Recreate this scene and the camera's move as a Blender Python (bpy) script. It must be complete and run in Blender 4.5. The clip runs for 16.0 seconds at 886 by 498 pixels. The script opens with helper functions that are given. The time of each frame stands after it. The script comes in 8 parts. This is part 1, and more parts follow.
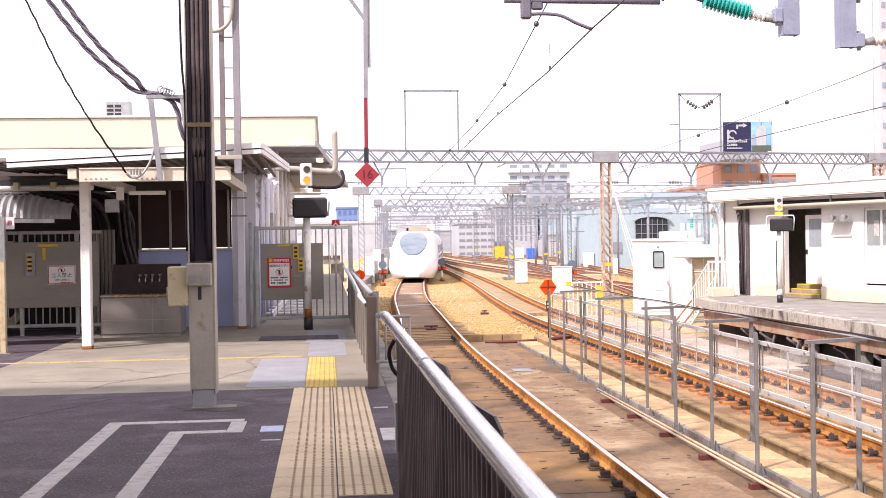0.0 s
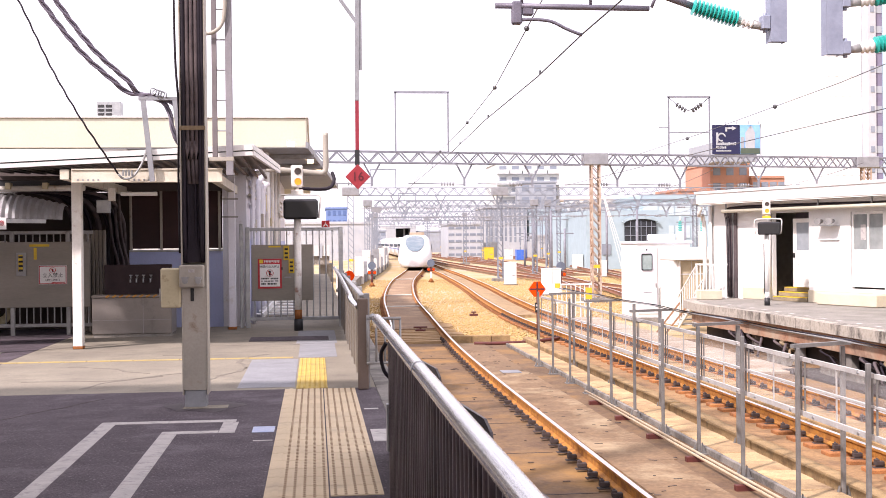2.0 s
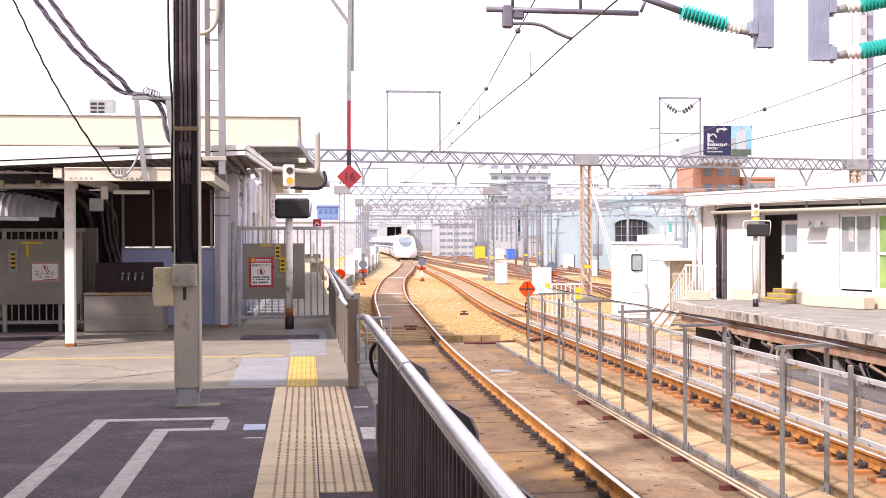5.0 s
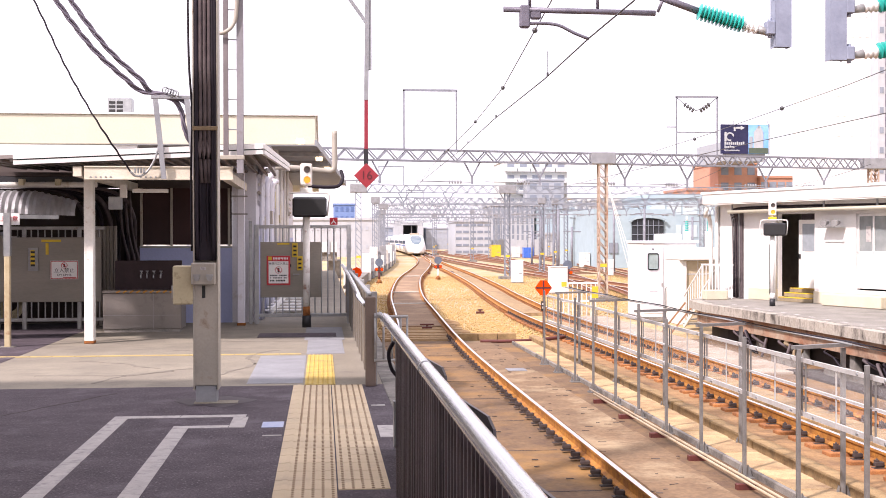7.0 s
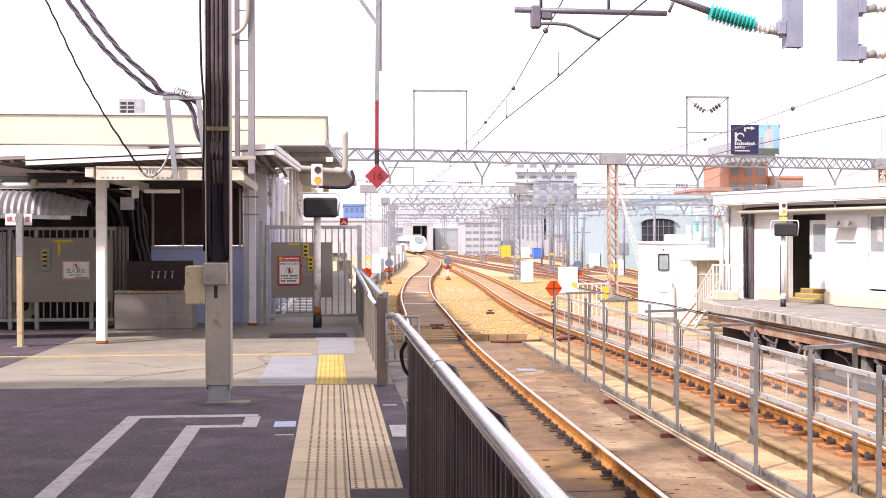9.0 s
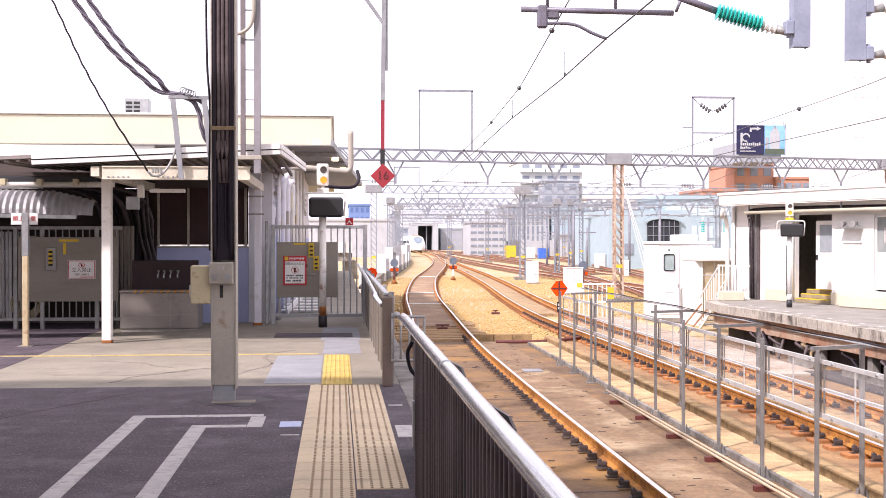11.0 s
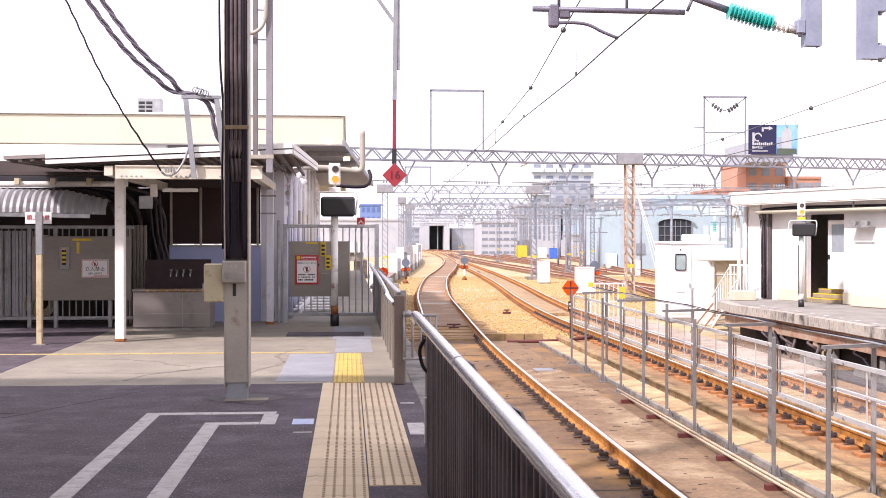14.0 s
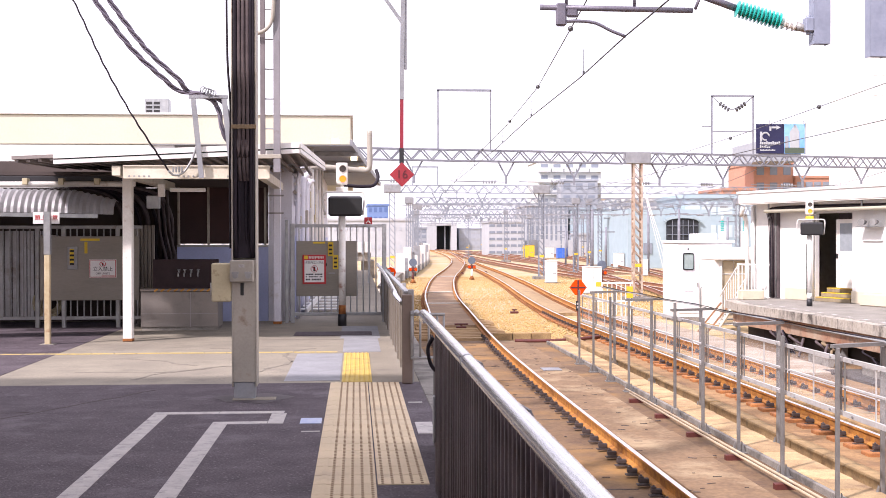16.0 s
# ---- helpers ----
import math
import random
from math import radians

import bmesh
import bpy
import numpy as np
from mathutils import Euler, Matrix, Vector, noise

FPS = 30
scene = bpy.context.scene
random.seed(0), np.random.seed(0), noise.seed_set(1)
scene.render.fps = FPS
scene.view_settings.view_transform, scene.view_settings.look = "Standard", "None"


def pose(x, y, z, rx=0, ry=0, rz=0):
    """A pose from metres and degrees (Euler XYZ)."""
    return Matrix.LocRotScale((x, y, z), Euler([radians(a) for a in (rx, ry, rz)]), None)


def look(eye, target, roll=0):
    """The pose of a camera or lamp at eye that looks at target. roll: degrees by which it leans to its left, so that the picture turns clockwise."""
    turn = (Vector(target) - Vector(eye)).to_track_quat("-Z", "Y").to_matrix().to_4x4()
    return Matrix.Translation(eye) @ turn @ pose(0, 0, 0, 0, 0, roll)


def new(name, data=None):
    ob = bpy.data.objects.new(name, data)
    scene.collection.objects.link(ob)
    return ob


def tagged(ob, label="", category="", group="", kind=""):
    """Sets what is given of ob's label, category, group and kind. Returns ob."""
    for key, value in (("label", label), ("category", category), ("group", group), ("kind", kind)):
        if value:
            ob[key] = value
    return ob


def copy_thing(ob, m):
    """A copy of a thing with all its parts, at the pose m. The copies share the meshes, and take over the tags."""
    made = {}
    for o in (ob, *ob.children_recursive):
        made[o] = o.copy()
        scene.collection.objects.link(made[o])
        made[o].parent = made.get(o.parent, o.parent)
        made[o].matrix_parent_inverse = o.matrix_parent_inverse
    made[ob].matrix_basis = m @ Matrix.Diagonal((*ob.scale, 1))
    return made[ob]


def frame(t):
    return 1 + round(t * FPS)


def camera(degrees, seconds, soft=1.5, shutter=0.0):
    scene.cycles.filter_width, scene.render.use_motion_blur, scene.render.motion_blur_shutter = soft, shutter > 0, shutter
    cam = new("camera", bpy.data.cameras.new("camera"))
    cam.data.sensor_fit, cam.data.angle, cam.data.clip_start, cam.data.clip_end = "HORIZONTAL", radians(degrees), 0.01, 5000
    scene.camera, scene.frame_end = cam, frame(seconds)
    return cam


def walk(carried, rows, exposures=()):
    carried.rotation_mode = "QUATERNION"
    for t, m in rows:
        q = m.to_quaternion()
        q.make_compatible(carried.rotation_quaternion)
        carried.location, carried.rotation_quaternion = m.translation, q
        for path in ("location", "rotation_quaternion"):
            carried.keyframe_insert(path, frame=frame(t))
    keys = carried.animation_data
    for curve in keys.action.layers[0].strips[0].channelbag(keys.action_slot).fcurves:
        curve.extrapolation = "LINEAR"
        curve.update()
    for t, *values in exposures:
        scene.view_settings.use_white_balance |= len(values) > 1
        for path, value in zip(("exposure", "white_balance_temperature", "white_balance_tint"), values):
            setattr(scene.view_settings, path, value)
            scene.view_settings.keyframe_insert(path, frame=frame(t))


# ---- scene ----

cam = camera(40.4, 16.0, soft=0.9)
PATH = [
    (0, (0.119, 0.363, 1.507), (0.313, 2.353, 1.494), -0.9),
    (0.5, (0.107, 0.342, 1.515), (0.307, 2.332, 1.504), -0.8),
    (1, (0.101, 0.29, 1.521), (0.304, 2.279, 1.509), -0.7),
    (1.5, (0.089, 0.268, 1.524), (0.297, 2.257, 1.513), -0.6),
    (2, (0.094, 0.239, 1.531), (0.306, 2.228, 1.519), -0.6),
    (2.5, (0.094, 0.191, 1.541), (0.312, 2.179, 1.529), -0.4),
    (3, (0.101, 0.172, 1.54), (0.324, 2.159, 1.527), -0.4),
    (3.5, (0.095, 0.151, 1.546), (0.323, 2.137, 1.532), -0.4),
    (4, (0.096, 0.128, 1.552), (0.329, 2.114, 1.538), -0.2),
    (6.5, (0.078, 0.05, 1.556), (0.285, 2.04, 1.54), -0.2),
    (7, (0.075, 0.033, 1.563), (0.275, 2.023, 1.546), -0.1),
    (7.5, (0.073, 0.021, 1.558), (0.268, 2.011, 1.542), -0.1),
    (8, (0.065, 0.02, 1.558), (0.255, 2.01, 1.542), -0.1),
    (8.5, (0.057, 0.01, 1.563), (0.244, 2.002, 1.546), -0.1),
    (9, (0.056, 0.018, 1.559), (0.24, 2.009, 1.543), -0.1),
    (11.5, (0.046, 0.047, 1.556), (0.22, 2.039, 1.54), 0.0),
    (12, (0.041, 0.03, 1.55), (0.213, 2.022, 1.533), 0.0),
    (12.5, (0.039, 0.025, 1.542), (0.207, 2.018, 1.526), 0.0),
    (13, (0.04, 0.045, 1.541), (0.205, 2.039, 1.525), -0.0),
    (13.5, (0.04, 0.023, 1.543), (0.201, 2.017, 1.526), -0.0),
    (14, (0.041, 0.001, 1.545), (0.198, 1.995, 1.529), -0.0),
    (14.5, (0.035, 0.018, 1.542), (0.19, 2.012, 1.526), 0.0),
    (15, (0.03, 0.033, 1.543), (0.182, 2.027, 1.526), 0.0),
    (15.5, (0.033, 0.028, 1.539), (0.182, 2.022, 1.523), -0.0),
    (16, (0.038, 0.016, 1.535), (0.183, 2.011, 1.519), -0.1),
]
walk(cam, [(t, look(eye, target, roll)) for t, eye, target, roll in PATH], exposures=[(0, 0.85, 6350, 25), (9, 0.85, 6350, 25), (11.5, 0.85, 6200, 25), (16, 0.85, 6170, 25)])

# ---- world and sun ----
SUN_ELEV, SUN_AZ = radians(45), radians(230)   # where the veiled sun stands, from +y towards +x
world = bpy.data.worlds.new("world")
scene.world = world
world.use_nodes = True
wn, wl = world.node_tree.nodes, world.node_tree.links
sky = wn.new("ShaderNodeTexSky")
sky.sky_type = "NISHITA"
sky.sun_disc = False
sky.sun_elevation, sky.sun_rotation = SUN_ELEV, SUN_AZ
sky.dust_density, sky.air_density, sky.ozone_density = 4.0, 1.0, 1.0
# thin bright cloud over most of the sky
cloud_co = wn.new("ShaderNodeTexCoord")
cloud = wn.new("ShaderNodeTexNoise")
cloud.inputs["Scale"].default_value, cloud.inputs["Detail"].default_value = 2.2, 6
cloud_ramp = wn.new("ShaderNodeValToRGB")
cloud_ramp.color_ramp.elements[0].position, cloud_ramp.color_ramp.elements[1].position = 0.3, 0.62
cloud_ramp.color_ramp.elements[0].color = (0.72, 0.72, 0.72, 1)
veil = wn.new("ShaderNodeMix")
veil.data_type = "RGBA"
veil.inputs["B"].default_value = (8.6, 8.5, 8.5, 1)
wl.new(cloud_co.outputs["Generated"], cloud.inputs[0])
wl.new(cloud.outputs[0], cloud_ramp.inputs[0])
wl.new(cloud_ramp.outputs[0], veil.inputs["Factor"])
wl.new(sky.outputs[0], veil.inputs["A"])
wl.new(veil.outputs["Result"], wn["Background"].inputs["Color"])
wn["Background"].inputs["Strength"].default_value = 0.107
sun = new("sun", bpy.data.lights.new("sun", "SUN"))
sun.data.energy, sun.data.angle, sun.data.color = 3.5, radians(3), (1.0, 0.93, 0.84)
sd = Vector((math.sin(SUN_AZ) * math.cos(SUN_ELEV), math.cos(SUN_AZ) * math.cos(SUN_ELEV), math.sin(SUN_ELEV)))
sun.matrix_world = look(sd * 50, (0, 0, 0))


# ---- materials ----
def mat(name, c1, c2=None, rough=0.6, metal=0.0, scale=6.0, fine=60.0, bump=0.15, stain=None, stain_scale=1.2, stain_amt=0.5,
        spec=0.5, per_piece=0.0, stretch=(1, 1, 1), grain=None, speck=None, speck_scale=70.0):
    """Two tones of coarse noise, a finer grain, an optional stain tone, and bump."""
    m = bpy.data.materials.new(name)
    m.use_nodes = True
    nt = m.node_tree
    n, l = nt.nodes, nt.links
    b = n["Principled BSDF"]
    co = n.new("ShaderNodeTexCoord")
    mp = n.new("ShaderNodeMapping")
    mp.inputs["Scale"].default_value = stretch
    geo = n.new("ShaderNodeNewGeometry")
    l.new(geo.outputs["Position"], mp.inputs[0])
    a = n.new("ShaderNodeTexNoise")
    a.inputs["Scale"].default_value, a.inputs["Detail"].default_value, a.inputs["Roughness"].default_value = scale, 6, 0.6
    l.new(mp.outputs[0], a.inputs[0])
    f = n.new("ShaderNodeTexNoise")
    f.inputs["Scale"].default_value, f.inputs["Detail"].default_value = fine, 3
    l.new(mp.outputs[0], f.inputs[0])
    c2 = c2 or tuple(v * 0.8 for v in c1)
    ramp = n.new("ShaderNodeValToRGB")
    ramp.color_ramp.elements[0].position, ramp.color_ramp.elements[1].position = 0.32, 0.68
    ramp.color_ramp.elements[0].color, ramp.color_ramp.elements[1].color = (*c2, 1), (*c1, 1)
    l.new(a.outputs[0], ramp.inputs[0])
    mix = n.new("ShaderNodeMix")
    mix.data_type, mix.blend_type = "RGBA", "MULTIPLY"
    mix.inputs["Factor"].default_value = grain or (0.45 if bump >= 0.2 else 0.12)
    l.new(ramp.outputs[0], mix.inputs["A"])
    fr = n.new("ShaderNodeValToRGB")
    fr.color_ramp.elements[0].position, fr.color_ramp.elements[1].position = 0.3, 0.7
    fr.color_ramp.elements[0].color, fr.color_ramp.elements[1].color = (0.45, 0.45, 0.45, 1), (1.25, 1.25, 1.25, 1)
    l.new(f.outputs[0], fr.inputs[0])
    l.new(fr.outputs[0], mix.inputs["B"])
    out = mix.outputs["Result"]
    if stain:
        s = n.new("ShaderNodeTexNoise")
        s.inputs["Scale"].default_value, s.inputs["Detail"].default_value, s.inputs["Roughness"].default_value = stain_scale, 8, 0.7
        l.new(mp.outputs[0], s.inputs[0])
        sr = n.new("ShaderNodeValToRGB")
        sr.color_ramp.elements[0].position, sr.color_ramp.elements[1].position = 0.62 - 0.24 * stain_amt, 0.76 - 0.16 * stain_amt
        l.new(s.outputs[0], sr.inputs[0])
        sm = n.new("ShaderNodeMix")
        sm.data_type = "RGBA"
        l.new(sr.outputs[0], sm.inputs["Factor"])
        l.new(out, sm.inputs["A"])
        sm.inputs["B"].default_value = (*stain, 1)
        out = sm.outputs["Result"]
    if speck:
        # pale chips of aggregate
        vo = n.new("ShaderNodeTexNoise")
        vo.inputs["Scale"].default_value, vo.inputs["Detail"].default_value = speck_scale, 1
        l.new(mp.outputs[0], vo.inputs[0])
        vr = n.new("ShaderNodeValToRGB")
        vr.color_ramp.elements[0].position, vr.color_ramp.elements[1].position = 0.62, 0.72
        l.new(vo.outputs[0], vr.inputs[0])
        vm = n.new("ShaderNodeMix")
        vm.data_type = "RGBA"
        l.new(vr.outputs[0], vm.inputs["Factor"])
        l.new(out, vm.inputs["A"])
        vm.inputs["B"].default_value = (*speck, 1)
        out = vm.outputs["Result"]
    if per_piece:
        oi = n.new("ShaderNodeObjectInfo")
        mr = n.new("ShaderNodeMapRange")
        mr.inputs["To Min"].default_value, mr.inputs["To Max"].default_value = 1 - per_piece, 1 + per_piece
        l.new(oi.outputs["Random"], mr.inputs["Value"])
        pm = n.new("ShaderNodeMix")
        pm.data_type, pm.blend_type = "RGBA", "MULTIPLY"
        pm.inputs["Factor"].default_value = 1
        l.new(out, pm.inputs["A"])
        l.new(mr.outputs[0], pm.inputs["B"])
        out = pm.outputs["Result"]
    l.new(out, b.inputs["Base Color"])
    b.inputs["Roughness"].default_value, b.inputs["Metallic"].default_value = rough, metal
    b.inputs["Specular IOR Level"].default_value = spec
    if bump:
        bp = n.new("ShaderNodeBump")
        bp.inputs["Strength"].default_value, bp.inputs["Distance"].default_value = bump, 0.02
        l.new(f.outputs[0], bp.inputs["Height"])
        l.new(bp.outputs[0], b.inputs["Normal"])
    return m


def glow(name, col, power):
    m = bpy.data.materials.new(name)
    m.use_nodes = True
    b = m.node_tree.nodes["Principled BSDF"]
    b.inputs["Base Color"].default_value = (*col, 1)
    b.inputs["Emission Color"].default_value, b.inputs["Emission Strength"].default_value = (*col, 1), power
    return m


def glass(name, col=(1, 1, 1), alpha=0.12, rough=0.03, spec=0.5):
    """Thin clear sheet: mostly see-through, with a real gloss."""
    m = bpy.data.materials.new(name)
    m.use_nodes = True
    b = m.node_tree.nodes["Principled BSDF"]
    b.inputs["Base Color"].default_value = (*col, 1)
    b.inputs["Alpha"].default_value, b.inputs["Roughness"].default_value = alpha, rough
    b.inputs["Specular IOR Level"].default_value = spec
    return m


ASPHALT = mat("asphalt", (0.108, 0.083, 0.1), (0.052, 0.038, 0.048), 0.85, scale=2.6, fine=62, bump=0.6, stain=(0.125, 0.105, 0.122), stain_scale=1.3, stain_amt=0.3, grain=1.0, speck=(0.165, 0.14, 0.155), speck_scale=38)
CONCRETE = mat("concrete", (0.32, 0.285, 0.22), (0.205, 0.18, 0.145), 0.85, scale=2.2, fine=60, bump=0.2, stain=(0.165, 0.145, 0.12), stain_scale=1.1, stain_amt=0.5, speck=(0.16, 0.14, 0.12), speck_scale=30)
PATCH = mat("patch_concrete", (0.29, 0.295, 0.315), (0.225, 0.23, 0.25), 0.85, scale=2.5, fine=80, bump=0.2, stain=(0.2, 0.2, 0.215), stain_scale=2, stain_amt=0.3)
DECK_EDGE = mat("stained_deck_edge", (0.58, 0.54, 0.47), (0.34, 0.31, 0.26), 0.9, scale=2.6, fine=40, bump=0.25, stain=(0.07, 0.06, 0.05), stain_scale=2.6, stain_amt=0.7, stretch=(1, 1, 0.5))
OLD_CONCRETE = mat("old_concrete", (0.3, 0.28, 0.25), (0.17, 0.155, 0.14), 0.9, scale=2.2, fine=50, bump=0.3, stain=(0.06, 0.055, 0.05), stain_scale=1.6, stain_amt=0.55)
RUST_BED = mat("rusty_track_bed", (0.2, 0.122, 0.06), (0.12, 0.07, 0.04), 0.9, scale=3.2, fine=18, bump=0.35, stain=(0.3, 0.16, 0.045), stain_scale=0.35, stain_amt=0.5)
BALLAST = mat("ballast", (0.52, 0.39, 0.19), (0.36, 0.25, 0.12), 0.95, scale=0.8, fine=9, bump=0.9, stain=(0.45, 0.38, 0.3), stain_scale=0.16, stain_amt=0.6)
STONE = mat("ballast_stone", (0.6, 0.42, 0.17), (0.42, 0.28, 0.115), 0.95, scale=7, fine=60, bump=0.3, stain=(0.58, 0.48, 0.33), stain_scale=4, stain_amt=0.4)
WALKWAY = mat("walkway_slab", (0.5, 0.36, 0.19), (0.34, 0.22, 0.11), 0.9, scale=2.6, fine=50, bump=0.25, stain=(0.2, 0.115, 0.06), stain_scale=1.4, stain_amt=0.45, per_piece=0.2)
STRIP = mat("pale_worn_concrete", (0.235, 0.15, 0.08), (0.16, 0.098, 0.053), 0.9, scale=3.0, fine=18, bump=0.2, stain=(0.38, 0.29, 0.175), stain_scale=0.6, stain_amt=0.42, per_piece=0.12)
RAIL_TOP = mat("rail_head", (0.8, 0.8, 0.81), (0.68, 0.67, 0.67), 0.28, 1.0, scale=8, fine=40, bump=0.02)
RAIL_RUST = mat("rusty_rail", (0.55, 0.25, 0.04), (0.24, 0.09, 0.025), 0.8, scale=6, fine=60, bump=0.3)
CLIP = mat("rail_clip_iron", (0.07, 0.05, 0.045), (0.04, 0.03, 0.03), 0.7, scale=9, fine=60)
SLEEPER = mat("sleeper_block", (0.46, 0.19, 0.06), (0.24, 0.1, 0.04), 0.9, scale=5, fine=50, bump=0.3, per_piece=0.2)
TACTILE = mat("cream_tactile", (0.64, 0.52, 0.34), (0.55, 0.44, 0.29), 0.75, scale=1.8, fine=80, bump=0.08, stain=(0.45, 0.36, 0.25), stain_scale=2.0, stain_amt=0.3, per_piece=0.05)
TACTILE_DOT = mat("tactile_dot", (0.3, 0.2, 0.12), (0.22, 0.145, 0.085), 0.8, scale=20, fine=80)
TACTILE_YELLOW = mat("yellow_tactile", (0.56, 0.41, 0.1), (0.42, 0.3, 0.08), 0.75, scale=6, fine=60, stain=(0.3, 0.22, 0.09), stain_scale=3, stain_amt=0.45)
LINE_WHITE = mat("worn_white_line", (0.5, 0.475, 0.45), (0.38, 0.355, 0.345), 0.75, scale=7, fine=70, stain=(0.17, 0.15, 0.165), stain_scale=9, stain_amt=0.35)
YELLOW = mat("yellow_paint", (0.72, 0.5, 0.02), (0.6, 0.4, 0.03), 0.6, scale=4, fine=40)
WHITE = mat("white_paint", (0.8, 0.79, 0.76), (0.72, 0.71, 0.69), 0.55, scale=1.5, fine=40, bump=0.05)
WHITE_WORN = mat("worn_white_paint", (0.76, 0.74, 0.7), (0.65, 0.62, 0.57), 0.6, scale=3, fine=40, bump=0.1, stain=(0.32, 0.17, 0.08), stain_scale=5, stain_amt=0.12)
CREAM = mat("cream_panel", (0.59, 0.56, 0.45), (0.55, 0.52, 0.41), 0.6, scale=0.8, fine=20, bump=0.05)
BLUEWALL = mat("pale_blue_wall", (0.42, 0.47, 0.72), (0.36, 0.41, 0.64), 0.6, scale=1.2, fine=30, bump=0.05)
GREY_STEEL = mat("grey_painted_steel", (0.3, 0.31, 0.33), (0.22, 0.225, 0.24), 0.5, 0.2, scale=4, fine=50, bump=0.1)
GALV = mat("galvanised_steel", (0.42, 0.43, 0.43), (0.3, 0.31, 0.32), 0.42, 0.75, scale=7, fine=40, bump=0.08)
GALV_DARK = mat("weathered_galvanised_steel", (0.36, 0.36, 0.35), (0.25, 0.245, 0.24), 0.5, 0.3, scale=6, fine=40, bump=0.1, stain=(0.2, 0.13, 0.09), stain_scale=4, stain_amt=0.1)
BEIGE_STEEL = mat("beige_painted_steel", (0.385, 0.35, 0.295), (0.31, 0.285, 0.24), 0.55, 0.0, scale=2.5, fine=40, bump=0.08, stain=(0.19, 0.13, 0.085), stain_scale=5, stain_amt=0.12)
BOX_CREAM = mat("cream_box_paint", (0.5, 0.44, 0.28), (0.42, 0.36, 0.23), 0.5, scale=4, fine=40, bump=0.05, stain=(0.2, 0.14, 0.08), stain_scale=8, stain_amt=0.12)
BROWN_FENCE = mat("brown_fence_metal", (0.082, 0.06, 0.066), (0.05, 0.036, 0.04), 0.4, 0.2, scale=3, fine=40, bump=0.08, per_piece=0.35)
FENCE_PANEL = mat("taupe_panel", (0.23, 0.2, 0.165), (0.17, 0.15, 0.125), 0.45, 0.2, scale=1.5, fine=30, bump=0.05)
STEEL = mat("polished_steel", (0.72, 0.73, 0.75), (0.64, 0.65, 0.67), 0.2, 1.0, scale=3, fine=30, bump=0.02, stretch=(1, 0.15, 1))
STAINLESS = mat("brushed_stainless", (0.25, 0.225, 0.2), (0.19, 0.17, 0.155), 0.4, 0.3, scale=2, fine=50, bump=0.05, stain=(0.14, 0.12, 0.11), stain_scale=3, stain_amt=0.3)
GATE_PANEL = mat("grey_beige_panel", (0.27, 0.24, 0.2), (0.2, 0.18, 0.15), 0.45, 0.1, scale=1.2, fine=30, bump=0.05, stretch=(0.4, 1, 1.6))
DARK = mat("dark_plastic", (0.02, 0.02, 0.024), (0.014, 0.014, 0.017), 0.5, scale=6, fine=50, bump=0.05)
CABLE = mat("black_cable", (0.02, 0.014, 0.022), (0.012, 0.009, 0.014), 0.6, scale=8, fine=60, bump=0.1, spec=0.25)
CONDUIT = mat("brown_grey_conduit", (0.12, 0.095, 0.095), (0.07, 0.055, 0.06), 0.6, scale=8, fine=50, bump=0.1, spec=0.3, stain=(0.05, 0.035, 0.04), stain_scale=3, stain_amt=0.4)
WIRE = mat("weathered_wire", (0.1, 0.1, 0.105), (0.07, 0.07, 0.075), 0.5, 0.5, scale=8, fine=60, bump=0)
TEAL = mat("teal_glazed_insulator", (0.02, 0.42, 0.36), (0.015, 0.33, 0.29), 0.25, scale=6, fine=30, bump=0)
RED = mat("red_paint", (0.5, 0.02, 0.03), (0.4, 0.02, 0.025), 0.5, scale=4, fine=40, bump=0.03)
ORANGE = mat("orange_reflective", (0.97, 0.075, 0.0), (0.9, 0.06, 0.0), 0.6, scale=5, fine=40, bump=0, spec=0.1)
DARKRED = mat("dark_red_steel", (0.12, 0.025, 0.02), (0.08, 0.02, 0.015), 0.6, scale=6, fine=40)
RUST = mat("rust", (0.36, 0.13, 0.03), (0.2, 0.07, 0.02), 0.9, scale=14, fine=60, bump=0.3)
BLUE = mat("blue_paint", (0.05, 0.16, 0.62), (0.04, 0.12, 0.5), 0.5, scale=3, fine=30, bump=0.03)
BLACK = mat("black_paint", (0.012, 0.012, 0.013), (0.01, 0.01, 0.01), 0.6, scale=6, fine=40, bump=0)
PANE = mat("window_pane", (0.05, 0.06, 0.07), (0.03, 0.035, 0.04), 0.06, scale=0.5, fine=5, bump=0)
FENCE_RAIL = mat("pale_galvanised_rail", (0.56, 0.55, 0.53), (0.44, 0.43, 0.42), 0.45, 0.2, scale=5, fine=40, bump=0.08, stain=(0.36, 0.27, 0.19), stain_scale=3, stain_amt=0.15)
CORRUGATED = mat("pale_corrugated_sheet", (0.6, 0.6, 0.62), (0.45, 0.44, 0.44), 0.45, 0.2, scale=2, fine=30, bump=0.05, stain=(0.25, 0.17, 0.12), stain_scale=1.6, stain_amt=0.25)
LILAC_WHITE = mat("lilac_white_paint", (0.72, 0.72, 0.78), (0.64, 0.63, 0.69), 0.55, scale=1.5, fine=40, bump=0.05, stain=(0.45, 0.4, 0.36), stain_scale=3, stain_amt=0.15)
PALE_BED = mat("bleached_side_concrete", (0.42, 0.36, 0.29), (0.3, 0.235, 0.175), 0.9, scale=1.4, fine=40, bump=0.25, stain=(0.22, 0.14, 0.085), stain_scale=1.0, stain_amt=0.4)
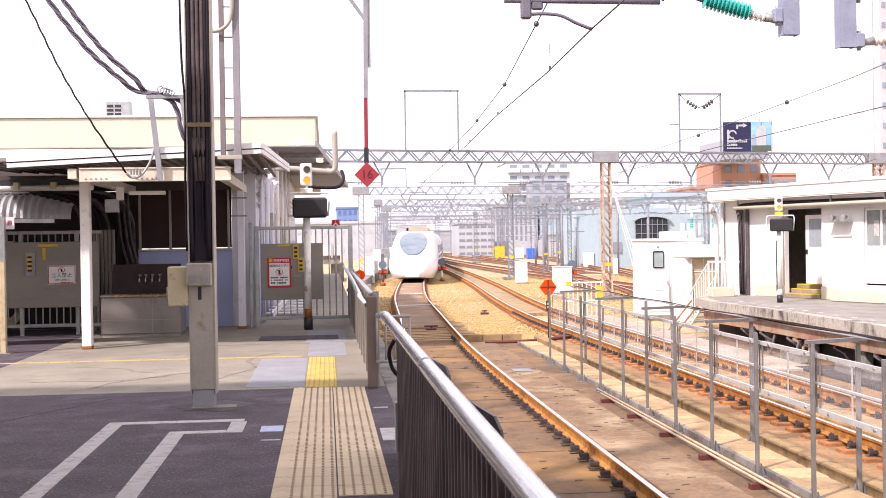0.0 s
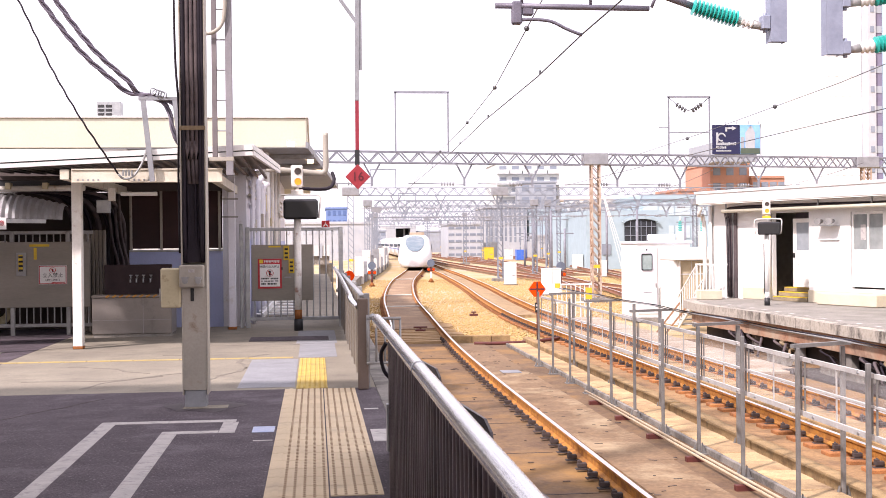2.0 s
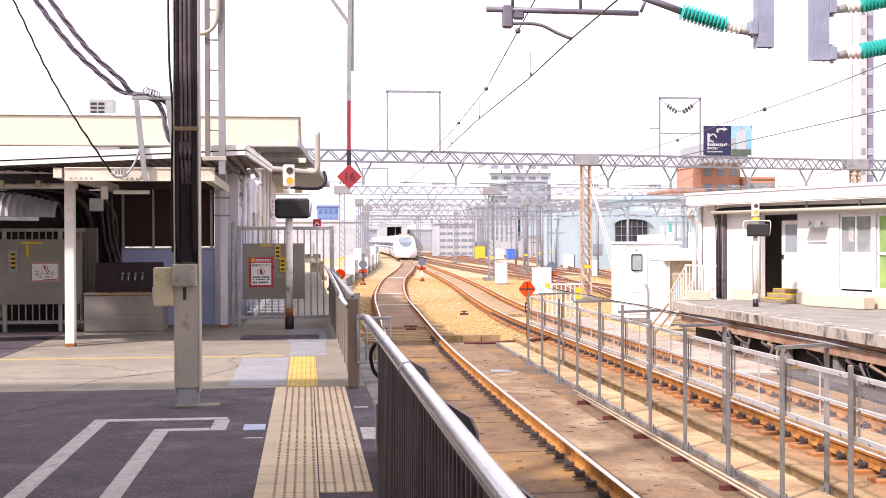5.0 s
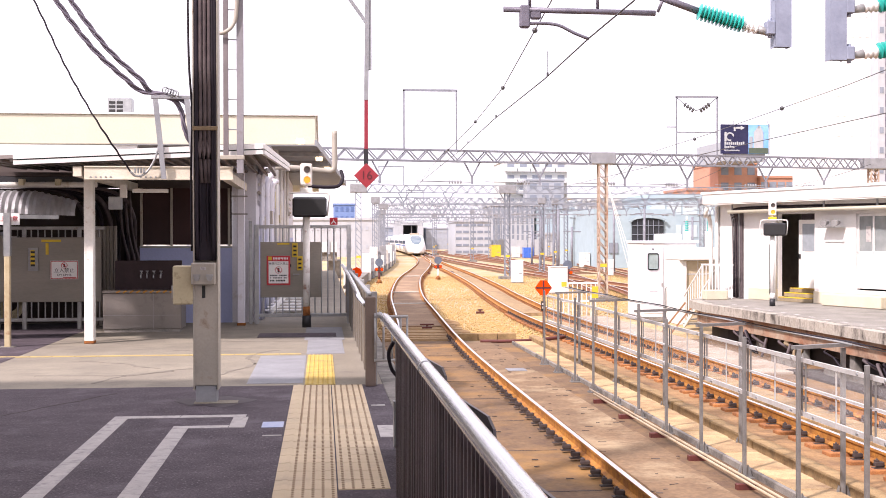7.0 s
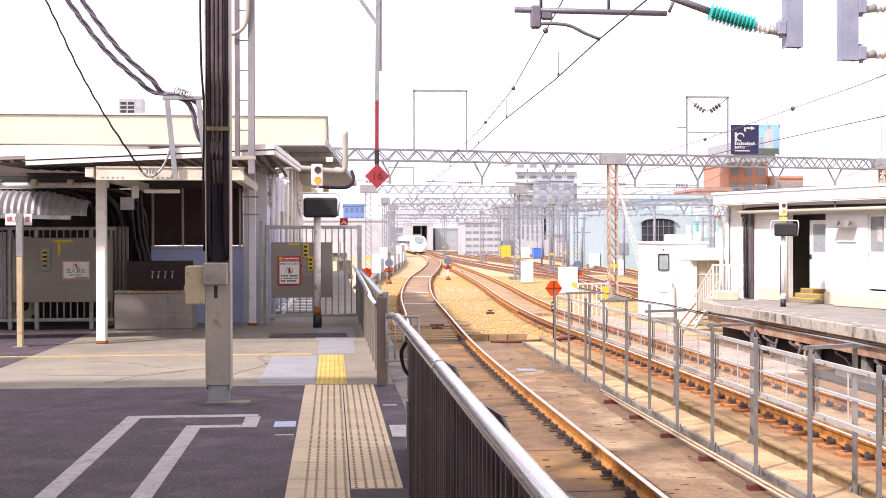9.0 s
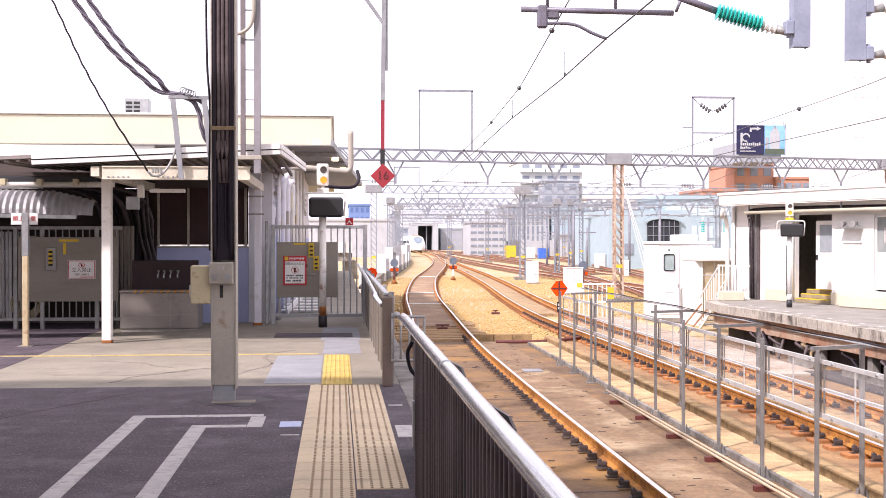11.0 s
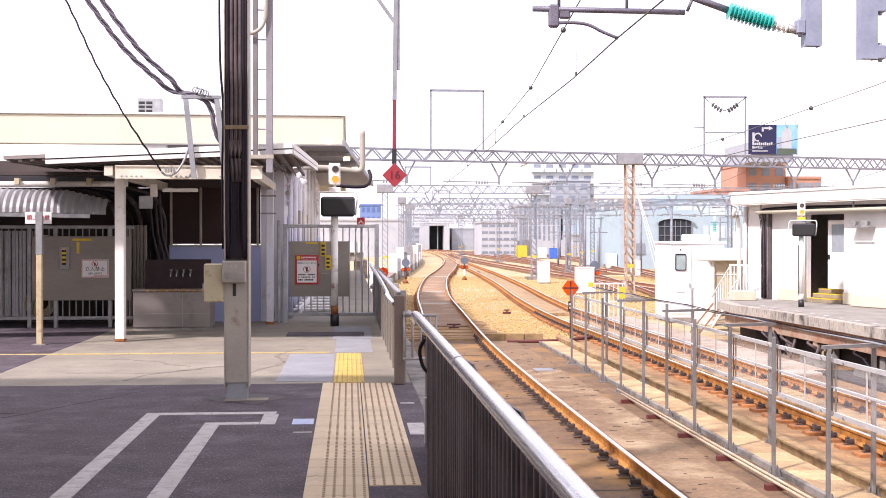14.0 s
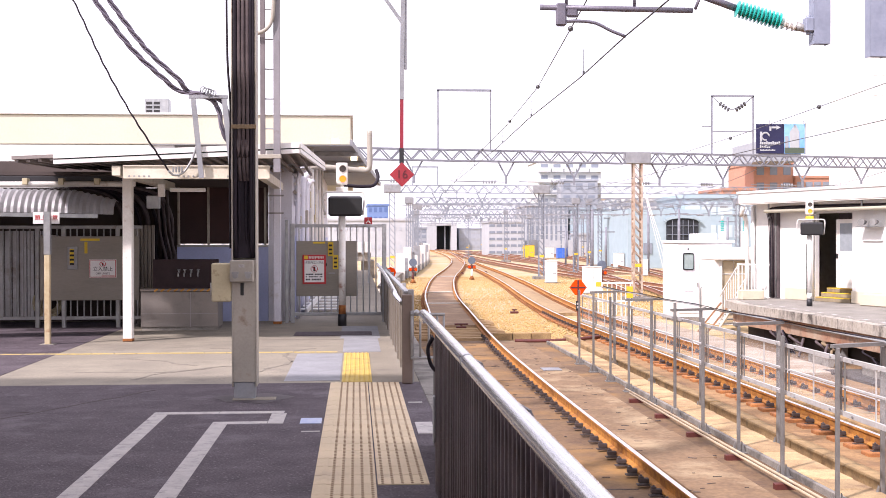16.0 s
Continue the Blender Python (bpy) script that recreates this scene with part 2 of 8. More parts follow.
PLEXI = glass("clear_panel", (0.9, 0.91, 0.93), 0.055, 0.05, 0.25)
LATTICE = mat("pale_lattice_steel", (0.25, 0.26, 0.3), (0.16, 0.167, 0.2), 0.6, 0.1, scale=3, fine=20, bump=0)
LATTICE_RUST = mat("rusty_lattice_steel", (0.5, 0.44, 0.37), (0.28, 0.15, 0.085), 0.8, scale=2.6, fine=20, bump=0)
# same lattice steel, its colour shifted bluish for distance haze
HAZED_LATTICE = mat("haze_tinted_lattice_steel", (0.27, 0.3, 0.35), (0.18, 0.2, 0.235), 0.6, 0.1, scale=2, fine=20, bump=0)
FENCE_POST = mat("dull_fence_post_steel", (0.22, 0.215, 0.205), (0.15, 0.145, 0.14), 0.5, 0.2, scale=5, fine=40, bump=0.1, stain=(0.2, 0.13, 0.09), stain_scale=3, stain_amt=0.15)
STRAP = mat("tan_strap", (0.27, 0.2, 0.11), (0.17, 0.12, 0.07), 0.7, scale=12, fine=60)
TRAIN_WHITE = mat("white_train_paint", (0.78, 0.78, 0.78), (0.74, 0.74, 0.755), 0.3, scale=0.6, fine=8, bump=0)
TRAIN_BLUE = mat("blue_train_stripe", (0.03, 0.1, 0.4), (0.03, 0.09, 0.35), 0.3, scale=1, fine=8, bump=0)


# ---- building helpers ----
def box(bm, x0, x1, y0, y1, z0, z1, m=None, bevel=0.0):
    """An axis-aligned block, optionally turned by the matrix m, with chamfered edges where asked."""
    vs = [bm.verts.new((x, y, z)) for x in (x0, x1) for y in (y0, y1) for z in (z0, z1)]
    fs = [bm.faces.new([vs[i] for i in q]) for q in ((0, 1, 3, 2), (4, 6, 7, 5), (0, 4, 5, 1), (2, 3, 7, 6), (0, 2, 6, 4), (1, 5, 7, 3))]
    if bevel:
        es = list({e for f in fs for e in f.edges})
        r = bmesh.ops.bevel(bm, geom=es, offset=bevel, segments=1, affect="EDGES", profile=0.7)
        vs = list({v for f in r["faces"] for v in f.verts} | {v for v in vs if v.is_valid})
    if m is not None:
        bmesh.ops.transform(bm, matrix=m, verts=[v for v in vs if v.is_valid])


def rod(bm, a, b, r, sides=10, r2=None, caps=True):
    """A round bar from a to b."""
    a, b = Vector(a), Vector(b)
    d = b - a
    q = d.to_track_quat("Z", "Y")
    r2 = r if r2 is None else r2
    rings = []
    for p, rr in ((a, r), (b, r2)):
        rings.append([bm.verts.new(p + q @ Vector((rr * math.cos(2 * math.pi * i / sides), rr * math.sin(2 * math.pi * i / sides), 0))) for i in range(sides)])
    for i in range(sides):
        j = (i + 1) % sides
        f = bm.faces.new((rings[0][i], rings[0][j], rings[1][j], rings[1][i]))
        f.smooth = sides > 6
    if caps:
        bm.faces.new(list(reversed(rings[0])))
        bm.faces.new(rings[1])


def tube(bm, pts, r, sides=8):
    """A bent round tube through the points."""
    pts = [Vector(p) for p in pts]
    rings = []
    for i, p in enumerate(pts):
        d = (pts[min(i + 1, len(pts) - 1)] - pts[max(i - 1, 0)]).normalized()
        q = d.to_track_quat("Z", "Y")
        rings.append([bm.verts.new(p + q @ Vector((r * math.cos(2 * math.pi * k / sides), r * math.sin(2 * math.pi * k / sides), 0))) for k in range(sides)])
    for a, b in zip(rings, rings[1:]):
        # match the start of neighbouring rings, so that the tube does not twist
        s = min(range(sides), key=lambda k: (b[k].co - a[0].co).length)
        b[:] = b[s:] + b[:s]
        for i in range(sides):
            j = (i + 1) % sides
            bm.faces.new((a[i], a[j], b[j], b[i])).smooth = True
    bm.faces.new(list(reversed(rings[0])))
    bm.faces.new(rings[-1])


def bar(bm, a, b, w, h):
    """A square bar from a to b, w wide and h deep."""
    a, b = Vector(a), Vector(b)
    d = b - a
    up = Vector((0, 0, 1)) if abs(d.normalized().z) < 0.95 else Vector((0, 1, 0))
    s = d.cross(up).normalized() * w / 2
    u = s.cross(d).normalized() * h / 2
    v = [bm.verts.new(p + i * s + j * u) for p in (a, b) for i, j in ((-1, -1), (1, -1), (1, 1), (-1, 1))]
    for q in ((3, 2, 1, 0), (4, 5, 6, 7), (0, 1, 5, 4), (1, 2, 6, 5), (2, 3, 7, 6), (3, 0, 4, 7)):
        bm.faces.new([v[i] for i in q])


def bmesh_box(x0, x1, y0, y1, z0, z1, bevel=0.0):
    bm = bmesh.new()
    box(bm, x0, x1, y0, y1, z0, z1, bevel=bevel)
    return bm


def bar_mesh(a, b, w, h):
    bm = bmesh.new()
    bar(bm, a, b, w, h)
    return bm


def catenary(a, b, sag, n=14):
    a, b = Vector(a), Vector(b)
    return [a.lerp(b, i / n) - Vector((0, 0, sag * 4 * (i / n) * (1 - i / n))) for i in range(n + 1)]


def smooth_path(pts, n=8):
    """A smooth curve through the points (Catmull-Rom)."""
    P = [Vector(p) for p in pts]
    P = [2 * P[0] - P[1]] + P + [2 * P[-1] - P[-2]]
    out = []
    for i in range(1, len(P) - 2):
        for k in range(n):
            t = k / n
            out.append(0.5 * (2 * P[i] + (P[i + 1] - P[i - 1]) * t + (2 * P[i - 1] - 5 * P[i] + 4 * P[i + 1] - P[i + 2]) * t * t
                              + (3 * P[i] - P[i - 1] - 3 * P[i + 1] + P[i + 2]) * t ** 3))
    out.append(P[-2])
    return out


def resample(pts, step):
    out, left = [pts[0]], step
    for a, b in zip(pts, pts[1:]):
        L = (b - a).length
        pos = left
        while pos <= L:
            out.append(a.lerp(b, pos / L))
            pos += step
        left = pos - L
    return out


def side_of(pts, i):
    d = pts[min(i + 1, len(pts) - 1)] - pts[max(i - 1, 0)]
    return Vector((d.y, -d.x, 0)).normalized()


def sweep(bm, pts, profile):
    """Draws a profile of (sideways, up) corners along the points."""
    rings = []
    for i, p in enumerate(pts):
        s = side_of(pts, i)
        rings.append([bm.verts.new(p + s * u + Vector((0, 0, w))) for u, w in profile])
    k = len(profile)
    for a, b in zip(rings, rings[1:]):
        for i in range(k):
            j = (i + 1) % k
            bm.faces.new((a[i], a[j], b[j], b[i]))
    bm.faces.new(rings[0])
    bm.faces.new(list(reversed(rings[-1])))


def finish(bm, name, material):
    bmesh.ops.recalc_face_normals(bm, faces=bm.faces)
    me = bpy.data.meshes.new(name)
    bm.to_mesh(me)
    bm.free()
    for m in material if isinstance(material, (list, tuple)) else [material]:
        me.materials.append(m)
    return me


def part(name, bm, material, parent, label=""):
    ob = new(name, finish(bm, name, material))
    ob.parent = parent
    if label:
        ob["label"] = label
    return ob


def thing(name, label, category, at=(0, 0, 0), rz=0.0, group="", kind=""):
    ob = new(name)
    ob.matrix_world = pose(*at, 0, 0, rz)
    ob.empty_display_size = 0.2
    return tagged(ob, label, category, group, kind)


def solo(name, bm, material, label, category, group="", kind=""):
    return tagged(new(name, finish(bm, name, material)), label, category, group, kind)


def struct(name, bm, material, label, category=""):
    return tagged(new(name, finish(bm, name, material)), label, category, "", "structure")


def share(name, mesh, parent, m):
    ob = new(name, mesh)
    ob.parent = parent
    ob.matrix_basis = m
    return ob


def writing(name, body, size, m, material, parent, depth=0.002):
    """Raised letters as a mesh."""
    cu = bpy.data.curves.new(name, "FONT")
    cu.body, cu.size, cu.extrude, cu.align_x, cu.align_y = body, size, depth, "CENTER", "CENTER"
    tmp = bpy.data.objects.new(name, cu)
    scene.collection.objects.link(tmp)
    me = bpy.data.meshes.new_from_object(tmp.evaluated_get(bpy.context.evaluated_depsgraph_get()))
    bpy.data.objects.remove(tmp)
    me.materials.clear()
    me.materials.append(material)
    ob = new(name, me)
    ob.parent = parent
    ob.matrix_basis = m
    return ob


FACING = pose(0, 0, 0, 90, 0, 0)      # a flat thing stood upright, facing -y

RAIL_Z, BED_Z = -1.12, -1.36
FAR_Z = -1.36

# centre lines of the tracks (x, y)
LINE_A = [(2.55, -30), (2.72, 5), (2.76, 15), (2.83, 24), (3.0, 32), (3.5, 44), (4.15, 58), (5.4, 75), (6.7, 89), (8.9, 109), (11.6, 136), (13.8, 164), (16.1, 205), (17.6, 245), (18.6, 285), (18.2, 312), (15.5, 340), (9, 372), (-2, 405), (-20, 445), (-55, 505), (-110, 585), (-190, 690)]
LINE_B = [(7.8, -30), (7.85, 10), (7.9, 30), (7.95, 42), (8.6, 55), (10.0, 75), (11.4, 100), (12.7, 128), (14.6, 160), (17.6, 205), (20.2, 250), (22.6, 300), (23.2, 345)]
LINE_C = [(14.5, 58), (17.0, 78), (20.5, 110), (24.0, 150), (26.5, 195), (27, 250), (22, 320)]
LINE_D = [(19.5, 60), (23.0, 85), (28.0, 125), (32.5, 175), (35.0, 230), (34, 310)]
LINE_E = [(25.5, 60), (30, 88), (36, 130), (42, 190), (46, 260), (46, 330)]
LINE_G = [(17.6, 60), (16.9, 90), (16.7, 115), (16.9, 150), (18.4, 205), (20.6, 250)]
LINE_H = [(22.5, 100), (22.6, 130), (22.4, 170), (23.2, 215), (25.5, 270)]
LINE_F = [(31, 60), (36.5, 90), (44, 135), (52, 200), (58, 280)]


# ---- ground ----
def ground():
    bm = bmesh.new()
    bmesh.ops.create_grid(bm, x_segments=40, y_segments=40, size=1500)
    for v in bm.verts:
        v.co.z = BED_Z - 0.1
    struct("ground", bm, BALLAST, "pale rusty-brown ballast plain of the railway yard", "ground")


def near_bed():
    """The concrete slab bed under the platform tracks, up to the ballast."""
    bm = bmesh.new()
    box(bm, 0.95, 13.5, -30, 34.2, BED_Z - 0.4, BED_Z)
    struct("track_bed", bm, RUST_BED, "rust-stained concrete slab bed between the platforms", "ground")
    rng = random.Random(3)
    w = thing("worn_strip", "worn brown concrete strip beside the rusty rail", "pavement", kind="structure")
    y = 8.0
    while y < 32:
        L = rng.uniform(2.2, 3.0)
        part("slab", bmesh_box(3.86, 4.78 + rng.uniform(-.05, .02), y, y + L - 0.012, BED_Z - 0.02, BED_Z + 0.012), STRIP, w)
        y += L
    struct("rusty_strip", bmesh_box(5.37, 9.44, 4, 34.1, BED_Z - 0.05, BED_Z + 0.004), mat("bright_rusty_concrete", (0.36, 0.215, 0.095), (0.25, 0.14, 0.06), 0.9, scale=2.4, fine=20, bump=0.3, stain=(0.15, 0.085, 0.045), stain_scale=1.3, stain_amt=0.45), "bright rust-stained concrete under the far platform track", "ground")
    struct("side_strip", bmesh_box(9.45, 10.5, 25, 44, BED_Z - 0.05, BED_Z + 0.05, 0.01), PALE_BED, "bleached concrete strip below the opposite platform", "ground")


def rails(pts, name, label, steel=RAIL_RUST):
    """A track: two rails with heads, webs and feet, fixings and what lies under them."""
    P = smooth_path([(x, y, 0) for x, y in pts], 8)
    t = thing(name, label, "railway track", kind="structure")
    top, foot = RAIL_Z, RAIL_Z - 0.174
    for s in (-0.7525, 0.7525):
        bm = bmesh.new()
        sweep(bm, P, [(s - 0.0725, foot), (s + 0.0725, foot), (s + 0.0725, foot + 0.014), (s + 0.012, foot + 0.04), (s + 0.012, top - 0.05),
                      (s + 0.034, top - 0.036), (s + 0.034, top - 0.004), (s - 0.034, top - 0.004), (s - 0.034, top - 0.036), (s - 0.012, top - 0.05), (s - 0.012, foot + 0.04), (s - 0.0725, foot + 0.014)])
        r = part("rail", bm, steel, t)
        bm = bmesh.new()
        sweep(bm, P, [(s - 0.031, top - 0.004), (s + 0.031, top - 0.004), (s + 0.026, top), (s - 0.026, top)])
        part("running_surface", bm, RAIL_TOP, r, "bright worn steel rail head")
    return t, P


ground()
near_bed()
track_a, PA = rails(LINE_A, "track", "rusty curved railway track with bright rail heads leaving the platform")
track_b, PB = rails(LINE_B, "track", "rusty railway track on blocks beside the opposite platform")
YARD_RAIL = mat("brown_yard_rail", (0.3, 0.125, 0.06), (0.17, 0.07, 0.04), 0.8, scale=4, fine=40, bump=0.2)
YARD_SLEEPER = mat("dusty_yard_sleeper", (0.34, 0.22, 0.13), (0.22, 0.14, 0.09), 0.9, scale=2, fine=30, bump=0.3)
for ln in (LINE_C, LINE_D, LINE_E, LINE_F, LINE_G, LINE_H):
    yard, PY = rails(ln, "track", "rusty yard track curving away over pale ballast", YARD_RAIL)
    bm = bmesh.new()
    Q = resample(PY, 0.9)
    for i, p in enumerate(Q):
        s = side_of(Q, i)
        bar(bm, p - s * 1.15 + Vector((0, 0, FAR_Z - 0.15)), p + s * 1.15 + Vector((0, 0, FAR_Z - 0.15)), 0.22, 0.16)
    tagged(part("sleepers", bm, YARD_SLEEPER, yard, "rust-brown sleepers half sunk in ballast"), kind="stuff")


def track_details():
    # slab between the rails where the track leaves the platform bed
    bm = bmesh.new()
    Q = [p for p in resample(PA, 1.5) if 38 < p.y < 180]
    sweep(bm, Q, [(-0.66, BED_Z - 0.1), (0.66, BED_Z - 0.1), (0.66, BED_Z + 0.1), (-0.66, BED_Z + 0.1)])
    part("centre_slab", bm, mat("brown_slab", (0.3, 0.19, 0.11), (0.2, 0.125, 0.075), 0.9, scale=0.7, fine=40, bump=0.3, stain=(0.42, 0.3, 0.19), stain_scale=0.4, stain_amt=0.4), track_a, "dusty brown slab between the rails")
    bm = bmesh.new()
    Q = [p for p in resample(PB, 1.5) if 46 < p.y < 180]
    sweep(bm, Q, [(-0.66, BED_Z - 0.1), (0.66, BED_Z - 0.1), (0.66, BED_Z + 0.02), (-0.66, BED_Z + 0.02)])
    part("centre_slab", bm, WALKWAY, track_b, "pale dusty slab between the rails")
    # cross wires on the slab
    for y in (52.0, 63.0, 90.0):
        bm = bmesh.new()
        c = min(PA, key=lambda p: abs(p.y - y))
        rod(bm, (c.x - 0.7, y, BED_Z + 0.13), (c.x + 0.7, y, BED_Z + 0.13), 0.03, 6)
        part("cross_cable", bm, WHITE_WORN, track_a, "pale cable crossing between the rails")
    # timbers of the joint where slab bed and ballast meet
    rng = random.Random(5)
    for k in range(14):
        y = 34.6 + k * 0.62
        bm = bmesh.new()
        c = min(resample(PA, 0.3), key=lambda p: abs(p.y - y))
        w = rng.uniform(1.15, 1.45)
        box(bm, c.x - w, c.x + w, y - 0.11, y + 0.11, BED_Z - 0.1, BED_Z + 0.055 + rng.uniform(-.01, .01), bevel=0.01)
        part("timber", bm, mat("timber", (0.46, 0.32, 0.17), (0.3, 0.19, 0.1), 0.9, scale=3, fine=30, bump=0.3, stretch=(0.2, 3, 1)) if k == 0 else bpy.data.materials["timber"], track_a, "sun-bleached wooden sleeper" if k == 0 else "")
    # rail fixings on the near bed: one clip, shared
    bm = bmesh.new()
    box(bm, -0.07, 0.075, -0.05, 0.05, 0, 0.016, bevel=0.004)
    box(bm, -0.05, 0.07, -0.035, 0.035, 0.03, 0.085, bevel=0.008)
    rod(bm, (-0.02, 0, 0.08), (-0.02, 0, 0.125), 0.018, 8, 0.012)
    box(bm, -0.045, 0.005, -0.028, 0.028, 0.085, 0.108)
    clip = finish(bm, "clip", CLIP)
    fine = resample(PA, 0.6)
    for i, p in enumerate(fine):
        if 6.5 < p.y < 35:
            for s in (-0.7525, 0.7525):
                for k in (-1,) if s > 0 else (-1, 1):
                    share("clip", clip, track_a, pose(p.x + s + 0.14 * k, p.y, BED_Z + 0.03, 0, 0, 0 if k < 0 else 180))
    bm = bmesh.new()
    box(bm, -0.3, 0.3, -0.14, 0.14, -0.02, 0.05, bevel=0.012)
    blk = finish(bm, "block", SLEEPER)
    fine = resample(PB, 0.6)
    for i, p in enumerate(fine):
        if 10.0 < p.y < 46:
            for s in (-0.7525, 0.7525):
                share("sleeper_block", blk, track_b, pose(p.x + s, p.y, BED_Z + 0.006, 0, 0, 0))
                share("clip", clip, track_b, pose(p.x + s - 0.14, p.y, BED_Z + 0.05))
                if p.y < 30:
                    share("clip", clip, track_b, pose(p.x + s + 0.14, p.y, BED_Z + 0.05, 0, 0, 180))
    for pts, t in ((PA, track_a), (PB, track_b)):
        bm = bmesh.new()
        Q = resample(pts, 0.65)
        for i, p in enumerate(Q):
            if 46 < p.y < 150:
                s = side_of(Q, i)
                for k in (-0.7525, 0.7525):
                    c = p + s * k
                    box(bm, -0.2, 0.2, -0.11, 0.11, BED_Z - 0.03, BED_Z + 0.05, Matrix.Translation((c.x, c.y, 0)))
        tagged(part("rail_seats", bm, SLEEPER, t, "row of rusty rail seats"), kind="stuff")


track_details()


def bed_things():
    """Kerbs, walkway slabs and pipes between the two platform tracks."""
    k = thing("kerb", "mossy stained concrete kerb beside the blocks of the track", "kerb", kind="structure")
    bm = bmesh.new()
    rng = random.Random(8)
    y = 6.0
    while y < 32.5:
        L = rng.uniform(1.7, 2.3)
        d = rng.uniform(-0.015, 0.015)
        box(bm, 5.94 + d, 6.17 + d, y, y + L - 0.02, BED_Z - 0.05, BED_Z + 0.16 + rng.uniform(-.01, .01), bevel=0.02)
        y += L
    part("kerb_stones", bm, mat("mossy_concrete", (0.4, 0.27, 0.125), (0.25, 0.16, 0.075), 0.95, scale=3, fine=40, bump=0.4, stain=(0.12, 0.085, 0.045), stain_scale=2.5, stain_amt=0.45), k)
    # raised slab between the rails of the far platform track
    y = 8.0
    while y < 40:
        L = rng.uniform(2.6, 3.4)
        part("centre_stone", bmesh_box(7.58, 8.22, y, y + L - 0.03, BED_Z - 0.02, BED_Z + 0.13 + rng.uniform(-.01, .01), 0.025), bpy.data.materials["mossy_concrete"], k)
        y += L
    w = thing("cable_trough", "pale sandy cable trough of loose slabs along the fence", "cable trough", kind="structure")
    bm = bmesh.new()
    box(bm, -0.24, 0.24, -0.29, 0.29, 0, 0.07, bevel=0.012)
    slab = finish(bm, "slab", WALKWAY)
    for i in range(42):
        share("slab", slab, w, pose(5.6 + rng.uniform(-.012, .012), 8.0 + i * 0.6, BED_Z + 0.012 + rng.uniform(0, .012), rng.uniform(-.5, .5), rng.uniform(-.6, .6), rng.uniform(-1.2, 1.2)))
    bm = bmesh.new()
    box(bm, 5.3, 5.36, 7, 33, BED_Z - 0.02, BED_Z + 0.085, bevel=0.008)
    part("edge", bm, OLD_CONCRETE, w, "stained trough edge")
    # white pipes on low cleats
    pp = thing("pipe_run", "pair of weathered cream pipes on small wooden cleats", "pipe")
    for dx, z in ((0, 0.10), (0.085, 0.10)):
        bm = bmesh.new()
        tube(bm, [(4.93 + dx, 7 + dx, BED_Z + z), (4.95 + dx, 13, BED_Z + z), (4.96 + dx, 17, BED_Z + z), (4.98 + dx, 21.5 + 8 * dx, BED_Z + z)], 0.018, 8)
        part("pipe", bm, mat("cream_pipe", (0.5, 0.42, 0.3), (0.4, 0.3, 0.19), 0.6, scale=5, fine=40) if dx == 0 else bpy.data.materials["cream_pipe"], pp)
    for i in range(8):
        bm = bmesh.new()
        box(bm, 4.86, 5.1, 8 + i * 1.85, 8.1 + i * 1.85, BED_Z - 0.01, BED_Z + 0.07, bevel=0.008)
        part("cleat", bm, DARKRED, pp)
    # plate lying on the bed
    for x, y, w_, h_, m, lab in ((4.35, 26.4, 0.42, 0.5, PATCH, "pale bluish metal plate lying on the slab"),):
        bm = bmesh.new()
        box(bm, x - w_ / 2, x + w_ / 2, y - h_ / 2, y + h_ / 2, BED_Z + 0.012, BED_Z + 0.03, bevel=0.005)
        solo("cover_plate", bm, m, lab, "plate")
    for i, y in enumerate((15.2, 18.4, 21.7, 25.0, 28.6)):
        t = thing("drain_cover", "round rusty drain cover set between the rails", "drain cover", (2.15, y, BED_Z))
        bm = bmesh.new()
        rod(bm, (0, 0, -0.01), (0, 0, 0.012), 0.2, 20)
        part("lid", bm, OLD_CONCRETE, t)
        bm = bmesh.new()
        for k in range(20):
            a, b = 2 * math.pi * k / 20, 2 * math.pi * (k + 1) / 20
            bar(bm, (0.225 * math.cos(a), 0.225 * math.sin(a), 0.006), (0.225 * math.cos(b), 0.225 * math.sin(b), 0.006), 0.05, 0.02)
        part("ring", bm, RUST, t)
    # transverse joints of the bed
    bm = bmesh.new()
    for i in range(9):
        y = 11 + i * 2.7
        bar(bm, (1.0, y, BED_Z + 0.001), (3.3, y + 0.02, BED_Z + 0.001), 0.02, 0.008)
    struct("bed_joint", bm, CLIP, "dark joints across the rusty bed", "joint")
    # short dark scraps and rust marks scattered over the bed
    sr = random.Random(31)
    bm = bmesh.new()
    for i in range(150):
        x, y = (sr.uniform(1.2, 3.25) if i % 2 else sr.uniform(3.8, 4.8)), sr.uniform(9, 33)
        a = sr.uniform(-0.5, 0.5)
        L = sr.uniform(0.03, 0.12)
        bar(bm, (x, y, BED_Z + 0.014), (x + L * math.cos(a), y + L * math.sin(a), BED_Z + 0.014), sr.uniform(0.012, 0.03), 0.008)
    tagged(new("scrap_marks", finish(bm, "scrap_marks", CLIP)), "small dark rusty scraps scattered over the track bed", "debris", "", "stuff")
    # end wall of the bed
    e = thing("retaining_blocks", "row of weathered dark concrete blocks holding back ballast", "retaining wall", kind="structure")
    for i in range(3):
        bm = bmesh.new()
        box(bm, 3.98 + i * 0.56, 4.52 + i * 0.56, 34.3, 34.55, BED_Z - 0.02, BED_Z + 0.2, bevel=0.012)
        part("block", bm, bpy.data.materials["mossy_concrete"], e)
    bm = bmesh.new()
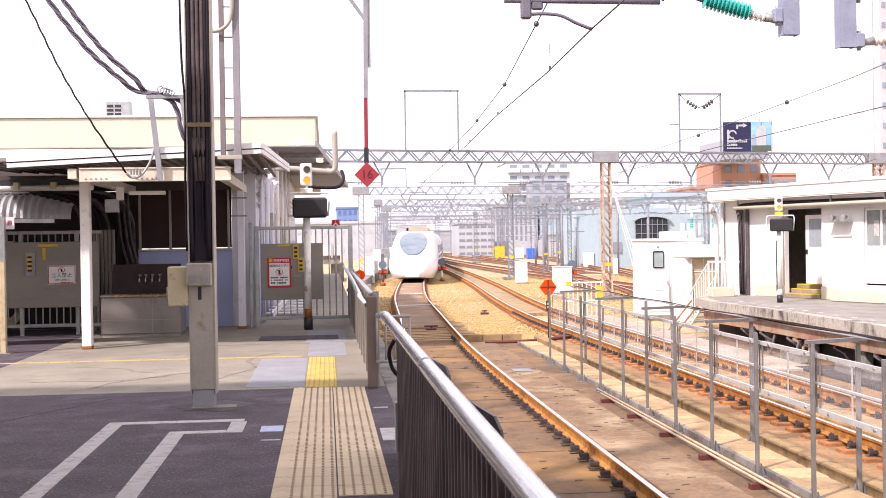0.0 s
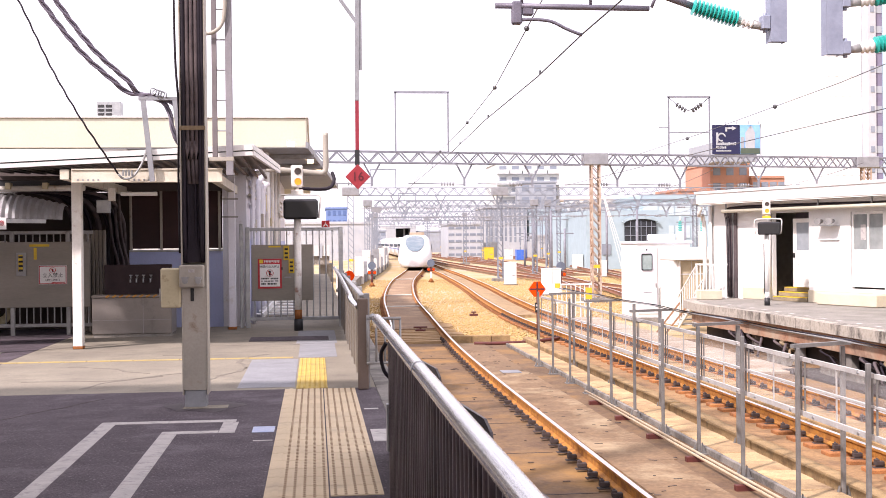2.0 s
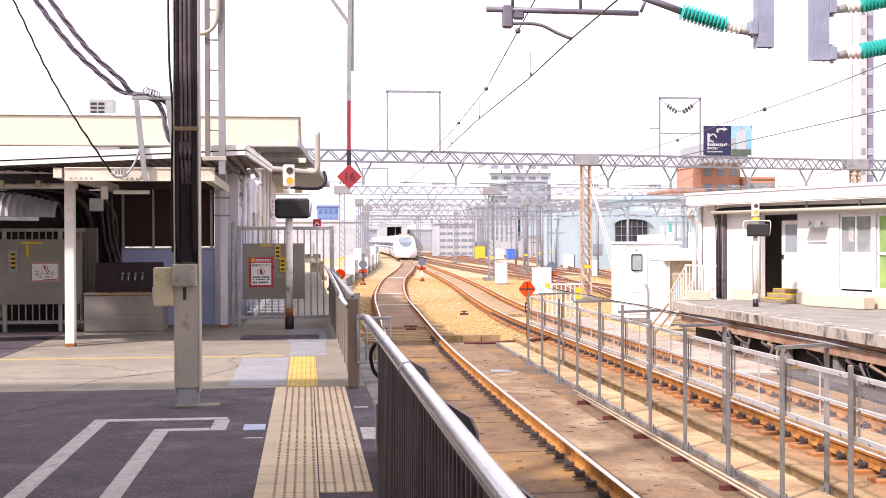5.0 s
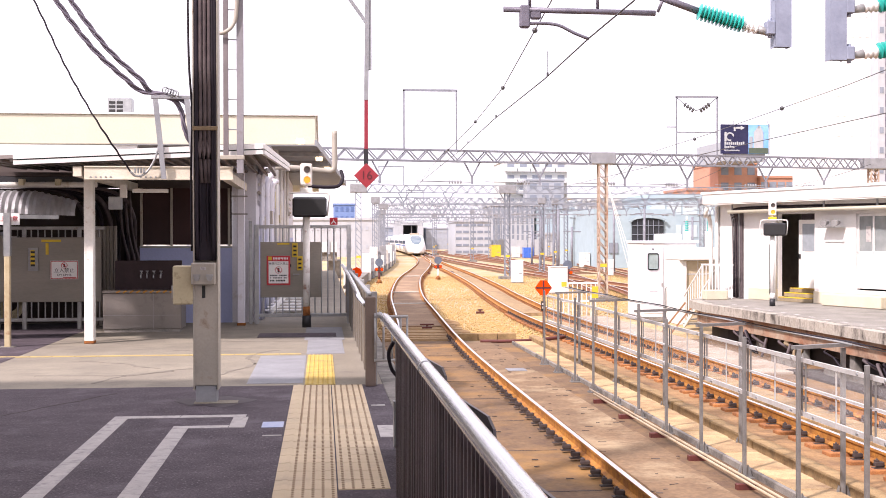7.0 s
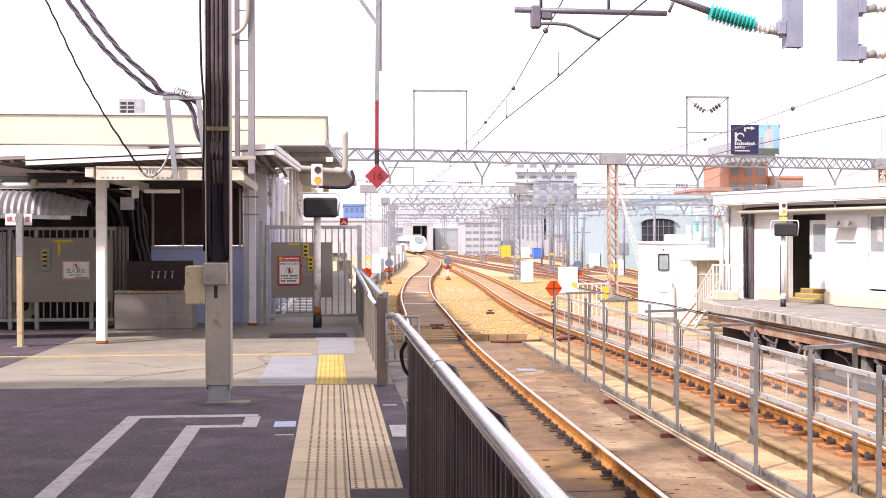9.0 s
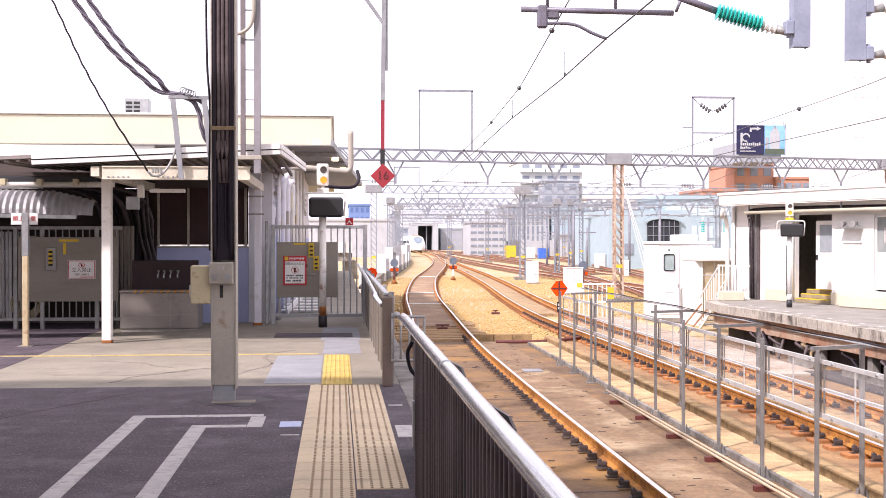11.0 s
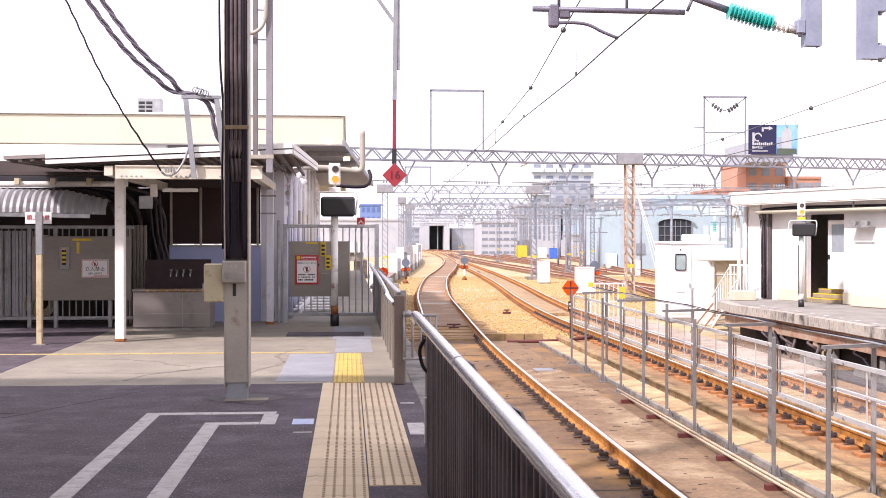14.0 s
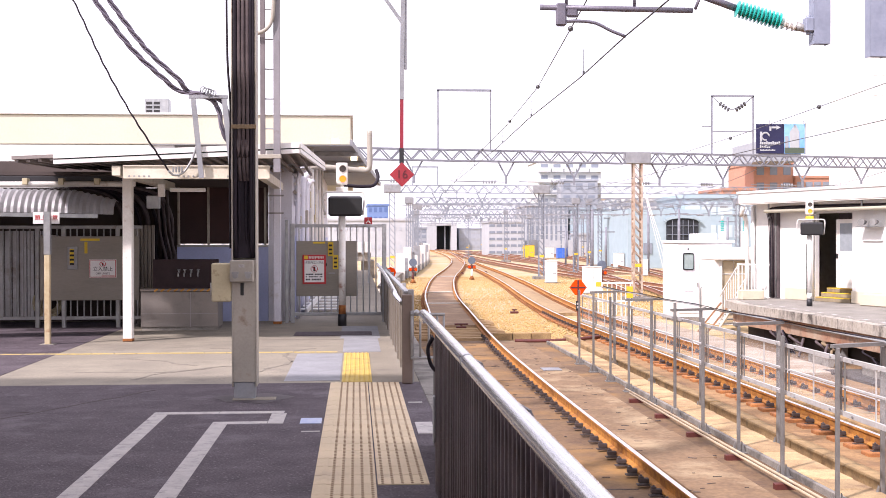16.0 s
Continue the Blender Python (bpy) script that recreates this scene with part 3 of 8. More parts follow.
    tube(bm, smooth_path([(4.5, 33.6, BED_Z + 0.04), (5.3, 33.5, BED_Z + 0.04), (6.1, 33.6, BED_Z + 0.06), (6.9, 34.0, BED_Z + 0.1), (7.2, 35, BED_Z + 0.05)], 5), 0.05, 8)
    solo("cable_duct", bm, DARKRED, "dark rusty bent cable duct on the ground", "pipe")


bed_things()


def stones():
    """Loose ballast between the tracks beyond the slab bed."""
    rng = np.random.RandomState(4)
    base = np.array([(1, 0, 0), (-1, 0, 0), (0, 1, 0), (0, -1, 0), (0, 0, 1), (0, 0, -1)], float)
    tri = np.array([(0, 2, 4), (2, 1, 4), (1, 3, 4), (3, 0, 4), (2, 0, 5), (1, 2, 5), (3, 1, 5), (0, 3, 5)])
    ya = np.array([p.y for p in PA]); xa = np.array([p.x for p in PA])
    yb = np.array([p.y for p in PB]); xb = np.array([p.x for p in PB])
    V, T = [], []
    n = 0
    while n < 42000:
        y = 34.8 + 60 * rng.rand() ** 1.7
        x = -2 + 26 * rng.rand()
        ca, cb = np.interp(y, ya, xa), np.interp(y, yb, xb)
        if abs(x - ca) < 0.82 or abs(x - cb) < 0.82 or x > 16 + (y - 34) * 0.2 or x < ca - 3.5:
            continue
        if y < 44 and x > 9.2:
            continue
        s = rng.uniform(0.018, 0.045)
        v = base * s * rng.uniform(0.6, 1.25, (6, 3))
        a = rng.rand() * 6.28
        c_, s_ = math.cos(a), math.sin(a)
        v = v @ np.array([(c_, s_, 0), (-s_, c_, 0), (0, 0, 1)])
        V.append(v + (x, y, BED_Z - 0.1 + 0.025 + 0.035 * rng.rand()))
        T.append(tri + 6 * n)
        n += 1
    me = bpy.data.meshes.new("ballast")
    me.from_pydata(np.concatenate(V).tolist(), [], np.concatenate(T).tolist())
    me.materials.append(STONE)
    tagged(new("ballast", me), "loose sandy orange-brown ballast stones between the tracks", "ballast", "", "stuff")


stones()


# ---- the near platform ----
EDGE_X = 0.72


def platform():
    bm = bmesh.new()
    box(bm, -14, EDGE_X, -30, 12.98, -1.5, 0)
    struct("platform", bm, ASPHALT, "dark grey worn asphalt platform surface", "platform")
    bm = bmesh.new()
    box(bm, -14, EDGE_X, 12.98, 60, -1.5, 0)
    struct("platform_end", bm, CONCRETE, "pale stained concrete surface of the platform end", "platform")
    bm = bmesh.new()
    box(bm, -14, -3.97, 12.985, 23, -0.4, 0.004)
    struct("passage_floor", bm, ASPHALT, "dark asphalt strip of the side passage", "floor")
    # meandering crack repairs on the concrete
    rr = random.Random(12)
    rep = mat("crack_sealant", (0.215, 0.19, 0.155), (0.17, 0.15, 0.125), 0.9, scale=8, fine=60)
    for k, (x, y, a, n) in enumerate(((-2.4, 13.4, 1.2, 9), (-1.2, 13.7, 1.7, 10), (-3.2, 14.2, 0.3, 8), (-0.75, 15.2, 2.2, 8), (-2.0, 17.2, 0.2, 9), (-3.0, 15.8, -0.4, 7), (-1.5, 18.6, 0.1, 8))):
        bm = bmesh.new()
        p = Vector((x, y, 0.001))
        for i in range(n):
            a += rr.uniform(-0.5, 0.5)
            q = p + Vector((math.cos(a) * 0.2, math.sin(a) * 0.26, 0))
            bar(bm, p, q, rr.uniform(0.02, 0.07), 0.004)
            p = q
        struct("crack_repair", bm, rep, "dark meandering crack repair in concrete", "crack repair")
    bm = bmesh.new()
    y = -4.0
    while y < 24:
        box(bm, EDGE_X + 0.003, 0.98, y, y + 1.99, -0.22, -0.012, bevel=0.01)
        y += 2.0
    struct("platform_edge", bm, OLD_CONCRETE, "pale worn concrete edge slabs of the platform", "platform edge")
    p = thing("floor_patch", "grey-blue concrete repair patches and a painted dark shadow strip", "floor patch", kind="structure")
    # repair patches; the last, asphalt-dark strip paints the canopy edge's shadow
    for x0, x1, y0, y1 in ((-0.74, -0.135, 13.15, 16.25), (-0.14, 0.38, 16.5, 18.7), (-0.2, 0.42, 18.75, 21.4), (-0.95, 0.3, 19.3, 20.1)):
        bm = bmesh.new()
        box(bm, x0, x1, y0, y1, -0.02, 0.004 + 0.003 * (x0 < -0.9))
        part("patch", bm, PATCH if x0 > -0.9 else ASPHALT, p)
    m = thing("floor_marking", "worn white tape marking an angled waiting lane on asphalt", "floor marking", kind="structure")
    for x0, x1, y0, y1 in ((-1.74, -1.61, 3.0, 10.72), (-1.74, -0.59, 10.72, 10.86), (-1.16, -1.03, 3.0, 10.12), (-1.16, -0.7, 10.12, 10.25), (-0.7, -0.57, 10.12, 10.716)):
        L = max(x1 - x0, y1 - y0)
        n = max(1, round(L / 0.5))
        for i in range(n):
            bm = bmesh.new()
            if y1 - y0 > x1 - x0:
                box(bm, x0, x1, y0 + (y1 - y0) * i / n, y0 + (y1 - y0) * (i + 1) / n - 0.006, -0.01, 0.003)
            else:
                box(bm, x0 + (x1 - x0) * i / n, x0 + (x1 - x0) * (i + 1) / n - 0.006, y0, y1, -0.01, 0.003)
            part("tape", bm, LINE_WHITE, m)
    for x0, x1, y0, y1, mt in ((-0.43, -0.25, 10.1, 10.4, BLUE), (0.53, 0.67, 9.5, 10.1, LINE_WHITE), (-0.4, -0.25, 9.66, 9.7, LINE_WHITE), (0.53, 0.66, 11.3, 11.36, LINE_WHITE)):
        bm = bmesh.new()
        box(bm, x0, x1, y0, y1, -0.01, 0.004)
        solo("floor_sticker", bm, mt if mt is not BLUE else mat("faded_blue_tape", (0.33, 0.4, 0.62), (0.5, 0.53, 0.64), 0.6, scale=14, fine=60), "small worn tape patch on the asphalt", "floor sticker")
    # thin yellow line across
    yl = thing("yellow_line", "thin worn yellow warning line across the concrete", "floor marking", kind="structure")
    worn = mat("worn_yellow_line", (0.5, 0.38, 0.12), (0.38, 0.29, 0.12), 0.75, scale=9, fine=60, stain=(0.29, 0.25, 0.18), stain_scale=5, stain_amt=0.5)
    for i in range(31):
        part("strip", bmesh_box(-9.5 + i * 0.3, -9.212 + i * 0.3, 16.44, 16.57, -0.01, 0.006), worn, yl)
    # cracks in the asphalt
    bm = bmesh.new()
    rng = random.Random(2)
    for a, b in (((-3.2, 10.2), (-2.0, 12.5)), ((-3.9, 8.6), (-3.2, 10.2)), ((-4.5, 11.0), (-2.9, 10.95))):
        prev = Vector((*a, 0.001))
        for i in range(1, 13):
            q = Vector((a[0] + (b[0] - a[0]) * i / 12 + rng.uniform(-.04, .04), a[1] + (b[1] - a[1]) * i / 12 + rng.uniform(-.04, .04), 0.001))
            bar(bm, prev, q, 0.012, 0.004)
            prev = q
    struct("crack", bm, CLIP, "fine dark cracks in the asphalt", "crack")


platform()


def tactile():
    t = thing("tactile_paving", "cream tactile paving strip with worn dark dot rows", "tactile paving", kind="structure")
    def tile(w, cols, barred):
        bm = bmesh.new()
        box(bm, -w / 2 + 0.003, w / 2 - 0.003, -0.1455, 0.1455, -0.02, 0.006)
        if barred:
            box(bm, -w / 2 + 0.05, -w / 2 + 0.085, -0.147, 0.147, 0.006, 0.011)
        x0 = -w / 2 + (0.125 if barred else 0.035)
        for i in range(cols):
            for j in range(5):
                cx, cy = x0 + i * 0.062, -0.12 + j * 0.06
                rod(bm, (cx, cy, 0.006), (cx, cy, 0.0105), 0.0115, 6, 0.008)
        me = finish(bm, "tile", [TACTILE, TACTILE_DOT])
        for f in me.polygons:
            c = f.center
            if c.z > 0.0061 and not (barred and c.x < -w / 2 + 0.09):
                f.material_index = 1
        return me
    wide, narrow = tile(0.40, 5, True), tile(0.33, 5, False)
    for i in range(38):
        share("tile", wide, t, pose(-0.033, 12.80 - i * 0.3, 0.0))
    for i in range(18):
        share("tile", narrow, t, pose(0.336, 12.78 - i * 0.3, 0.0))
    y = thing("yellow_tactile_paving", "worn yellow tactile blocks leading on over the concrete", "tactile paving", kind="structure")
    bm = bmesh.new()
    box(bm, -0.165, 0.165, -0.1485, 0.1485, -0.02, 0.006)
    for i in range(6):
        for j in range(6):
            rod(bm, (-0.135 + i * 0.054, -0.125 + j * 0.05, 0.006), (-0.135 + i * 0.054, -0.125 + j * 0.05, 0.011), 0.013, 6, 0.009)
    me = finish(bm, "tile", TACTILE_YELLOW)
    for i in range(11):
        share("tile", me, y, pose(0.05, 13.14 + i * 0.3, 0.001))


tactile()


def near_fence():
    f = thing("platform_fence", "dark brown slatted platform fence with a polished steel handrail", "fence")
    rng = random.Random(1)
    bm = bmesh.new()
    tube(bm, smooth_path([(0.51, 8.35, 0.98), (0.49, 8.1, 1.03), (0.485, 7.6, 1.045), (0.485, 5, 1.045), (0.485, 2, 1.045), (0.485, -1.5, 1.045)], 4), 0.03, 14)
    part("handrail", bm, STEEL, f, "polished steel handrail")
    bm = bmesh.new()
    tube(bm, [(0.485, 4.84, 1.045), (0.485, 4.8, 1.045)], 0.0312, 14)
    part("handrail_joint", bm, GALV, f)
    for y in (7.15, 5.2, 3.2, 1.2, -0.8):
        bm = bmesh.new()
        box(bm, 0.53, 0.58, y - 0.03, y + 0.03, 0, 0.97, bevel=0.006)
        part("post", bm, BROWN_FENCE, f)
        bm = bmesh.new()
        tube(bm, [(0.56, y, 0.9), (0.58, y, 0.95), (0.54, y, 1.0), (0.49, y, 1.02)], 0.012, 6)
        part("rail_bracket", bm, BROWN_FENCE, f)
    for z in (0.12, 0.93):
        bm = bmesh.new()
        box(bm, 0.535, 0.565, -0.8, 7.15, z - 0.025, z + 0.025, bevel=0.004)
        part("cross_rail", bm, BROWN_FENCE, f)
    bm = bmesh.new()
    box(bm, -0.011, 0.011, -0.011, 0.011, 0.05, 0.985, bevel=0.003)
    slat = finish(bm, "slat", BROWN_FENCE)
    y = 7.08
    i = 0
    while y > -0.5:
        share("slat", slat, f, pose(0.515, y, 0))
        i += 1
        y -= 0.095 if i % 14 else 0.13
    # wind plates on the track side
    bm = bmesh.new()
    prof = [(0.0, 0.0), (1.98, 0.0), (1.98, 0.8), (0.16, 0.8), (0.05, 0.76), (0.0, 0.66)]
    a = [bm.verts.new((-0.006, p, q)) for p, q in prof]
    b = [bm.verts.new((0.006, p, q)) for p, q in prof]
    bm.faces.new(a)
    bm.faces.new(list(reversed(b)))
    for i in range(len(prof)):
        j = (i + 1) % len(prof)
        bm.faces.new((a[j], a[i], b[i], b[j]))
    plate = finish(bm, "wind_plate", mat("dark_slate_plate", (0.07, 0.06, 0.065), (0.05, 0.042, 0.045), 0.45, 0.3, scale=2, fine=20))
    for y in (7.0, 5.0, 3.0, 1.0, -1.0):
        share("wind_plate", plate, f, pose(0.8, y, 0.0, 0, 0, 5.2))
    bm = bmesh.new()
    tube(bm, smooth_path([(0.5, 7.2, 0.95), (0.47, 7.22, 0.88), (0.49, 7.22, 0.78), (0.55, 7.2, 0.72)], 4), 0.012, 6)
    part("loose_cable", bm, CABLE, f, "black cable loop")
    bm = bmesh.new()
    box(bm, 0.487, 0.5, 7.0, 7.06, 0.35, 0.62, bevel=0.003)
    part("conduit", bm, GALV, f, "pale metal conduit cover")
    # low gap gate between the two fences
    g = thing("gap_rail", "thin brown rail closing the gap between two fences", "railing")
    for z in (0.28, 0.74):
        bm = bmesh.new()
        rod(bm, (0.62, 12.75, z), (0.98, 12.75, z), 0.016, 8)
        part("bar", bm, GALV_DARK, g)
    for x in (0.63, 0.72, 0.81, 0.9, 0.97):
        bm = bmesh.new()
        rod(bm, (x, 12.75, -0.012 if x > 0.9 else 0.28), (x, 12.75, 0.78 if x < 0.7 else 0.74), 0.012, 8)
        part("upright", bm, GALV_DARK, g)
    bm = bmesh.new()
    bmesh.ops.create_uvsphere(bm, u_segments=12, v_segments=8, radius=0.035, matrix=Matrix.Translation((0.68, 12.73, 0.76)))
    part("knob", bm, GALV, g)
    # far fence: sheeted, with a handrail
    h = thing("sheeted_fence", "taupe sheeted platform fence with a steel handrail", "fence")
    bm = bmesh.new()
    box(bm, 0.53, 0.64, 12.78, 12.88, 0, 0.95, bevel=0.01)
    part("end_post", bm, mat("brown_post", (0.17, 0.125, 0.1), (0.13, 0.095, 0.075), 0.5, 0.2, scale=3, fine=40), h, "dark brown end post")
    y = 12.9
    while y < 25:
        bm = bmesh.new()
        box(bm, 0.565, 0.6, y, y + 0.96, 0.06, 0.96, bevel=0.004)
        box(bm, 0.55, 0.566, y + 0.02, y + 0.06, 0.06, 0.95)
        part("panel", bm, FENCE_PANEL, h)
        if int((y - 12.9) / 0.97) % 2 == 0:
            bm = bmesh.new()
            box(bm, 0.6, 0.66, y - 0.02, y + 0.04, 0, 1.0, bevel=0.005)
            part("post", bm, GALV_DARK, h)
        y += 0.97
    bm = bmesh.new()
    box(bm, 0.555, 0.612, 12.9, 25.4, 0.962, 0.985, bevel=0.004)
    part("top_cap", bm, GALV, h)
    bm = bmesh.new()
    tube(bm, smooth_path([(0.55, 13.2, 0.84), (0.49, 13.35, 0.9), (0.47, 13.8, 0.95), (0.47, 17, 1.0), (0.48, 21, 1.02), (0.5, 25.2, 1.02)], 4), 0.03, 12)
    part("handrail", bm, STEEL, h, "polished steel handrail")


near_fence()


def mast():
    t = thing("catenary_mast", "tall beige steel mast wrapped in black cables and conduits", "mast", (-1.03, 11.8, 0))
    bm = bmesh.new()
    for x in (-0.12, 0.105):
        box(bm, x, x + 0.014, -0.11, 0.13, 0.12, 9.5, bevel=0.003)
    box(bm, -0.106, 0.105, 0.02, 0.032, 0.12, 9.5)
    part("column", bm, BEIGE_STEEL, t)
    bm = bmesh.new()
    box(bm, -0.106, 0.105, -0.104, -0.094, 0.165, 1.34, bevel=0.003)
    part("cover_plate", bm, BEIGE_STEEL, t, "beige painted cover plate")
    bm = bmesh.new()
    box(bm, -0.1, 0.1, -0.09, 0.1, 0.0, 0.165, bevel=0.006)
    part("foot", bm, GREY_STEEL, t, "grey steel foot")
    bm = bmesh.new()
    box(bm, -0.11, 0.3, -0.2, 0.0, -0.01, 0.008)
    part("foot_mortar", bm, CONCRETE, t)
    bm = bmesh.new()
    ring = [bm.verts.new((0.08 + (0.36 + 0.07 * math.sin(3 * a * math.pi / 10)) * math.cos(a * math.pi / 10), -0.05 + (0.34 + 0.08 * math.cos(5 * a * math.pi / 10)) * math.sin(a * math.pi / 10), 0.003)) for a in range(20)]
    bm.faces.new(ring)
    part("foot_stain", bm, mat("oily_stain", (0.05, 0.036, 0.042), (0.035, 0.026, 0.03), 0.6, scale=9, fine=60), t, "dark oily stain round the foot")
    rng = random.Random(9)
    for i, (x, r, mt) in enumerate(((-0.082, 0.02, CABLE), (-0.045, 0.019, CONDUIT), (-0.005, 0.019, CONDUIT), (0.036, 0.019, CONDUIT), (0.068, 0.017, CABLE), (0.09, 0.016, CABLE), (-0.06, 0.015, CABLE), (0.018, 0.015, CABLE), (0.052, 0.014, CABLE))):
        z0 = 1.36 if mt is CABLE else 2.1
        bm = bmesh.new()
        y = -0.1 if i < 6 else -0.065
        pts = [(x + rng.uniform(-.01, .01), y + 0.03, z0), (x + rng.uniform(-.012, .012), y, z0 + 0.4), (x, y, 2.4), (x, y - 0.005, 4), (x + rng.uniform(-.01, .01), y, 6), (x, y, 9.4)]
        tube(bm, smooth_path(pts, 3), r, 8)
        part("cable" if mt is CABLE else "conduit", bm, mt, t)
    bm = bmesh.new()
    box(bm, -0.104, 0.1, -0.06, 0.015, 1.36, 9.4)
    part("cable_core", bm, CABLE, t, "dense black cable core")
    for z in (2.62, 4.4):
        bm = bmesh.new()
        box(bm, -0.12, 0.12, -0.128, -0.118, z - 0.02, z + 0.02, bevel=0.003)
        part("clamp", bm, STRAP, t, "rusty clamp strap")
    bm = bmesh.new()
    tube(bm, smooth_path([(-0.135, -0.05, 1.45), (-0.14, -0.05, 2.2), (-0.13, -0.05, 2.8), (-0.16, -0.04, 3.3), (-0.165, -0.03, 4.2), (-0.13, -0.03, 5)], 4), 0.011, 6)
    part("loose_cable", bm, CABLE, t)
    # key box on the front
    b = part("switch_box", bmesh_box(-0.13, 0.095, -0.19, -0.106, 1.13, 1.34, 0.01), BEIGE_STEEL, t, "beige switch box with two key locks")
    for x in (-0.075, 0.045):
        bm = bmesh.new()
        rod(bm, (x, -0.19, 1.19), (x, -0.215, 1.19), 0.026, 12)
        box(bm, x - 0.032, x + 0.032, -0.21, -0.19, 1.205, 1.23)
        part("lock", bm, GALV_DARK, b)
    bm = bmesh.new()
    box(bm, -0.045, 0.01, -0.193, -0.188, 1.27, 1.3)
    part("name_plate", bm, LINE_WHITE, b)
    bm = bmesh.new()
    box(bm, -0.036, -0.004, -0.108, -0.103, 1.0, 1.12, bevel=0.002)
    part("slot", bm, BLACK, t)
    b = part("side_box", bmesh_box(-0.31, -0.123, -0.12, 0.05, 0.94, 1.31, 0.012), BOX_CREAM, t, "cream painted side cabinet")
    bm = bmesh.new()
    rod(bm, (-0.316, -0.05, 1.0), (-0.316, -0.05, 1.12), 0.012, 8)
    part("latch", bm, GALV_DARK, b)


mast()


# ---- the platform building, its canopies and gates ----
def platform_building():
    b = thing("platform_building", "low cream and pale blue station building with flat roof", "building")
    part("parapet", bmesh_box(-16, -0.07, 30.0, 60, 3.88, 4.6, 0.02), CREAM, b, "cream metal parapet")
    part("roof_edge", bmesh_box(-16.05, -0.02, 29.95, 60, 4.602, 4.65, 0.01), WHITE, b)
    # soffit flaring over the platform side
    bm = bmesh.new()
    v = [bm.verts.new(p) for p in ((-5, 29.9, 3.86), (-0.07, 29.9, 3.86), (1.1, 52, 3.86), (-5, 52, 3.86))]
    w = [bm.verts.new(p.co + Vector((0, 0, 0.012))) for p in v]
    bm.faces.new(v)
    bm.faces.new(list(reversed(w)))
    for i in range(4):
        j = (i + 1) % 4
        bm.faces.new((v[j], v[i], w[i], w[j]))
    part("soffit", bm, GREY_STEEL, b, "grey underside of the roof overhang")
    bm = bmesh.new()
    bar(bm, (-0.07, 29.95, 3.93), (1.1, 52, 3.93), 0.06, 0.16)
    part("fascia", bm, GREY_STEEL, b)
    # side wall along the platform
    part("side_wall", bmesh_box(-1.6, -1.16, 22.9, 30, 0, 3.02), LILAC_WHITE, b, "white painted side wall")
    part("side_wall", bmesh_box(-1.6, -1.16, 30.002, 52, 0, 3.85), LILAC_WHITE, b)
    part("side_dado", bmesh_box(-1.158, -1.15, 22.92, 52, 0.0, 1.62), BLUEWALL, b, "pale blue lower wall")
    for y, z0, z1, w_ in ((26, 0.0, 2.0, 0.8), (31, 1.2, 2.3, 1.2), (36, 0.0, 2.0, 0.8)):
        p = part("door" if z0 == 0 else "window", bmesh_box(-1.148, -1.135, y, y + w_, z0 + 0.01, z1, 0.004), GALV if z0 == 0 else PANE, b)
        part("frame", bmesh_box(-1.148, -1.125, y - 0.06, y - 0.002, z0 + 0.01, z1 + 0.05, 0.004), WHITE, p)
    # pipes down and along the wall
    for x, y, r in ((-1.08, 23.6, 0.05), (-1.06, 25.2, 0.06), (-1.08, 28.0, 0.05), (-1.07, 23.2, 0.03)):
        bm = bmesh.new()
        tube(bm, smooth_path([(x, y, 0.02), (x, y, 1.6), (x, y, 2.5), (x + 0.02, y + 0.02, 2.75), (x + 0.08, y + 0.05, 2.88), (x + 0.12, y + 0.3, 2.9)], 3), r, 10)
        part("pipe", bm, LILAC_WHITE, b, "pale drain pipe")
    bm = bmesh.new()
    tube(bm, smooth_path([(-0.95, 26.9, 3.16), (-0.4, 26.95, 3.13), (0.15, 27, 3.08), (0.3, 27, 3.09), (0.36, 27, 3.2), (0.36, 27, 3.6), (0.36, 27, 3.97)], 5), 0.062, 12)
    part("duct", bm, BEIGE_STEEL, b, "pale bent exhaust duct")
    bm = bmesh.new()
    tube(bm, smooth_path([(-0.2, 24.2, 2.62), (0.2, 24.3, 2.6), (0.42, 24.4, 2.64), (0.5, 24.5, 2.8), (0.46, 24.6, 2.95)], 4), 0.035, 8)
    part("dark_hose", bm, CABLE, b)
    for x, y, z in ((-0.42, 28, 3.8), (0.0, 34, 3.8), (0.25, 39, 3.8)):
        bm = bmesh.new()
        box(bm, x - 0.09, x + 0.09, y - 0.25, y + 0.25, z - 0.03, z + 0.05, bevel=0.01)
        part("ceiling_lamp", bm, glow("warm_lamp", (1.0, 0.75, 0.42), 3.0) if "warm_lamp" not in bpy.data.materials else bpy.data.materials["warm_lamp"], b, "lit warm ceiling lamp")
    # brackets, boxes and conduits on the side wall
    rng = random.Random(15)
    for y, z, h in ((24.0, 1.75, 0.26), (25.8, 2.15, 0.34), (27.4, 1.9, 0.3), (29.2, 2.3, 0.4), (32.5, 2.0, 0.5)):
        part("wall_box", bmesh_box(-1.155, -1.03, y, y + 0.3, z, z + h, 0.01), (BEIGE_STEEL, GALV, BOX_CREAM)[int(y) % 3], b)
    for k in range(5):
        z = 2.28 + k * 0.16
        bm = bmesh.new()
        rod(bm, (-1.11, 23.0, z), (-1.11, 46, z + 0.1), 0.022 + 0.012 * (k % 2), 8)
        part("wall_conduit", bm, (LILAC_WHITE, BEIGE_STEEL, WHITE_WORN)[k % 3], b)
    for k in range(9):
        part("pipe_bracket", bmesh_box(-1.16, -1.04, 23.8 + k * 1.7, 23.86 + k * 1.7, 2.2, 3.0, 0.004), LILAC_WHITE, b)
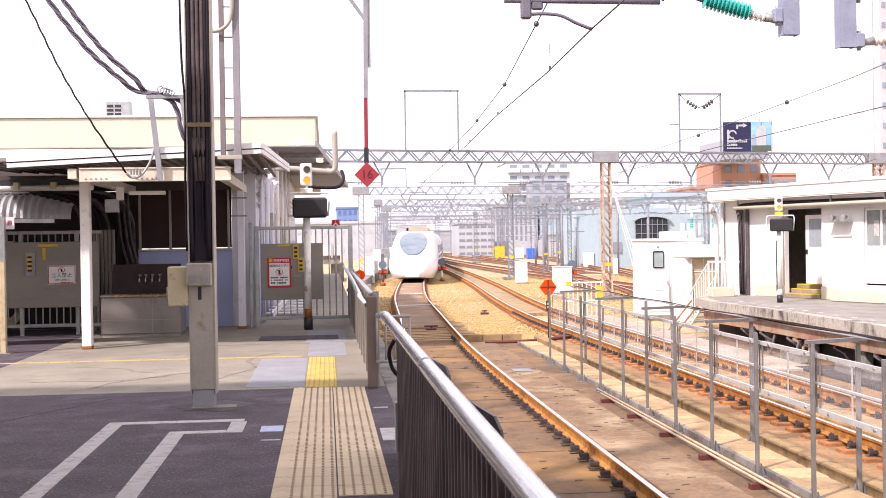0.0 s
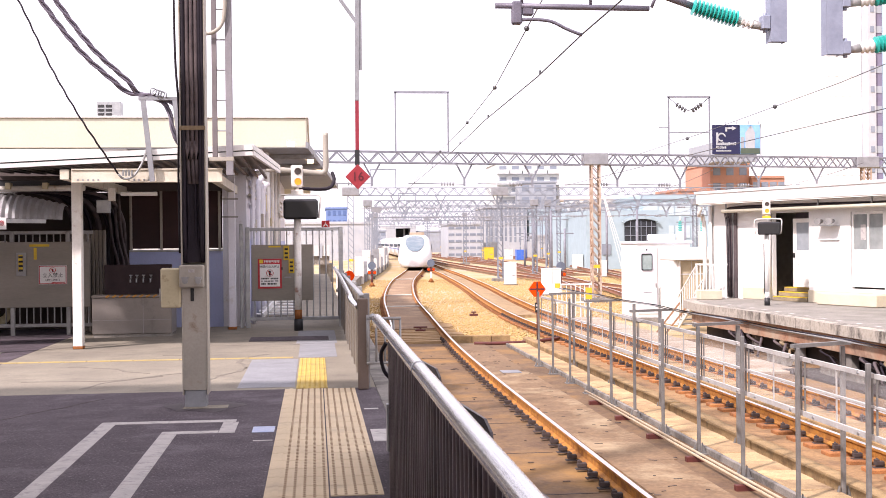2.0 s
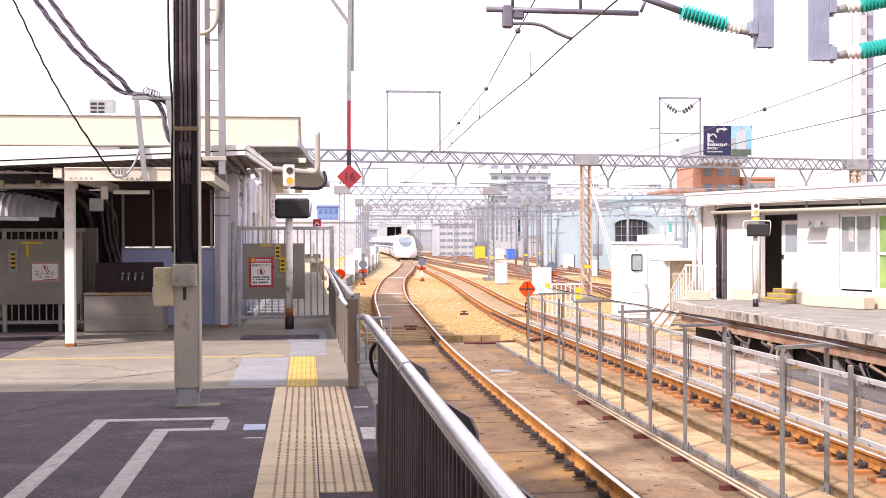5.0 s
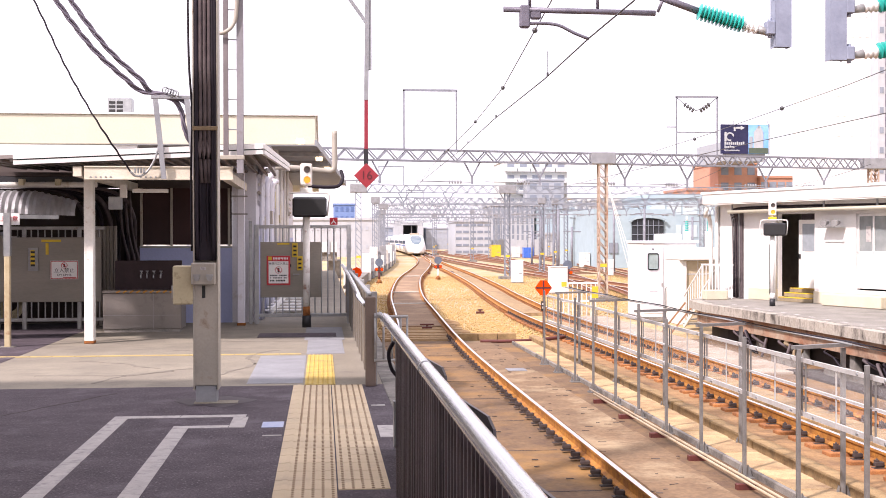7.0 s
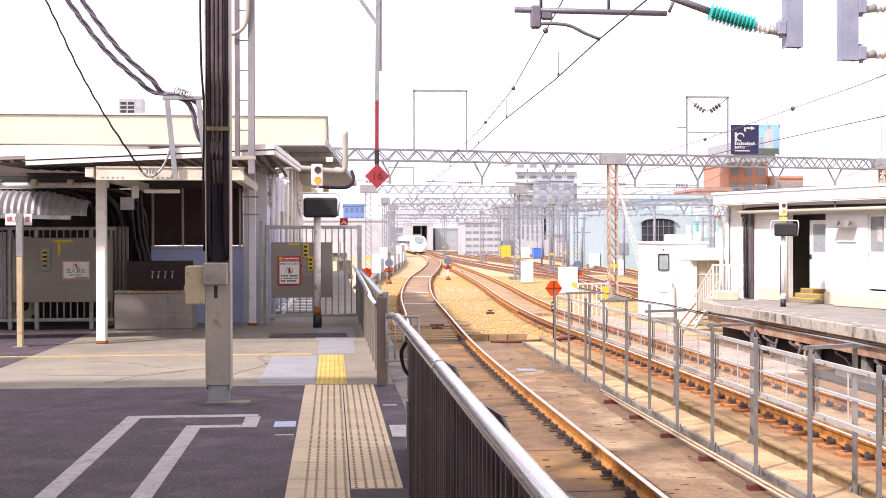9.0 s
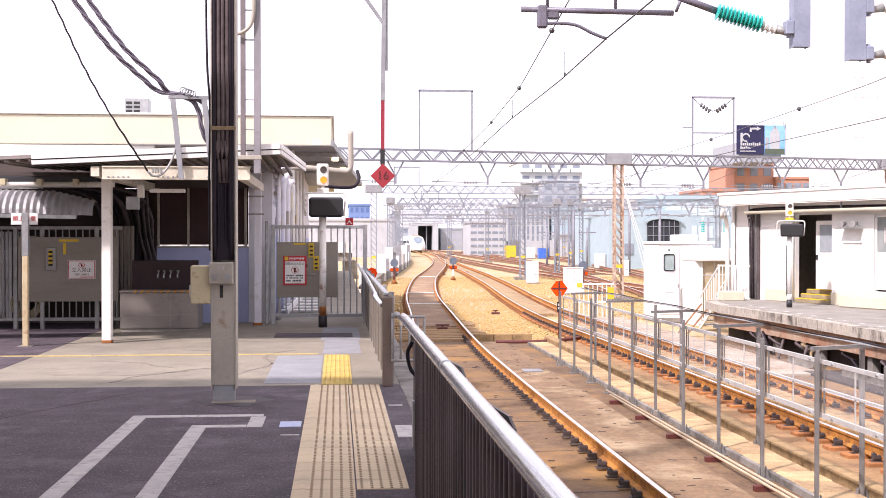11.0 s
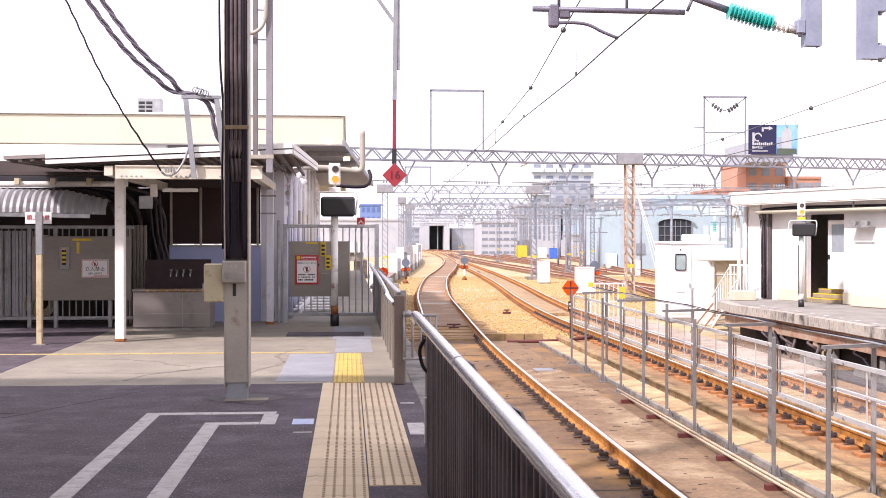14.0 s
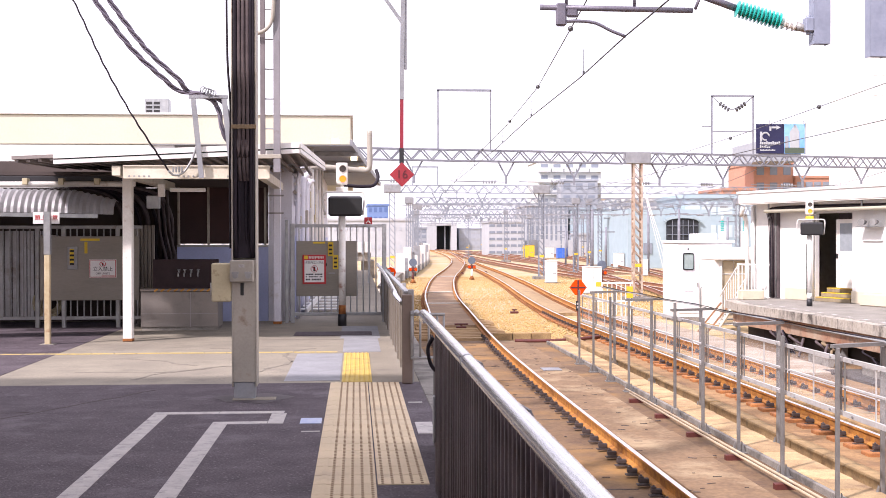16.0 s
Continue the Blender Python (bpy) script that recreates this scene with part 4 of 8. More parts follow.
    for k in range(4):
        y = 30.5 + k * 3.1
        bm = bmesh.new()
        rod(bm, (-1.06, y, 0.02), (-1.06, y, 3.8), 0.055, 8)
        part("pipe", bm, WHITE_WORN, b)
    for k in range(3):
        part("ceiling_rib", bmesh_box(-1.1, 0.1 + 0.2 * k, 32.0 + k * 4, 32.12 + k * 4, 3.74, 3.855), GALV_DARK, b)
    # front wall under the canopy
    part("front_wall", bmesh_box(-3.3, -1.605, 22.9, 23.1, 0, 1.42), BLUEWALL, b, "pale blue lower front wall")
    # brown walls, their colour darkened for the shade under the canopy
    part("upper_wall", bmesh_box(-8.0, -1.605, 22.9, 23.1, 2.52, 3.0), mat("shade_brown_panel", (0.07, 0.05, 0.042), (0.05, 0.036, 0.032), 0.6, scale=1.5, fine=30), b, "brown upper wall, darkened for shade")
    part("recess_wall", bmesh_box(-8.0, -3.32, 23.3, 23.5, 0, 2.52), mat("shade_brown_wall", (0.07, 0.05, 0.045), (0.05, 0.036, 0.032), 0.7, scale=1.2, fine=30), b, "brown recessed wall, darkened for shade")
    w = part("window", bmesh_box(-3.28, -1.61, 22.95, 22.98, 1.46, 2.52), mat("brown_tinted_glass", (0.05, 0.022, 0.022), (0.028, 0.015, 0.017), 0.3, scale=1.2, fine=5, bump=0, spec=0.15), b, "dark brown glazed sliding window")
    for x in (-3.27, -2.72, -2.12, -1.66):
        part("mullion", bmesh_box(x - 0.022, x + 0.022, 22.9, 22.948, 1.44, 2.52, 0.004), BEIGE_STEEL, w)
    for x0, x1 in ((-3.24, -2.78), (-2.66, -2.2)):
        part("blind", bmesh_box(x0, x1, 22.985, 23.0, 1.5, 2.4), mat("brown_blind", (0.2, 0.1, 0.06), (0.14, 0.07, 0.045), 0.8, scale=3, fine=40) if x0 < -3 else PANE, w)
    part("window_sill", bmesh_box(-3.3, -1.6, 22.86, 22.95, 1.4, 1.44, 0.005), GALV, w)
    part("clerestory_wall", bmesh_box(-16, -4.4, 29.97, 30.2, 2.6, 3.856), WHITE, b, "white wall below the parapet")
    # unseen side wall, and ceiling, added to keep light out of the passage
    part("passage_wall", bmesh_box(-9.2, -9.0, 17, 23.5, 0, 2.9), bpy.data.materials["shade_brown_wall"], b)
    part("passage_ceiling", bmesh_box(-9.2, -3.45, 19.7, 23.28, 2.57, 2.63), bpy.data.materials["shade_brown_wall"], b)
    # conduits in the recess
    rng = random.Random(6)
    for i in range(7):
        x = -4.3 + i * 0.15
        bm = bmesh.new()
        tube(bm, smooth_path([(x, 23.0, 0.02), (x, 23.0, 1.5), (x - 0.02, 22.95, 2.0), (x - 0.2, 22.7, 2.35), (x - 0.6, 22.3, 2.5), (x - 1.3, 22.0, 2.52)], 4), 0.035 + 0.012 * (i % 2), 8)
        part("conduit", bm, CABLE if i % 3 else CONDUIT, b)
    for x in (-3.42, -3.5, -3.6):
        bm = bmesh.new()
        tube(bm, smooth_path([(x + 0.2, 22.8, 0.02), (x + 0.15, 22.8, 1.0), (x, 22.8, 1.7), (x - 0.05, 22.8, 2.5)], 3), 0.025, 8)
        part("conduit", bm, CONDUIT, b)
    # air conditioner on the roof
    a = thing("air_conditioner", "white outdoor air conditioning unit on the roof", "air conditioner")
    part("body", bmesh_box(-5.62, -4.98, 33, 33.4, 4.65, 5.35, 0.02), GALV, a)
    for i in range(2):
        for k in range(5):
            part("grille_slot", bmesh_box(-5.58 + i * 0.2, -5.42 + i * 0.2, 32.99, 33.0, 4.75 + k * 0.11, 4.82 + k * 0.11), BLACK, a)


platform_building()


def canopy():
    c = thing("canopy", "flat grey metal canopy on white steel posts", "canopy")
    # sloping sheet with a lighter lipped fascia
    bm = bmesh.new()
    top = [(-4.86, 17.62, 2.735), (-0.78, 17.6, 2.93), (-0.6, 24.2, 3.06), (-3.4, 24.2, 2.93), (-4.86, 20.4, 2.79)]
    a = [bm.verts.new(p) for p in top]
    b = [bm.verts.new((p[0], p[1], p[2] - 0.05)) for p in top]
    bm.faces.new(list(reversed(a)))
    bm.faces.new(b)
    for i in range(5):
        j = (i + 1) % 5
        bm.faces.new((a[i], a[j], b[j], b[i]))
    part("roof_sheet", bm, mat("dark_underside", (0.27, 0.235, 0.22), (0.2, 0.175, 0.165), 0.7, scale=3, fine=30), c, "dark grey corrugated roof sheet")
    bm = bmesh.new()
    for i in range(25):
        x0 = -4.8 + i * 0.165
        y1 = 24.1 if x0 > -3.4 else 20.4 + (x0 + 4.86) * 2.6
        zz = lambda xx, yy: 2.66 + 0.049 * (xx + 4.25) * (24.2 - yy) / 6.6 + 0.02 * (yy - 17.6)
        bar(bm, (x0, 17.65, zz(x0, 17.65) + 0.03), (x0, y1, zz(x0, y1) + 0.03), 0.05, 0.035)
    part("sheet_ribs", bm, bpy.data.materials["dark_underside"], c)
    for dz, h, y in ((0.0, 0.075, 17.57), (-0.085, 0.06, 17.585)):
        bm = bmesh.new()
        bar(bm, (-4.26, y, 2.735 + dz), (-0.77, y, 2.905 + dz), 0.05, h)
        part("fascia", bm, WHITE, c, "white lipped fascia")
        bm = bmesh.new()
        bar(bm, (-0.77, y, 2.905 + dz), (-0.585, 24.2, 3.03 + dz), 0.05, h)
        part("side_fascia", bm, WHITE, c)
    # dark bar paints the shaded gap between the two lips
    bm = bmesh.new()
    bar(bm, (-4.26, 17.592, 2.692), (-0.77, 17.592, 2.862), 0.03, 0.02)
    part("shadow_groove", bm, DARK, c)
    # posts and beams
    for x, y in ((-3.39, 18.5),):
        p = part("post", bmesh_box(x - 0.07, x + 0.07, y - 0.06, y + 0.1, 0.0, 2.62, 0.01), WHITE_WORN, c, "white post, rusty at its foot")
        part("post_foot", bmesh_box(x - 0.074, x + 0.074, y - 0.064, y + 0.104, 0.004, 0.05, 0.006), RUST, p)
        part("cap_plate", bmesh_box(x - 0.13, x + 0.13, y - 0.1, y + 0.16, 2.62, 2.64), WHITE_WORN, p)
    bm = bmesh.new()
    for z in (2.425, 2.6):
        box(bm, -3.29, -1.2, 17.58, 17.74, z - 0.008, z + 0.008)
    box(bm, -3.29, -1.2, 17.6, 17.612, 2.42, 2.61)
    part("beam", bm, mat("cream_beam", (0.68, 0.63, 0.52), (0.55, 0.5, 0.4), 0.6, scale=3, fine=40, stain=(0.35, 0.24, 0.13), stain_scale=5, stain_amt=0.2), c, "cream riveted beam")
    for i in range(15):
        bm = bmesh.new()
        rod(bm, (-3.2 + (i % 5) * 0.07 + (i // 5) * 0.7, 17.6, 2.45), (-3.2 + (i % 5) * 0.07 + (i // 5) * 0.7, 17.585, 2.45), 0.016, 6)
        part("bolt", bm, GALV, c)
    bm = bmesh.new()
    for x in (-3.39, -1.38):
        box(bm, x - 0.06, x + 0.06, 17.615, 23.0, 2.462, 2.6)
    part("cross_beam", bm, bpy.data.materials["cream_beam"], c)
    # lamp, boxes and conduits beneath
    part("junction_box", bmesh_box(-3.18, -2.98, 18.9, 19.0, 2.02, 2.22, 0.008), GALV, c)
    part("junction_box", bmesh_box(-3.0, -2.9, 18.85, 18.95, 2.2, 2.4, 0.008), WHITE_WORN, c)
    bm = bmesh.new()
    box(bm, -2.9, -2.35, 19.4, 19.52, 2.3, 2.36, bevel=0.008)
    part("strip_lamp", bm, WHITE, c)
    for z, x1 in ((2.39, -3.42),):
        bm = bmesh.new()
        rod(bm, (-7.5, 19.3, z), (x1, 19.3, z + 0.03), 0.045, 8)
        part("pipe", bm, WHITE_WORN, c, "cream pipe along the beam")
    # dark band above the cream pipe
    part("dark_beam", bmesh_box(-7.5, -3.46, 19.5, 19.62, 2.46, 2.55, 0.006), DARK, c)
    for x in (-5.1, -4.55, -4.0):
        part("pipe_clamp", bmesh_box(x - 0.04, x + 0.04, 19.2, 19.35, 2.4, 2.5, 0.005), BOX_CREAM, c)
    # corner post below the canopy
    l = thing("corner_post", "lilac-white corner post with rusty shoe and clamps", "post", (-1.38, 22.1, 0))
    part("post", bmesh_box(-0.065, 0.065, -0.06, 0.06, 0, 2.86, 0.008), LILAC_WHITE, l)
    part("post_shoe", bmesh_box(-0.075, 0.075, -0.07, 0.07, 0.0, 0.05, 0.004), RUST, l)
    for z in (2.0, 2.32):
        part("clamp", bmesh_box(-0.16, 0.12, -0.075, -0.06, z, z + 0.03), GALV_DARK, l)
    # ladder fixed to the canopy front
    l = thing("roof_ladder", "tall lilac-grey steel ladder standing on the canopy edge", "ladder", (-1.083, 17.46, 0))
    lilac = mat("lilac_grey_steel", (0.26, 0.245, 0.265), (0.2, 0.19, 0.205), 0.55, scale=3, fine=40, stain=(0.16, 0.12, 0.11), stain_scale=4, stain_amt=0.2)
    part("rail", bmesh_box(-0.048, 0.048, -0.045, 0.045, 2.5, 5.6, 0.006), lilac, l)
    part("rail", bmesh_box(-0.237, -0.166, -0.03, 0.03, 2.76, 5.6, 0.005), mat("brown_lilac_steel", (0.19, 0.165, 0.17), (0.14, 0.12, 0.125), 0.6, scale=3, fine=40), l, "brown-grey ladder rail")
    for i in range(6):
        bm = bmesh.new()
        rod(bm, (-0.2, 0, 3.13 + i * 0.427), (-0.03, 0, 3.13 + i * 0.427), 0.012, 6)
        part("rung", bm, GALV, l)
    part("bracket", bmesh_box(-0.28, 0.06, -0.05, 0.05, 2.7, 2.758, 0.005), BEIGE_STEEL, l, "beige bracket")
    bm = bmesh.new()
    tube(bm, smooth_path([(-0.34, -0.08, 4.48), (-0.2, -0.1, 4.5), (-0.08, -0.08, 4.63), (-0.04, -0.08, 4.9), (-0.04, -0.08, 5.5)], 4), 0.028, 10)
    part("hose", bm, BEIGE_STEEL, l, "thick pale hose")
    # corrugated barrel roof of the side passage
    k = thing("passage_canopy", "rusty corrugated barrel canopy over a side passage", "canopy")
    bm = bmesh.new()
    n, m = 90, 10
    rows = []
    for i in range(n + 1):
        u = i / n
        x = -8.0 + 4.3 * u
        y = 17.9 + 0.9 * u
        bump = 0.014 * (1 if i % 2 else -1)
        row = []
        for j in range(m + 1):
            a = math.pi * (0.02 + 0.62 * j / m)
            r = 0.52 * (1 - 0.35 * max(0, u - 0.86) / 0.14) + bump
            row.append(bm.verts.new((x, y + 0.5 - r * math.cos(a) * 0.95, 1.97 - 0.06 * u + r * math.sin(a) * 0.75)))
        rows.append(row)
    for p, q in zip(rows, rows[1:]):
        for j in range(m):
            bm.faces.new((p[j], q[j], q[j + 1], p[j + 1]))
    bmesh.ops.solidify(bm, geom=list(bm.faces), thickness=0.006)
    part("corrugated_sheet", bm, CORRUGATED, k, "weathered corrugated sheet")
    bm = bmesh.new()
    bar(bm, (-8.0, 17.88, 1.965), (-3.9, 18.8, 1.9), 0.03, 0.06)
    part("eave_bar", bm, GALV, k)
    p = part("post", bmesh_box(-4.5, -4.42, 17.98, 18.06, 0, 1.95, 0.008), mat("yellowed_cream_paint", (0.52, 0.44, 0.28), (0.4, 0.31, 0.18), 0.6, scale=4, fine=40, stain=(0.25, 0.1, 0.04), stain_scale=6, stain_amt=0.35), k, "slim cream post with rusty foot")
    part("post_sleeve", bmesh_box(-4.506, -4.414, 17.974, 18.066, 1.32, 1.95, 0.005), GALV, p)
    part("post_foot", bmesh_box(-4.56, -4.36, 17.93, 18.13, 0, 0.012), OLD_CONCRETE, p)
    s = thing("warning_sign", "small white sign with red overhead warning characters", "sign", (-4.5, 18.12, 1.86))
    part("board", bmesh_box(-0.19, 0.19, -0.006, 0.006, -0.085, 0.085, 0.002), WHITE, s)
    writing("lettering", "頭上注意", 0.085, pose(0, -0.009, 0) @ FACING, RED, s)


canopy()


def off_limits():
    """Gates of the passage and of the platform end, with their boards."""
    def bars(t, x0, x1, y, z0, z1, step, m):
        bm = bmesh.new()
        rod(bm, (0, 0, z0), (0, 0, z1), 0.012, 6)
        me = finish(bm, "bar", m)
        x = x0
        while x <= x1 + 1e-4:
            share("bar", me, t, pose(x, y, 0))
            x += step
    g = thing("passage_gate", "closed grey metal passage gate with barred top and bottom", "gate")
    for x in (-6.2, -5.5, -5.05, -4.12):
        part("post", bmesh_box(x - 0.035, x + 0.035, 21.46, 21.54, 0, 1.78, 0.006), GALV_DARK, g)
    for z in (0.17, 1.76):
        part("rail", bmesh_box(-7.4, -3.7, 21.47, 21.53, z - 0.03, z + 0.03, 0.005), GALV_DARK, g)
    part("sheet", bmesh_box(-5.45, -3.75, 21.44, 21.465, 0.48, 1.6, 0.004), GATE_PANEL, g, "grey-beige sheet panel")
    bars(g, -7.35, -3.75, 21.5, 0.17, 1.76, 0.115, GALV_DARK)
    part("latch", bmesh_box(-4.97, -4.8, 21.4, 21.44, 1.02, 1.42, 0.006), GALV_DARK, g)
    part("yellow_tag", bmesh_box(-4.925, -4.855, 21.385, 21.398, 1.1, 1.38, 0.003), YELLOW, g, "yellow and black tag")
    for k in range(4):
        part("tag_mark", bmesh_box(-4.92, -4.85, 21.38, 21.386, 1.1 + k * 0.075, 1.135 + k * 0.075), BLACK, g)
    for x0, x1, z0, z1 in ((-4.75, -4.42, 1.52, 1.56), (-4.68, -4.63, 1.3, 1.5)):
        part("yellow_tape", bmesh_box(x0, x1, 21.43, 21.438, z0, z1), YELLOW, g)
    for x0, x1, z0, z1 in ((-6.9, -5.6, 0.5, 1.5), ):
        part("white_board", bmesh_box(x0, x0 + 0.35, 22.2, 22.24, z0, z1, 0.005), WHITE, g)
    for i in range(16):
        part("partition_sheet", bmesh_box(-7.5 + i * 0.13, -7.385 + i * 0.13, 22.0, 22.03, 0.12, 1.7, 0.006), CORRUGATED, g, "pale ribbed partition behind the bars" if i == 0 else "")
    part("white_cabinet", bmesh_box(-5.52, -5.2, 21.62, 21.8, 0.62, 1.62, 0.01), WHITE_WORN, g, "white painted cabinet")
    for i in range(7):
        part("shed_rib", bmesh_box(-4.0 + i * 0.066, -3.945 + i * 0.066, 21.88, 21.93, 0.02, 1.8, 0.008), FENCE_PANEL, g, "ribbed grey-beige sheet" if i == 0 else "")
    for i in range(5):
        bm = bmesh.new()
        cx, r = -5.4, 0.26 - 0.03 * i
        tube(bm, [(cx + r * math.cos(a * math.pi / 8), 21.8 + 0.03 * i, 0.42 + r * math.sin(a * math.pi / 8)) for a in range(17)], 0.018, 6)
        part("hose_coil", bm, BOX_CREAM, g, "coiled pale hose" if i == 0 else "")

    s = thing("off_limits_sign", "white keep-out sign with red border and pictogram", "sign", (-4.365, 21.425, 1.035))
    part("board", bmesh_box(-0.235, 0.235, -0.004, 0.004, -0.16, 0.16, 0.002), WHITE, s)
    for x0, x1, z0, z1 in ((-0.228, 0.228, 0.143, 0.153), (-0.228, 0.228, -0.153, -0.143), (-0.228, -0.216, -0.143, 0.143), (0.216, 0.228, -0.143, 0.143)):
        part("border", bmesh_box(x0, x1, -0.008, -0.004, z0, z1), RED, s)
    bm = bmesh.new()
    for k in range(20):
        a, b = k * math.pi / 10, (k + 1) * math.pi / 10
        bar(bm, (0.05 * math.cos(a), -0.006, 0.08 + 0.05 * math.sin(a)), (0.05 * math.cos(b), -0.006, 0.08 + 0.05 * math.sin(b)), 0.012, 0.005)
    bar(bm, (-0.035, -0.006, 0.115), (0.035, -0.006, 0.045), 0.005, 0.012)
    part("prohibition_ring", bm, RED, s)
    part("pictogram", bmesh_box(-0.012, 0.012, -0.0075, -0.005, 0.05, 0.105), BLACK, s)
    writing("lettering", "立入禁止", 0.086, pose(0, -0.006, -0.012) @ FACING, DARK, s)
    writing("lettering", "OFF LIMITS", 0.05, pose(0, -0.006, -0.088) @ FACING, DARK, s)
    part("fine_print", bmesh_box(-0.02, 0.2, -0.0065, -0.004, -0.135, -0.122), RED, s)

    h = thing("end_gate", "closed platform-end gate with grey-beige board and thin bars", "gate")
    for x in (-1.12, 0.57):
        part("post", bmesh_box(x - 0.04, x + 0.04, 22.36, 22.44, 0, 1.83, 0.006), GALV, h)
    part("hinge_post", bmesh_box(-1.26, -1.2, 22.36, 22.44, 0, 1.9, 0.006), GALV, h)
    for z in (0.16, 1.79):
        part("rail", bmesh_box(-1.08, 0.53, 22.375, 22.425, z - 0.03, z + 0.03, 0.005), GALV, h)
    part("board", bmesh_box(-1.05, 0.06, 22.34, 22.365, 0.49, 1.51, 0.004), GATE_PANEL, h, "grey-beige board")
    bars(h, -1.0, 0.5, 22.4, 0.16, 1.79, 0.118, GALV)
    for x, z in ((-0.42, 1.36), (-0.33, 1.12)):
        part("yellow_tag", bmesh_box(x - 0.05, x + 0.05, 22.31, 22.335, z - 0.13, z + 0.13, 0.003), YELLOW, h, "yellow and black tag")
        for k in range(3):
            part("tag_mark", bmesh_box(x - 0.03, x + 0.03, 22.3, 22.31, z - 0.1 + k * 0.075, z - 0.065 + k * 0.075), BLACK, h)
    part("latch", bmesh_box(-0.46, -0.34, 22.31, 22.34, 0.9, 0.925, 0.003), GALV_DARK, h)
    part("padlock", bmesh_box(-0.515, -0.49, 22.32, 22.34, 1.05, 1.1, 0.003), BLACK, h)
    part("yellow_tape", bmesh_box(-0.74, -0.52, 22.33, 22.338, 1.46, 1.49), YELLOW, h)

    s = thing("keep_out_sign", "white track keep-out notice with red frame and pictogram", "sign", (-0.72, 22.325, 0.985))
    part("board", bmesh_box(-0.215, 0.215, -0.004, 0.004, -0.27, 0.27, 0.002), RED, s, "red backing board")
    part("face", bmesh_box(-0.18, 0.18, -0.008, -0.004, -0.235, 0.17), WHITE, s)
    part("yellow_block", bmesh_box(-0.185, -0.12, -0.008, -0.004, 0.19, 0.255), YELLOW, s)
    bm = bmesh.new()
    for k in range(10):
        box(bm, -0.1 + k * 0.028, -0.08 + k * 0.028, -0.0075, -0.004, 0.215, 0.24)
        if k != 5:
            box(bm, -0.1 + k * 0.028, -0.085 + k * 0.028, -0.0075, -0.004, 0.192, 0.203)
    tagged(part("illegible_text", bm, WHITE, s), kind="stuff")
    writing("lettering", "線路内立入禁止", 0.05, pose(0, -0.01, 0.125) @ FACING, DARK, s)
    bm = bmesh.new()
    for k in range(20):
        a, b = k * math.pi / 10, (k + 1) * math.pi / 10
        bar(bm, (0.062 * math.cos(a), -0.01, 0.01 + 0.062 * math.sin(a)), (0.062 * math.cos(b), -0.01, 0.01 + 0.062 * math.sin(b)), 0.013, 0.006)
    bar(bm, (-0.045, -0.01, 0.055), (0.045, -0.01, -0.035), 0.006, 0.013)
    part("prohibition_ring", bm, RED, s)
    part("pictogram", bmesh_box(-0.018, 0.018, -0.0095, -0.008, -0.035, 0.05), BLACK, s)
    bm = bmesh.new()
    for z, h_ in ((-0.09, 0.026), (-0.135, 0.02), (-0.185, 0.03)):
        for k in range(11):
            if (k + int(z * -100)) % 7:
                box(bm, -0.155 + k * 0.028, -0.133 + k * 0.028, -0.0095, -0.008, z - h_ / 2, z + h_ / 2)
    tagged(part("small_print", bm, DARK, s), kind="stuff")

    # steps beyond the gate
    st = thing("outer_stair", "white steel outdoor stair beyond the end gate", "stair")
    for i in range(7):
        part("tread", bmesh_box(-1.1 + i * 0.06, -0.2, 24.6 + i * 0.26, 24.85 + i * 0.26, 0.1 + i * 0.05, 0.13 + i * 0.05), WHITE, st)
    bm = bmesh.new()
    bar(bm, (-0.95, 24.4, 0.1), (-0.35, 26.6, 0.75), 0.04, 0.1)
    part("stringer", bm, WHITE, st)


off_limits()


def sink():
    t = thing("wash_stand", "grey stainless wash stand with dark backsplash and taps", "wash stand", (-2.94, 20.7, 0))
    part("cabinet", bmesh_box(-0.65, 0.65, 0, 0.7, 0.05, 0.66, 0.01), STAINLESS, t)
    part("plinth", bmesh_box(-0.63, 0.63, 0.02, 0.69, 0.0, 0.05), OLD_CONCRETE, t)
    part("top", bmesh_box(-0.66, 0.66, -0.02, 0.3, 0.662, 0.7, 0.006), STAINLESS, t)
    part("backsplash", bmesh_box(-0.5, 0.62, 0.33, 0.4, 0.66, 1.2, 0.008), mat("dark_splash", (0.035, 0.02, 0.022), (0.022, 0.013, 0.016), 0.4, scale=4, fine=40, spec=0.2), t, "dark brown backsplash")
    for i in range(9):
        bm = bmesh.new()
        bar(bm, (-0.42 + i * 0.11, -0.024, 0.665), (-0.36 + i * 0.11, -0.024, 0.7), 0.012, 0.03)
        part("warning_stripe", bm, mat("amber_stripe", (0.45, 0.22, 0.03), (0.35, 0.16, 0.03), 0.6) if i == 0 else bpy.data.materials["amber_stripe"], t)
    for x in (-0.05, 0.05, 0.16, 0.28):
        bm = bmesh.new()
        tube(bm, smooth_path([(x, 0.33, 0.98), (x, 0.24, 0.98), (x, 0.2, 0.95), (x, 0.2, 0.9)], 3), 0.013, 8)
        rod(bm, (x - 0.025, 0.27, 1.02), (x + 0.025, 0.27, 1.02), 0.01, 6)
        rod(bm, (x, 0.27, 0.98), (x, 0.27, 1.02), 0.01, 6)
        part("tap", bm, GALV, t)
    for z in (0.28,):
        part("seam", bmesh_box(-0.645, 0.645, -0.004, 0.0, z, z + 0.006), GALV_DARK, t)
    part("seam", bmesh_box(0.18, 0.186, -0.004, 0.0, 0.06, 0.65), GALV_DARK, t)


sink()


